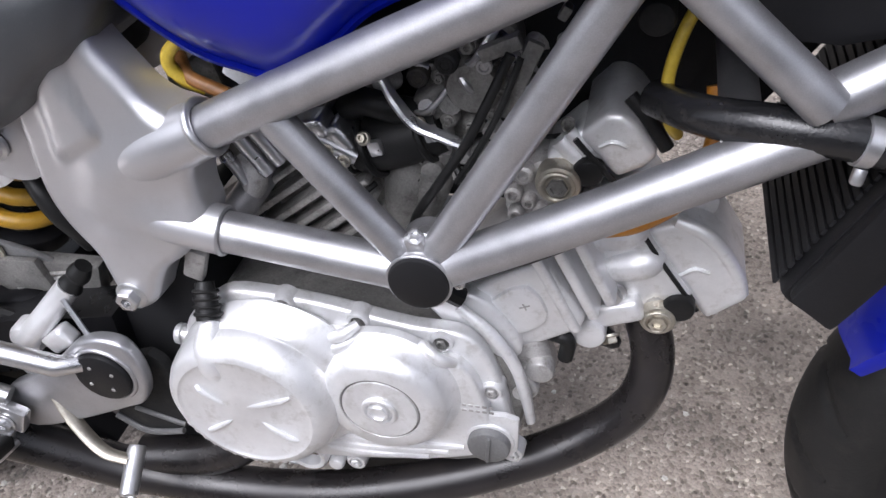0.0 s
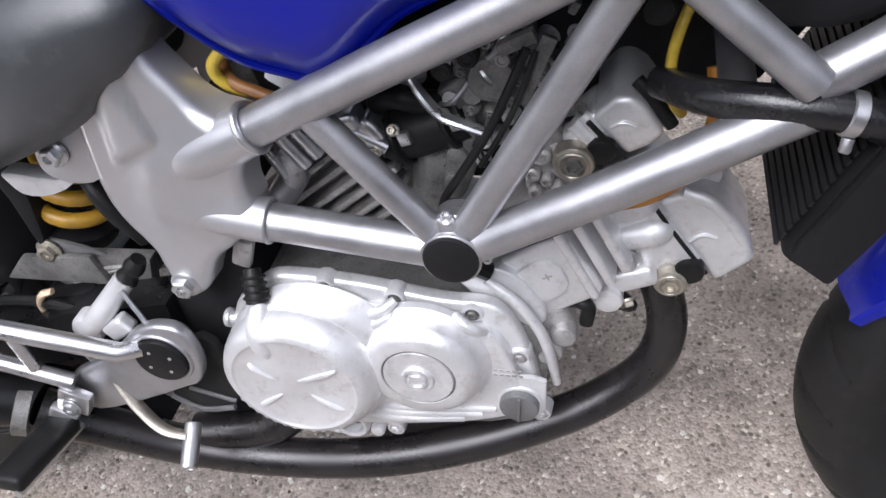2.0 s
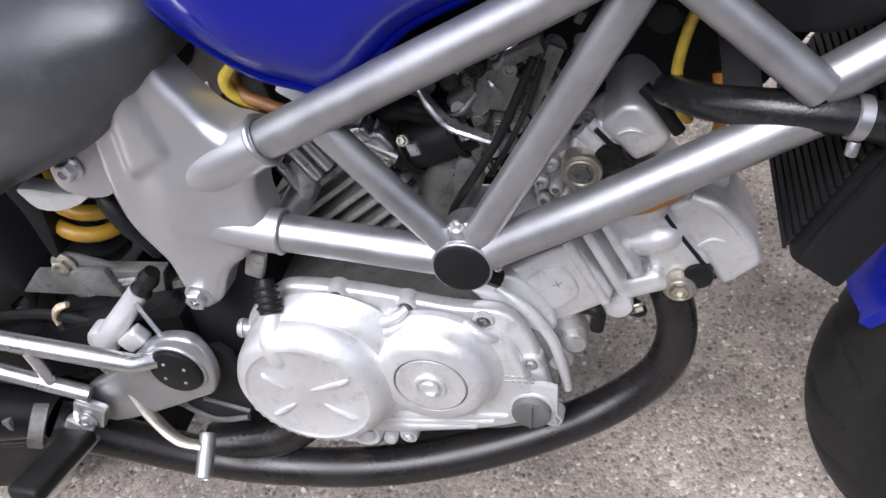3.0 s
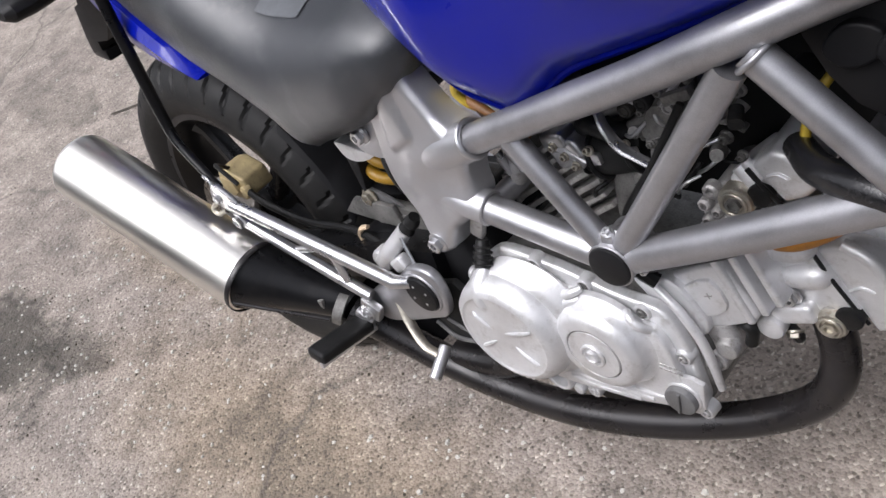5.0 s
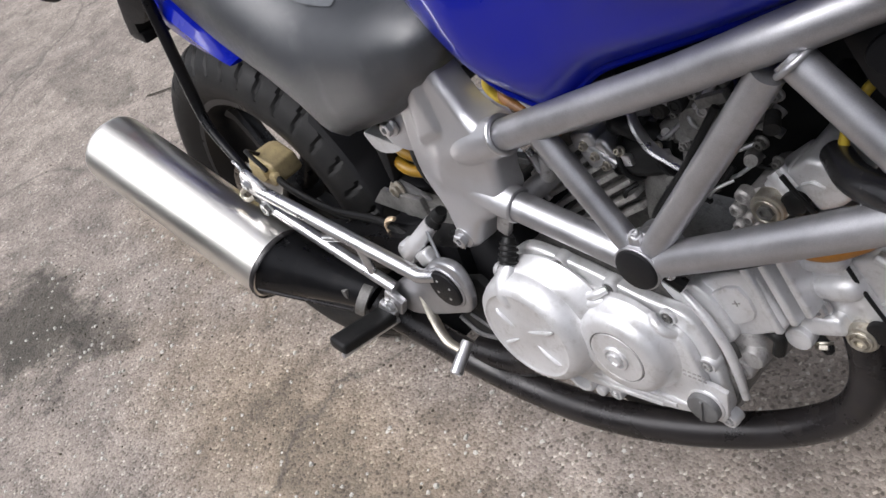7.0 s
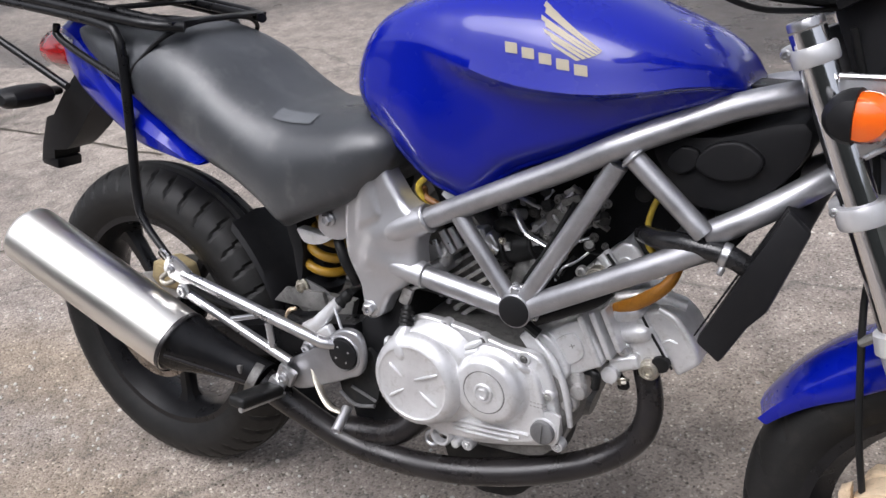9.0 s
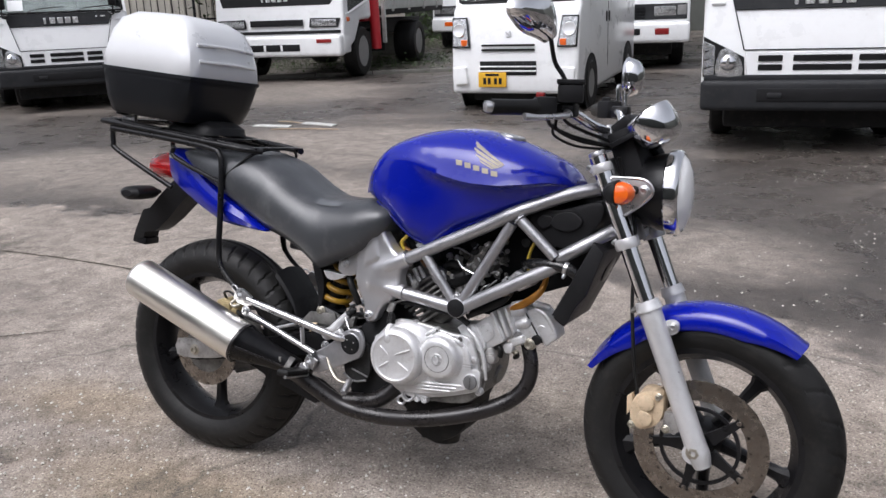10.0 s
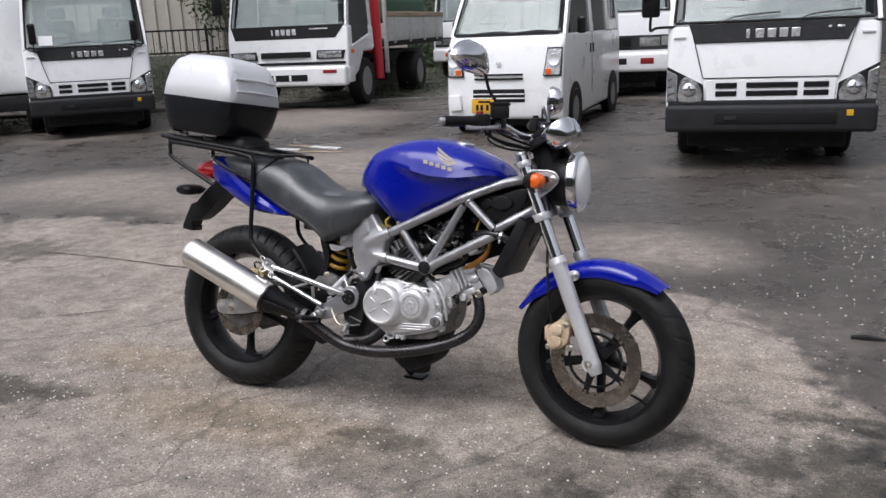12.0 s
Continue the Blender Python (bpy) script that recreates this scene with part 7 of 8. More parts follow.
part("brake_hose", tube([(0.43, -0.095, 0.425), (0.36, -0.09, 0.43), (0.25, -0.095, 0.42), (0.16, -0.10, 0.44), (0.10, -0.09, 0.455)], 0.006, 8), RUBBER, master_r)
part("frame_lug", slab([(0.33, 0.44), (0.36, 0.47), (0.44, 0.475), (0.45, 0.44)], -0.070, -0.062, 0.002), DARKCAST, bike)

# fuel tank
TANK = [
    (0.510, 0.815, 0.026, 0.811, 0.030, 0.807, 0.028, 0.802),
    (0.525, 0.850, 0.046, 0.842, 0.052, 0.824, 0.048, 0.806),
    (0.548, 0.882, 0.072, 0.866, 0.082, 0.828, 0.074, 0.804),
    (0.575, 0.912, 0.097, 0.884, 0.108, 0.824, 0.090, 0.788),
    (0.605, 0.937, 0.116, 0.897, 0.122, 0.820, 0.098, 0.770),
    (0.640, 0.953, 0.130, 0.904, 0.134, 0.812, 0.104, 0.740),
    (0.680, 0.966, 0.141, 0.903, 0.143, 0.800, 0.104, 0.709),
    (0.710, 0.973, 0.147, 0.894, 0.138, 0.790, 0.101, 0.696),
    (0.735, 0.977, 0.150, 0.884, 0.132, 0.786, 0.097, 0.688),
    (0.756, 0.979, 0.152, 0.877, 0.128, 0.787, 0.094, 0.697),
    (0.775, 0.980, 0.153, 0.870, 0.125, 0.790, 0.091, 0.714),
    (0.800, 0.980, 0.154, 0.863, 0.123, 0.796, 0.090, 0.734),
    (0.850, 0.976, 0.155, 0.854, 0.120, 0.806, 0.090, 0.756),
    (0.920, 0.958, 0.152, 0.851, 0.115, 0.818, 0.088, 0.785),
    (0.980, 0.935, 0.140, 0.856, 0.112, 0.833, 0.082, 0.812),
    (1.030, 0.912, 0.118, 0.862, 0.098, 0.844, 0.074, 0.831),
    (1.062, 0.888, 0.090, 0.860, 0.078, 0.848, 0.064, 0.839),
    (1.080, 0.862, 0.060, 0.854, 0.056, 0.849, 0.050, 0.844),
]


def tank_ring(row):
    x, zt, ys, zs, yk, zk, yb, zb = row
    upper = curve_points([(0, zt), (ys * 0.46, zt - 0.09 * (zt - zs)), (ys * 0.84, zt - 0.42 * (zt - zs)), (ys, zs)], 5)
    flank = curve_points([(ys, zs - 0.002), (yk + 0.35 * (ys - yk), zs - 0.34 * (zs - zk)), (yk, zk), (yb + 0.65 * (yk - yb), zb + 0.35 * (zk - zb)), (yb, zb)], 5)
    half = [*upper, *flank[1:], (yb * 0.86, zb + 0.002)]
    return [(x, y, z) for y, z in half] + [(x, -y, z) for y, z in half[::-1][:-1]]


tank = part("fuel_tank", loft([tank_ring(r) for r in curve_points(TANK, 4)]), BLUE, bike, "glossy metallic blue fuel tank", 48)
rim_line = [(r[0], -r[6], r[7]) for r in TANK[3:16]]
for side in (R, L):
    part("seam", tube([(x, -y * side * 1.002 * -1 if side == L else y * 1.002, z) for x, y, z in rim_line], 0.0042, 8, 4), BLUE, tank)
part("filler_cap", disc((0.90, 0, 0.960), (0.22, 0, 1), 0.032, 0.008, 0.003, 32), ALLOY, tank, "round alloy fuel filler cap")


SKIN = np.array([tuple(r) for r in curve_points(TANK, 4)])


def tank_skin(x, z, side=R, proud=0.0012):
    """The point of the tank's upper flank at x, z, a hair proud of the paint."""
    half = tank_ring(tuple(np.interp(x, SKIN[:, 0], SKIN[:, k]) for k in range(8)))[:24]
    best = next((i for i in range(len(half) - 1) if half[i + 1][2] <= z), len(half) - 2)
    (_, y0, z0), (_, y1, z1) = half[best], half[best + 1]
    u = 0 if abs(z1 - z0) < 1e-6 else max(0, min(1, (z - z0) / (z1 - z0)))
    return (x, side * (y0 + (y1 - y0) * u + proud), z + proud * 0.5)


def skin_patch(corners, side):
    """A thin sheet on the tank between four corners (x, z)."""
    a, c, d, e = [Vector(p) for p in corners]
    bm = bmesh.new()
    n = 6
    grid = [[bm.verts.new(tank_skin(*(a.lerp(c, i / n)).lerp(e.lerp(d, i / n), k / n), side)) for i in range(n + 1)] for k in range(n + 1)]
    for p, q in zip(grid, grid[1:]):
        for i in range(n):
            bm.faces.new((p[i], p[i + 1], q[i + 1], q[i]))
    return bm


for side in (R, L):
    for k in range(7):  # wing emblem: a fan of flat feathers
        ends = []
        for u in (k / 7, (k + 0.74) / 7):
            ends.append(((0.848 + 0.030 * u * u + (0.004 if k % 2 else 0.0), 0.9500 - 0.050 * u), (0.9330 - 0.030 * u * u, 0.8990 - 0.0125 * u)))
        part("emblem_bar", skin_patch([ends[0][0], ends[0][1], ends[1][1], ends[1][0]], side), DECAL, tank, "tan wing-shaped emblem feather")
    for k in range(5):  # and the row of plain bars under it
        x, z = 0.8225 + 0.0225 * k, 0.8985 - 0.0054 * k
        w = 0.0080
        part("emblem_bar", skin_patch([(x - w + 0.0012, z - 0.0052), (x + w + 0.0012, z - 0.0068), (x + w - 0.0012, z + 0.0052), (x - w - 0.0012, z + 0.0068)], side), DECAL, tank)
part("tank_bracket", block((0.05, 0.06, 0.02), pose(1.095, 0, 0.846), 0.005), BLACK, bike)

# seat
SEAT_ROWS = [
    (-0.095, 0.893, 0.060, 0.868), (-0.05, 0.902, 0.088, 0.850), (0.02, 0.904, 0.112, 0.815), (0.060, 0.902, 0.122, 0.796), (0.110, 0.900, 0.130, 0.770),
    (0.180, 0.893, 0.139, 0.732), (0.255, 0.866, 0.144, 0.692), (0.320, 0.822, 0.146, 0.668), (0.380, 0.792, 0.146, 0.632), (0.415, 0.785, 0.146, 0.604),
    (0.445, 0.783, 0.146, 0.615), (0.490, 0.785, 0.147, 0.634), (0.530, 0.790, 0.147, 0.652), (0.556, 0.793, 0.144, 0.668), (0.582, 0.791, 0.138, 0.690), (0.602, 0.786, 0.131, 0.703), (0.616, 0.777, 0.118, 0.719), (0.625, 0.765, 0.098, 0.736),
]


def seat_ring(row):
    x, zt, w, zb = row
    h = zt - zb
    half = curve_points([(0, zt), (w * 0.45, zt - 0.003), (w * 0.80, zt - 0.12 * h - 0.004), (w * 0.97, zt - 0.36 * h), (w, zt - 0.62 * h), (w * 0.95, zb + 0.12 * h), (w * 0.82, zb)], 4)
    return [(x, y, z) for y, z in half] + [(x, -y, z) for y, z in half[::-1][:-1]]


seat = part("seat", loft([seat_ring(r) for r in curve_points(SEAT_ROWS, 4)]), SEAT, bike, "worn dark grey vinyl dual seat", 50)
patch_rows = [seat_ring(tuple(np.interp(x, [r[0] for r in SEAT_ROWS], [r[k] for r in SEAT_ROWS]) for k in range(4))) for x in np.linspace(0.398, 0.472, 6)]
part("label_patch", loft([[(p[0], -p[1] * 1.008, p[2] + 0.0012) for p in row[5:8]] for row in patch_rows], False), PATCH, seat, "pale worn label on the seat side")
part("seat_strap", tube([(0.112 + 1.1 * max(0.0, zz - 0.82), side_y, zz) for side_y, zz in ((-0.128, 0.79), (-0.130, 0.82), (-0.124, 0.856), (-0.108, 0.884), (-0.06, 0.902), (0.0, 0.905), (0.06, 0.902), (0.108, 0.884), (0.124, 0.856), (0.130, 0.82), (0.128, 0.79))], 0.0042, 8, 5), PLASTIC, seat, "black strap across the seat")

# tail
TAIL = [(-0.165, 0.845, 0.885, 0.040), (-0.145, 0.812, 0.895, 0.062), (-0.10, 0.786, 0.890, 0.084), (-0.05, 0.762, 0.872, 0.100), (0.03, 0.725, 0.818, 0.118), (0.10, 0.700, 0.776, 0.130), (0.18, 0.690, 0.732, 0.139), (0.235, 0.687, 0.702, 0.143), (0.262, 0.687, 0.692, 0.144)]


def tail_ring(row):
    x, z0, z1, w = row
    h = z1 - z0
    half = [(0, z1), (w * 0.7, z1), (w * 0.93, z1 - 0.12 * h), (w, z1 - 0.4 * h), (w * 0.97, z0 + 0.2 * h), (w * 0.86, z0), (0, z0)]
    return [(x, y, z) for y, z in half] + [(x, -y, z) for y, z in half[::-1][1:-1]]


tail = part("tail_cowl", loft([tail_ring(r) for r in curve_points(TAIL, 4)]), BLUE, bike, "glossy blue tail cowl")
part("tail_light", loft([[(x, w * math.cos(a), 0.838 + h * math.sin(a)) for a in np.linspace(0, 2 * math.pi, 20, endpoint=False)] for x, w, h in ((-0.135, 0.062, 0.042), (-0.195, 0.064, 0.044), (-0.230, 0.055, 0.037), (-0.244, 0.036, 0.024))]), REDLENS, tail, "red tail light")
for k in range(4):
    part("sticker_bar", block((0.009, 0.0012, 0.010), pose(-0.125 + 0.013 * k, -0.0775 - 0.0035 * k, 0.872 - 0.003 * k, 0, 10, 14), 0.0003, 1), LETTER, tail)
def flap_ring(x, z, w, depth):
    return [(x - depth, -w, z), (x - depth * 0.4, -w * 1.04, z + 0.004), (x + depth, -w, z + 0.010), (x + depth, w, z + 0.010), (x - depth * 0.4, w * 1.04, z + 0.004), (x - depth, w, z)]


fender_r = part("rear_fender", bevelled(loft([flap_ring(*r) for r in ((-0.085, 0.800, 0.046, 0.058), (-0.135, 0.758, 0.044, 0.058), (-0.185, 0.715, 0.040, 0.054), (-0.225, 0.672, 0.036, 0.050), (-0.258, 0.640, 0.032, 0.042), (-0.272, 0.628, 0.030, 0.036))]), 0.004, 2), PLASTIC, bike, "black plastic rear fender with plate holder")
part("flap", bevelled(loft([flap_ring(*r) for r in ((-0.262, 0.700, 0.034, 0.016), (-0.290, 0.640, 0.032, 0.020), (-0.302, 0.605, 0.030, 0.022))]), 0.004, 2), RUBBER, fender_r)
part("plate_bracket", block((0.052, 0.058, 0.022), pose(-0.300, 0, 0.606, 0, 8, 0), 0.005), BLACK, fender_r)
for side in (R, L):
    ind = part("rear_indicator", loft([[(-0.208 - 0.038 * s * math.cos(a), side * y, 0.762 + 0.020 * s * math.sin(a)) for a in np.linspace(0, 2 * math.pi, 16, endpoint=False)] for y, s, dx in ((0.045, 0.4, 0), (0.065, 0.5, 0), (0.078, 0.95, 0), (0.12, 1.05, 0), (0.155, 0.95, 0), (0.168, 0.5, 0))]), PLASTIC, bike, "black rear indicator with smoked lens")
    part("lens", disc((-0.244, side * 0.118, 0.762), (-1, 0, 0), 0.014, 0.010, 0.004, 20), SMOKE, ind)
inner = [(0.346 * math.cos(a), 0.316 + 0.346 * math.sin(a)) for a in np.linspace(radians(18), radians(46), 10)]
part("inner_fender", loft([[(x, -0.066, z - 0.012), (x, -0.060, z), (x, 0.0, z + 0.010), (x, 0.060, z), (x, 0.066, z - 0.012), (x, 0.058, z - 0.004), (x, 0.0, z + 0.006), (x, -0.058, z - 0.004)] for x, z in inner]), PLASTIC, bike, "black inner mudguard over the rear tyre")
part("sub_frame", tube([(0.55, -0.06, 0.70), (0.30, -0.07, 0.74), (0.0, -0.06, 0.80), (-0.12, -0.04, 0.84)], 0.012, 12), BLACK, bike)
part("sub_frame", tube([(0.55, 0.06, 0.70), (0.30, 0.07, 0.74), (0.0, 0.06, 0.80), (-0.12, 0.04, 0.84)], 0.012, 12), BLACK, bike)
part("battery_box", slab([(0.30, 0.64), (0.52, 0.62), (0.55, 0.72), (0.32, 0.74)], -0.09, 0.09, 0.01), PLASTIC, bike)
part("shock_mount", block((0.06, 0.10, 0.03), pose(0.49, -0.02, 0.635, 0, -15, 0), 0.006), CAST, bike)
part("mud_flap", slab(rounded([(0.368, 0.625), (0.392, 0.590), (0.402, 0.54), (0.388, 0.47), (0.380, 0.54), (0.362, 0.60)], 2), -0.066, 0.066, 0.003), PLASTIC, bike)

# luggage rack
rack = part("luggage_rack", tube([(0.212, -0.090, 0.898), (0.175, -0.116, 0.902), (0.10, -0.128, 0.912), (-0.30, -0.128, 0.962), (-0.335, -0.118, 0.966), (-0.345, -0.09, 0.967), (-0.345, 0.09, 0.967), (-0.335, 0.118, 0.966), (-0.30, 0.128, 0.962), (0.10, 0.128, 0.912), (0.175, 0.116, 0.902), (0.212, 0.090, 0.898)], 0.0085, 12, 6), BLACK, bike, "black tubular steel luggage rack")
for y in (-0.098, 0.098):
    part("rail", tube([(0.208, y * 0.9, 0.899), (-0.335, y, 0.972)], 0.0075, 10, 1), BLACK, rack)
for x in (0.196, 0.05, -0.14, -0.30):
    z = 0.890 + (0.285 - x) * 0.132
    part("cross_bar", block((0.020, 0.22, 0.006), pose(x, 0, z + 0.004, 0, 8, 0), 0.002), BLACK, rack)
for side in (R, L):
    part("support_leg", tube([(-0.30, side * 0.128, 0.945), (-0.05, side * 0.130, 0.918), (0.072, side * 0.132, 0.900), (0.100, side * 0.134, 0.886), (0.109, side * 0.136, 0.850), (0.110, side * 0.142, 0.720), (0.111, side * 0.148, 0.620), (0.128, side * 0.154, 0.575), (0.192, side * 0.160, 0.516)], [0.0085] * 7 + [0.0072, 0.0060], 12, 6), BLACK, rack)
    part("stay", tube([(-0.305, side * 0.122, 0.955), (-0.303, side * 0.122, 0.905), (-0.285, side * 0.120, 0.880), (-0.11, side * 0.092, 0.782)], 0.0075, 10, 6), BLACK, rack)
    part("stay", tube([(0.108, side * 0.135, 0.808), (-0.075, side * 0.112, 0.868), (-0.085, side * 0.110, 0.895)], 0.0065, 10, 3), BLACK, rack)
part("mount_plate", loft([[(x0 + sx * math.cos(a) * abs(math.cos(a)) ** -0.4 if abs(math.cos(a)) > 1e-6 else x0, sy * math.sin(a) * abs(math.sin(a)) ** -0.4 if abs(math.sin(a)) > 1e-6 else 0.0, z) for a in np.linspace(0, 2 * math.pi, 24, endpoint=False)] for x0, sx, sy, z in ((-0.06, 0.105, 0.09, 0.935), (-0.06, 0.10, 0.088, 0.955), (-0.065, 0.075, 0.075, 0.972), (-0.065, 0.05, 0.05, 0.976))]), PLASTIC, rack, "grey plastic mounting plate for the case")
part("rear_lug", block((0.05, 0.012, 0.02), pose(-0.27, -0.09, 0.975), 0.003), CAST, rack)

# side stand on the far side
stand = part("side_stand", tube([(0.52, 0.085, 0.30), (0.54, 0.16, 0.19), (0.585, 0.262, 0.066)], [0.014, 0.0125, 0.012], 12, 4), BLACK, bike, "black side stand")
part("foot", block((0.085, 0.055, 0.010), pose(0.596, 0.282, 0.0555, 10, 0, 0), 0.004), BLACK, stand)

# radiator
radiator = part("radiator", slab([(1.058, 0.548), (1.086, 0.528), (1.175, 0.715), (1.146, 0.735)], -0.105, 0.12, 0.008), PLASTIC, bike, "black radiator with side shroud")
for k in range(26):
    u = k / 25
    part("fin", block((0.005, 0.20, 0.0022), pose(1.0565 + 0.088 * u, 0.005, 0.5545 + 0.176 * u, 0, -65, 0), 0, 1), DARK, radiator)
part("side_shroud", slab([(1.062, 0.556), (1.092, 0.532), (1.120, 0.585), (1.140, 0.610), (1.176, 0.712), (1.150, 0.735), (1.110, 0.655)], -0.118, -0.104, 0.006), PLASTIC, radiator)
part("hose", tube([(0.968, -0.050, 0.660), (0.998, -0.084, 0.668), (1.040, -0.102, 0.673), (1.086, -0.104, 0.668), (1.115, -0.096, 0.652)], [0.012, 0.0128, 0.0132, 0.0132, 0.013], 18, 6), HOSE, radiator, "thick black rubber coolant hose")
part("hose_clamp", lathe([(0.0132, 0), (0.0150, 0.001), (0.0150, 0.009), (0.0132, 0.010)], (1.080, -0.104, 0.6695), (0.90, 0.05, -0.25), 24, True), ALLOY, radiator, "bright metal hose clamp")
part("clamp_screw", disc((1.084, -0.110, 0.654), (-0.2, -0.4, -0.9), 0.004, 0.010), ALLOY, radiator)
part("horn", disc((1.13, 0.05, 0.66), (1, 0, -0.4), 0.035, 0.02), BLACK, bike)

# front end, turned with the steering
AXIS_AT, AXIS_UP = Vector((1.372, 0, 0.300)), Vector((-0.394, 0, 1)).normalized()
TURNED.append(Matrix.Translation(AXIS_AT) @ Matrix.Rotation(radians(STEER), 4, AXIS_UP) @ Matrix.Translation(-AXIS_AT))
FX, FZ = 1.412, 0.297


def fork(z, side, ahead=0.0):
    return (FX + 0.004 - 0.418 * (z - FZ) + ahead, side * 0.100, z)


front_wheel = wheel("front_wheel", FX, FZ, 0.294, 0.112, 0.216, front_groove, 5, 54, "black five-spoke cast front wheel")
part("brake_disc", brake_disc(FX, FZ, -0.070, 0.104, 0.150, 60), DISC, front_wheel, "drilled steel front brake disc")
for k in range(5):
    a = radians(40 + 72 * k)
    c, s = math.cos(a), math.sin(a)
    part("disc_carrier", loft([[(FX + r * c - t * w * s, y, FZ + r * s + t * w * c) for t, y in ((-1, -0.072), (1, -0.072), (1, -0.062), (-1, -0.062))] for r, w in ((0.03, 0.016), (0.07, 0.010), (0.104, 0.008), (0.112, 0.012))]), BLACK, front_wheel)
    part("rivet", disc((FX + 0.108 * c, -0.070, FZ + 0.108 * s), (0, -1, 0), 0.0060, 0.005, 0.002, 16), DISC, front_wheel)
part("carrier_ring", lathe([(0.082, -0.071), (0.090, -0.071), (0.090, -0.064), (0.082, -0.064)], (FX, 0, FZ), (0, 1, 0), 40, True), BLACK, front_wheel)
part("valve", tube([(FX + 0.185 * math.cos(-0.72), -0.012, FZ + 0.185 * math.sin(-0.72)), (FX + 0.150 * math.cos(-0.76), -0.03, FZ + 0.150 * math.sin(-0.76))], 0.004, 8, 1), RUBBER, front_wheel)
part("axle_end", bolt((FX, -0.118, FZ), (0, -1, 0), 0.013, 0.008), ZINC, front_wheel)

for side in (R, L):
    leg = part("fork_leg", joined(tube([fork(0.262, side, 0.0), fork(0.290, side), fork(0.33, side), fork(0.58, side), fork(0.602, side)], [0.019, 0.0255, 0.0240, 0.0252, 0.0262], 24, 3), disc((FX - 0.002, side * 0.118, FZ - 0.004), (0, -side, 0), 0.0235, 0.04)), FORKLEG, bike, "silver lower fork leg")
    part("fork_tube", tube([fork(0.60, side), fork(0.93, side)], 0.0195, 24, 1), CHROME, leg, "chromed upper fork tube")
    part("dust_seal", tube([fork(0.598, side), fork(0.618, side)], [0.0295, 0.026], 24, 1), FORKLEG, leg)
    part("fender_lug", slab(rounded([(1.312, 0.560), (1.330, 0.578), (1.352, 0.575), (1.352, 0.552), (1.330, 0.545)], 3), side * 0.078, side * 0.092, 0.003), FORKLEG, leg)
    part("fender_bolt", bolt((1.342, side * 0.092, 0.564), (0, side, 0), 0.008, 0.007), ALLOY, leg)
    part("pinch_bolt", bolt((FX + 0.006, side * 0.100, FZ - 0.036), (0.3, 0, -1), 0.006, 0.007), ALLOY, leg)
    part("fork_cap", disc(fork(0.932, side), AXIS_UP, 0.019, 0.010, 0.003), ALLOY, leg)

caliper = part("front_caliper", joined(slab(rounded([(1.262, 0.362), (1.276, 0.402), (1.315, 0.418), (1.338, 0.398), (1.332, 0.350), (1.300, 0.325), (1.272, 0.330)], 3), -0.112, -0.070, 0.006), disc((1.300, -0.112, 0.388), (0, -1, 0), 0.019, 0.010, 0.004), disc((1.298, -0.112, 0.352), (0, -1, 0), 0.019, 0.010, 0.004), slab(rounded([(1.27, 0.36), (1.28, 0.41), (1.33, 0.40), (1.32, 0.33)], 3), -0.068, -0.042, 0.006)), GOLD, bike, "gold front brake caliper")
part("pad_spring", slab([(1.252, 0.345), (1.266, 0.372), (1.262, 0.40), (1.25, 0.39)], -0.10, -0.08, 0.002), GOLD, caliper)
part("mount", slab([(1.335, 0.37), (1.372, 0.372), (1.385, 0.345), (1.36, 0.318), (1.335, 0.34)], -0.098, -0.084, 0.004), CAST, caliper)
for x, z in ((1.268, 0.330), (1.325, 0.405), (1.345, 0.335)):
    part("bolt", bolt((x, -0.108, z), (0, -1, 0), 0.007, 0.010), ZINC, caliper)
part("brake_hose", tube([(1.275, -0.100, 0.400), (1.262, -0.098, 0.47), (1.250, -0.090, 0.56), (1.242, -0.078, 0.63), (1.240, -0.065, 0.70), (1.225, -0.05, 0.80), (1.19, -0.07, 0.93)], 0.0042, 10, 6), RUBBER, caliper)
part("hose_guide", tube([(1.246, -0.086, 0.585), (1.262, -0.09, 0.600)], 0.006, 8, 1), DARKCAST, caliper)

# front mudguard: an arc of a curved section
guard = []
for a in np.linspace(radians(51), radians(153.5), 40):
    taper = min(1.0, 0.35 + 1.6 * min(a - radians(50), radians(154.5) - a))
    r, w, drop = 0.316, 0.062, 0.052 * taper
    outer = [(-w, r - drop), (-w * 0.98, r - drop * 0.5), (-w * 0.78, r - 0.012), (-w * 0.4, r - 0.002), (0, r), (w * 0.4, r - 0.002), (w * 0.78, r - 0.012), (w * 0.98, r - drop * 0.5), (w, r - drop)]
    inn = [(y * 0.955, q - 0.004) for y, q in outer[::-1]]
    guard.append([(FX + q * math.cos(a), y, FZ + q * math.sin(a)) for y, q in outer + inn])
part("front_fender", loft(guard), BLUE, bike, "glossy blue front mudguard", 50)

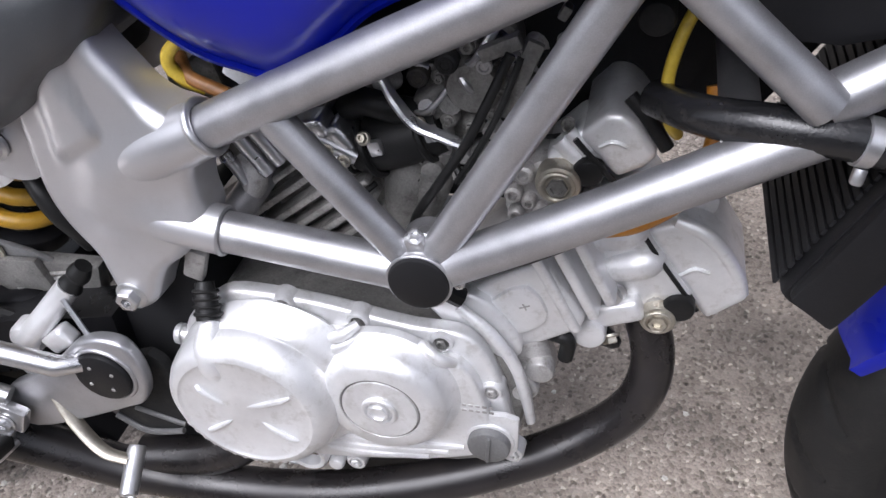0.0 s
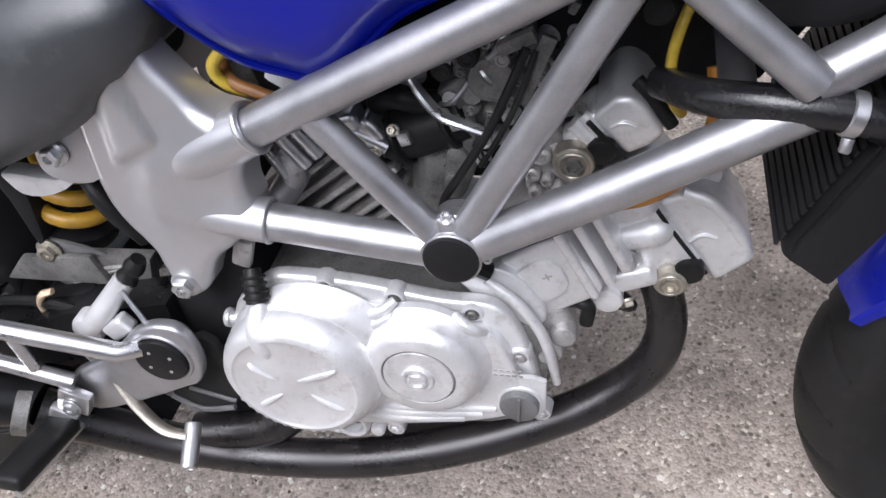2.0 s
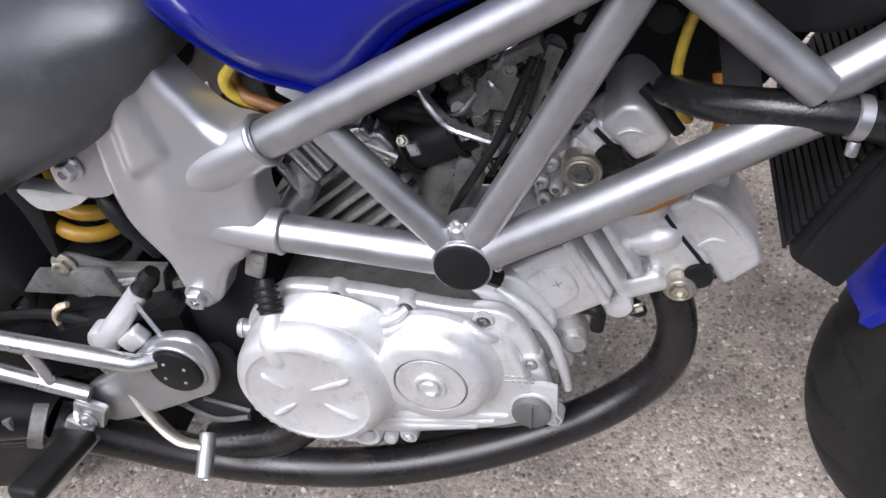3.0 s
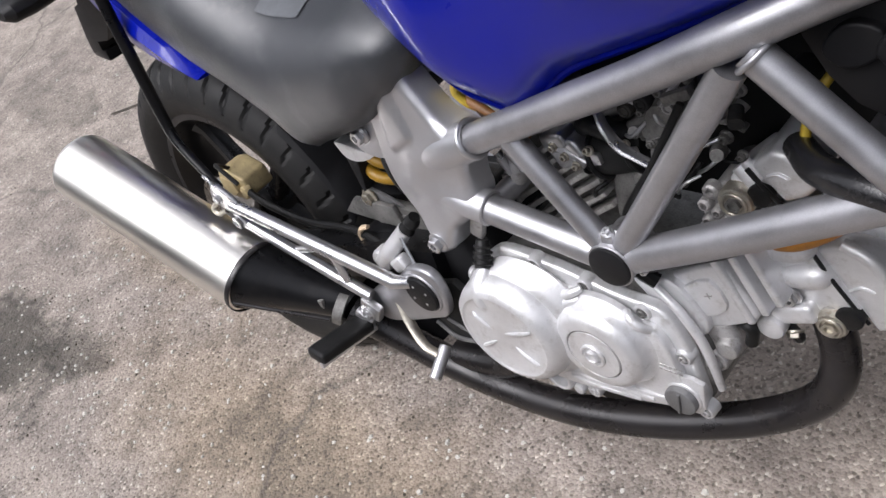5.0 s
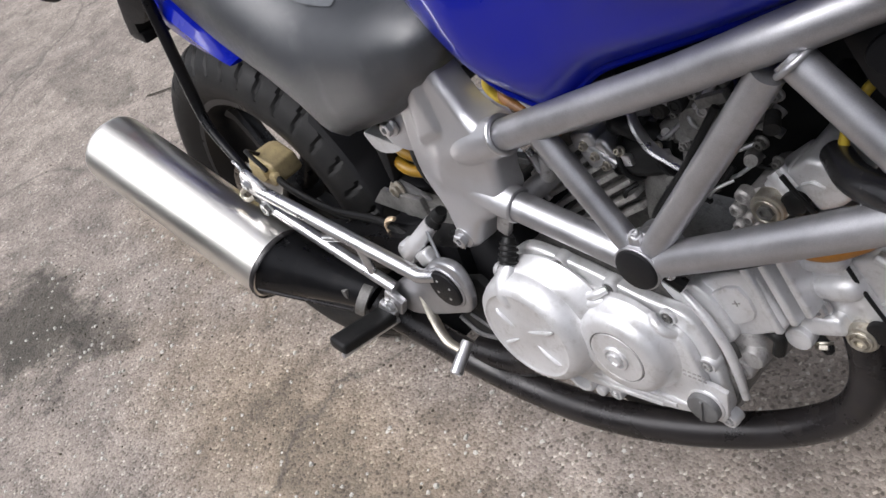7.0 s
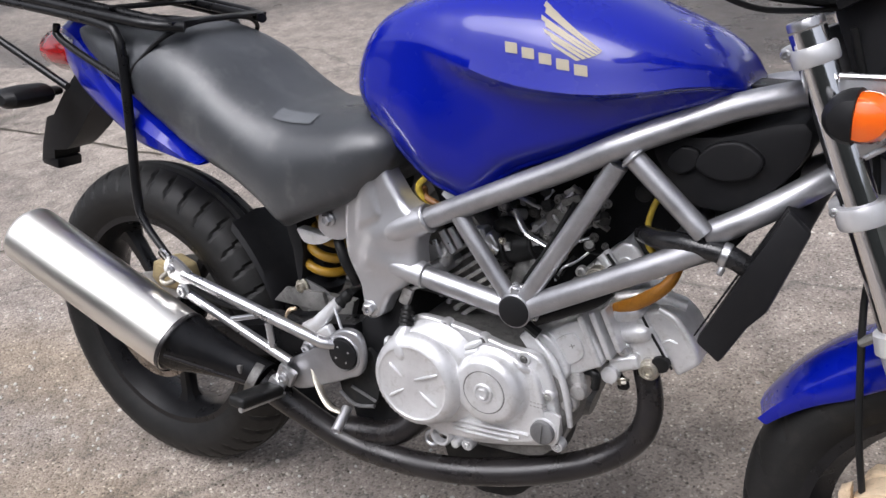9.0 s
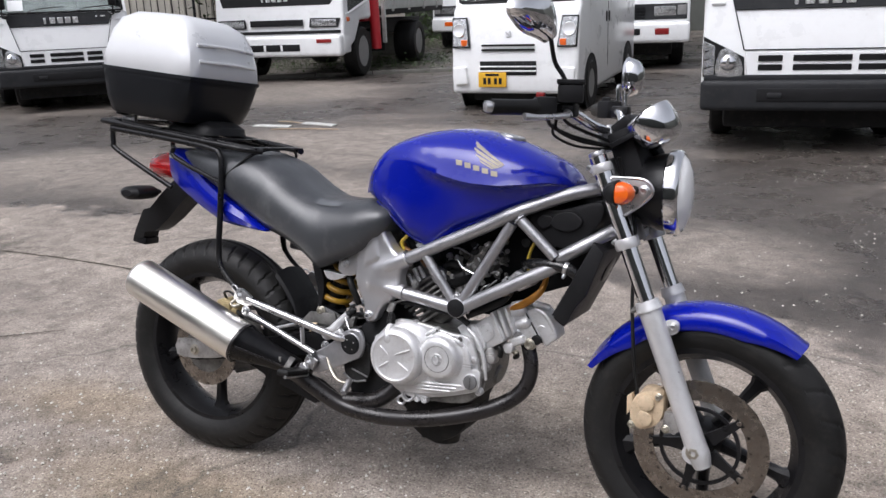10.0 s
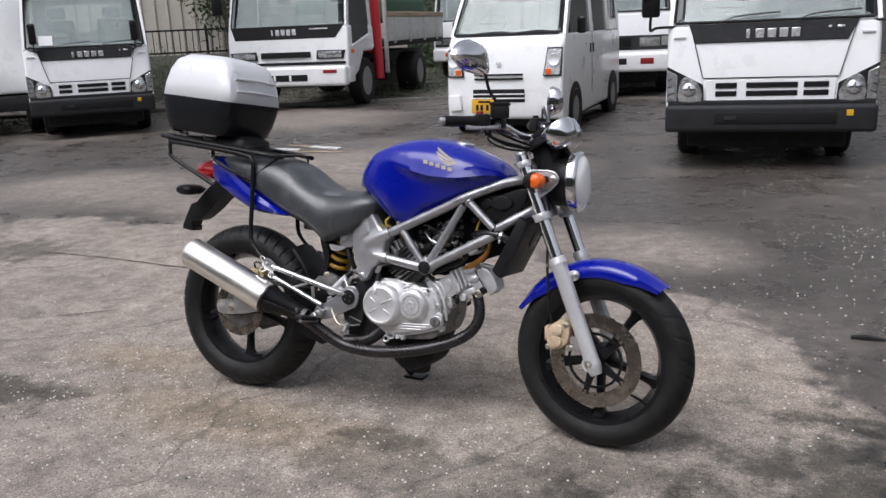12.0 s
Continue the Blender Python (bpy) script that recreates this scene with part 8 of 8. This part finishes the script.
# triple clamps, headlight, instruments, bars
for z, name, rr, hh in ((0.742, "lower_clamp", 0.0265, 0.012), (0.905, "upper_clamp", 0.0230, 0.010)):
    c = part(name, joined(*[lathe([(rr, -hh), (rr + 0.0015, -hh * 0.7), (rr + 0.0015, hh * 0.7), (rr, hh), (0, hh)], fork(z, side), AXIS_UP, 28) for side in (R, L)], block((0.040, 0.17, 0.018), Matrix.Translation((fork(z, 0)[0] - 0.020, 0, z)) @ pose(0, 0, 0, 0, -21, 0), 0.007)), FORKLEG, bike, "silver fork clamp")
    for side in (R, L):
        part("pinch_bolt", bolt((fork(z, side)[0] - 0.026, side * 0.112, z), (0, side, 0), 0.0042, 0.006), ALLOY, c)
HL, HL_WAY = Vector((1.309, 0, 0.853)), (0.992, 0.10, 0.02)
lamp = part("headlight", lathe([(0, -0.118), (0.030, -0.116), (0.058, -0.100), (0.078, -0.070), (0.0880, -0.034), (0.0895, 0.000), (0.082, 0.004), (0.070, -0.02), (0.03, -0.05), (0.0, -0.055)], HL, HL_WAY, 48), BLACK, bike, "round headlight with a glossy black shell")
part("rim", lathe([(0.0885, -0.020), (0.0925, -0.020), (0.0955, -0.017), (0.0964, -0.006), (0.0962, 0.004), (0.0930, 0.010), (0.0890, 0.013), (0.0865, 0.011), (0.0868, 0.004), (0.0870, -0.010)], HL, HL_WAY, 56, True), CHROME, lamp, "deep chromed headlight rim")
part("reflector", lathe([(0.082, 0.003), (0.070, -0.018), (0.045, -0.040), (0.018, -0.050), (0.0, -0.050)], HL, HL_WAY, 40), LAMP_INSIDE, lamp)
part("glass", lathe([(0.0868, 0.008), (0.076, 0.020), (0.050, 0.030), (0.0, 0.035), (0.0, 0.032), (0.050, 0.027), (0.075, 0.017), (0.0868, 0.005)], HL, HL_WAY, 40), RIBBED, lamp, "curved headlight glass, whitened for reflected sky").visible_shadow = False
part("bulb_shield", lathe([(0.012, 0), (0.014, 0.02), (0.010, 0.03), (0, 0.03)], HL + Vector((-0.03, 0, 0)), (1, 0, 0), 16), ALLOY, lamp)
part("rim_screw", disc(HL + Vector((0, 0, -0.094)), (0, 0, -1), 0.005, 0.006), ALLOY, lamp)
for side in (R, L):
    br = part("headlight_bracket", slab(rounded([(1.190, 0.885), (1.225, 0.887), (1.270, 0.882), (1.284, 0.862), (1.272, 0.842), (1.240, 0.818), (1.215, 0.800), (1.195, 0.815)], 3), side * 0.104, side * 0.110, 0.0022), ALLOY, bike, "bare metal headlight bracket")
    part("edge_strip", tube([(1.190, side * 0.110, 0.887), (1.262, side * 0.111, 0.886), (1.284, side * 0.111, 0.862), (1.268, side * 0.111, 0.838), (1.225, side * 0.110, 0.805)], 0.0032, 8, 5), ALLOY, br)
    part("bolt", bolt((1.264, side * 0.110, 0.861), (0, side, 0), 0.0095, 0.010), ALLOY, br)
    part("grommet", disc((1.243, side * 0.110, 0.862), (0, side, 0), 0.010, 0.006), RUBBER, br)
    part("arm", tube([(1.212, side * 0.108, 0.852), (1.212, side * 0.150, 0.852)], 0.009, 12, 1), PLASTIC, br)
    sig = part("front_indicator", loft([[(1.228 + 0.029 * s * math.cos(a) + dx, side * y, 0.857 + 0.0255 * s * math.sin(a)) for a in np.linspace(0, 2 * math.pi, 20, endpoint=False)] for y, s, dx in ((0.128, 0.4, 0), (0.134, 0.85, 0), (0.150, 1.0, 0), (0.166, 0.96, 0), (0.178, 0.75, 0), (0.183, 0.3, 0))]), AMBER, bike, "amber front indicator with a black housing")
    part("housing", loft([[(1.226 + (0.031 * s * math.cos(a)) * (1 if math.cos(a) < 0 else 0.05) - 0.006, side * y, 0.857 + 0.0270 * s * math.sin(a)) for a in np.linspace(0, 2 * math.pi, 20, endpoint=False)] for y, s in ((0.124, 0.3), (0.130, 0.85), (0.150, 1.03), (0.168, 0.99), (0.181, 0.75), (0.186, 0.3))]), PLASTIC, sig)
for y, r in ((-0.052, 0.054), (0.050, 0.050)):
    cup = part("gauge", lathe([(0, -0.06), (r * 0.55, -0.058), (r * 0.86, -0.044), (r, -0.012), (r * 1.02, 0.012), (r * 0.97, 0.017), (r * 0.93, 0.012), (0, 0.010)], (1.252 - 0.10 * (y > 0) * 0.2, y, 1.012), (-0.62, 0, 0.78), 36), CHROME, bike, "chromed instrument cup")
    part("dial", lathe([(r * 0.92, 0.0125), (0, 0.0128)], (1.252 - 0.10 * (y > 0) * 0.2, y, 1.012), (-0.62, 0, 0.78), 30), DARK, cup)
part("gauge_bracket", block((0.06, 0.18, 0.012), pose(1.20, 0, 0.968, 0, -30, 0), 0.004), BLACK, bike)
part("instrument_panel", block((0.05, 0.10, 0.03), pose(1.185, 0, 1.0, 0, -38, 0), 0.008), PLASTIC, bike)
for dx, dy, dz, r in ((0.0, 0.0, 0.0, 0.0042), (0.010, 0.016, -0.010, 0.0036), (0.022, 0.034, 0.008, 0.0040), (0.006, 0.010, -0.022, 0.0032)):
    part("cable", tube([(1.078 + dx, -0.215 + dy, 1.022 + dz), (1.076 + dx, -0.200 + dy, 0.998 + dz), (1.104 + dx, -0.150 + dy, 0.976 + dz), (1.145 + dx * 0.6, -0.090 + dy, 0.960 + dz * 0.6), (1.200, -0.040 + dy, 0.942), (1.215, -0.030 + dy, 0.86)], r, 8, 6), RUBBER, bike, "black control cable")
part("loom", tube([(1.20, 0.03, 0.97), (1.25, 0.05, 0.93), (1.24, 0.04, 0.85)], 0.014, 10, 5), RUBBER, bike)
part("cable_box", block((0.06, 0.12, 0.14), pose(1.205, 0, 0.925, 0, -22, 0), 0.012), DARK, bike)
bars = part("handlebar", tube([(0.990, -0.318, 1.034), (1.060, -0.215, 1.036), (1.105, -0.165, 1.028), (1.135, -0.105, 1.000), (1.150, -0.05, 0.988), (1.150, 0.05, 0.988), (1.135, 0.105, 1.000), (1.105, 0.165, 1.028), (1.060, 0.215, 1.036), (0.990, 0.318, 1.034)], 0.011, 14, 5), CHROME, bike, "chromed handlebar")
for y in (-0.04, 0.04):
    part("bar_clamp", block((0.04, 0.024, 0.06), pose(1.150, y, 0.968, 0, -21, 0), 0.006), ALLOY, bars)
for side in (R, L):
    g0, g1 = Vector((0.990, side * 0.318, 1.034)), Vector((1.058, side * 0.219, 1.036))
    gw = (g1 - g0).normalized()
    part("grip", lathe([(0.0165, 0.0), (0.017, 0.004), (0.0165, 0.06), (0.017, 0.10), (0.020, 0.112), (0.020, 0.118), (0.0, 0.118)], g0, gw, 22), RUBBER, bars, "black rubber grip")
    part("bar_end", lathe([(0, -0.016), (0.010, -0.014), (0.0125, -0.006), (0.0125, 0.0), (0, 0.0)], g0, gw, 18), ALLOY, bars, "bare metal bar end")
    part("switch_box", block((0.05, 0.045, 0.045), Matrix.Translation(g1 + gw * 0.012) @ pose(0, 0, 0, 0, 0, side * 54.0 - 90 * (side > 0) - 0 * side), 0.008), PLASTIC, bars)
    part("kill_switch", block((0.02, 0.012, 0.012), Matrix.Translation(g1 + gw * 0.01 + Vector((-0.008, 0, 0.026))) @ pose(0, 0, 0, 0, 0, 0), 0.003), REDLAMP if side == R else PLASTIC, bars)
    part("lever", tube([tuple(g1 + gw * 0.03 + Vector((0.038, 0, -0.010))), tuple(g1 + Vector((0.062, 0, -0.016))), tuple(g0.lerp(g1, 0.45) + Vector((0.066, 0, -0.020))), tuple(g0 + gw * 0.012 + Vector((0.066, 0, -0.018)))], [0.010, 0.008, 0.0065, 0.0085], 12, 5, 0.8), ALLOY, bars, "bare alloy lever")
    part("perch", block((0.045, 0.035, 0.03), Matrix.Translation(g1 + gw * 0.045 + Vector((0.022, 0, -0.006))), 0.007), BLACK, bars)
    stalk_base = g1 + gw * 0.05 + Vector((0.01, 0, 0.02))
    face = Vector((1.070, side * 0.300, 1.217)) if side == R else Vector((1.100, 0.265, 1.118))
    leaf = [(0.086, 0.004), (0.060, 0.031), (-0.002, 0.046), (-0.050, 0.034), (-0.074, 0.006), (-0.077, -0.034), (-0.030, -0.031), (0.024, -0.026), (0.060, -0.014)] if side == R else [(0.018, 0.038), (-0.010, 0.040), (-0.024, 0.022), (-0.024, -0.018), (-0.008, -0.038), (0.014, -0.034), (0.024, -0.005)]
    rim = rounded([(u * 1.22, v * 1.22) for u, v in leaf], 3)
    mir = part("mirror", loft([[tuple(face + Vector((d, side * u * s, v * s))) for u, v in rim] for d, s in ((-0.014, 0.95), (-0.010, 1.0), (0.004, 0.97), (0.020, 0.82), (0.030, 0.52), (0.034, 0.2))]), CHROME, bike, "chromed rear-view mirror on a thin stalk")
    part("edge", tube([tuple(face + Vector((-0.008, side * u * 1.0, v * 1.0))) for u, v in [*rim, rim[0]]], 0.0032, 8, 1), CHROME, mir, "chromed mirror edge")
    part("glass", loft([[tuple(face + Vector((d, side * u * s, v * s))) for u, v in rim] for d, s in ((-0.0142, 0.92), (-0.0152, 0.90))]), MIRROR, mir)
    part("stalk", tube([tuple(stalk_base), tuple(stalk_base + Vector((0.0, side * 0.004, 0.04))), tuple(face + Vector((0.006, -side * (0.110 if side == R else 0.056), -0.085))), tuple(face + Vector((0.004, -side * (0.088 if side == R else 0.052), -0.040)))], 0.0050, 10, 5), BLACK if side == R else CHROME, mir)
reservoir = part("brake_reservoir", joined(block((0.055, 0.05, 0.040), pose(1.118, -0.196, 1.066, 0, 0, 20), 0.008), block((0.06, 0.055, 0.010), pose(1.118, -0.196, 1.090, 0, 0, 20), 0.003)), PLASTIC, bike, "black front brake fluid reservoir")
TURNED.pop()

# top case on the rack
case = thing("top_case", BIKE @ pose(-0.165, 0, 0.980) @ pose(0, 0, 0, 0, 6, 0) @ pose(0.19, 0, -0.982), "silver and black hard plastic top case on the rack", "top case")


def case_ring(z, x0, x1, w, r=0.10):
    cx, hx = (x0 + x1) / 2, (x1 - x0) / 2
    out = []
    for a in np.linspace(0, 2 * math.pi, 48, endpoint=False):
        c, s = math.cos(a), math.sin(a)
        p = 9.0
        k = (abs(c) ** p + abs(s) ** p) ** (-1 / p)
        out.append((cx + 0.965 * hx * c * k, 0.90 * w * s * k, z))
    return out


part("lower_shell", loft([case_ring(0.982, -0.335, -0.050, 0.140), case_ring(0.988, -0.345, -0.040, 0.150), case_ring(1.03, -0.358, -0.024, 0.164), case_ring(1.085, -0.367, -0.012, 0.173), case_ring(1.105, -0.370, -0.008, 0.176), case_ring(1.110, -0.368, -0.010, 0.174)]), BOXBLACK, case, "black lower shell of the case", 45)
part("lid", loft([case_ring(1.108, -0.368, -0.012, 0.172), case_ring(1.114, -0.371, -0.008, 0.176), case_ring(1.16, -0.366, -0.016, 0.173), case_ring(1.215, -0.350, -0.036, 0.164), case_ring(1.252, -0.330, -0.062, 0.146), case_ring(1.274, -0.295, -0.105, 0.112), case_ring(1.280, -0.25, -0.15, 0.06)]), SILVERBOX, case, "silver-grey domed lid", 45)
part("seam", loft([case_ring(1.103, -0.3735, -0.0045, 0.1795), case_ring(1.113, -0.3735, -0.0045, 0.1795)]), BOXBLACK, case)
part("latch", block((0.02, 0.09, 0.035), pose(-0.372, 0, 1.10), 0.006), PLASTIC, case)
for k in range(2):
    part("crease", tube([(-0.024 - 0.012 * k, -0.12, 1.155 + 0.045 * k), (-0.016 - 0.012 * k, 0.0, 1.158 + 0.045 * k), (-0.024 - 0.012 * k, 0.12, 1.155 + 0.045 * k)], 0.005, 8, 4), SILVERBOX, case)
part("foot", block((0.03, 0.03, 0.02), pose(-0.31, -0.10, 0.985), 0.004), PLASTIC, case)
part("foot", block((0.03, 0.03, 0.02), pose(-0.31, 0.10, 0.985), 0.004), PLASTIC, case)
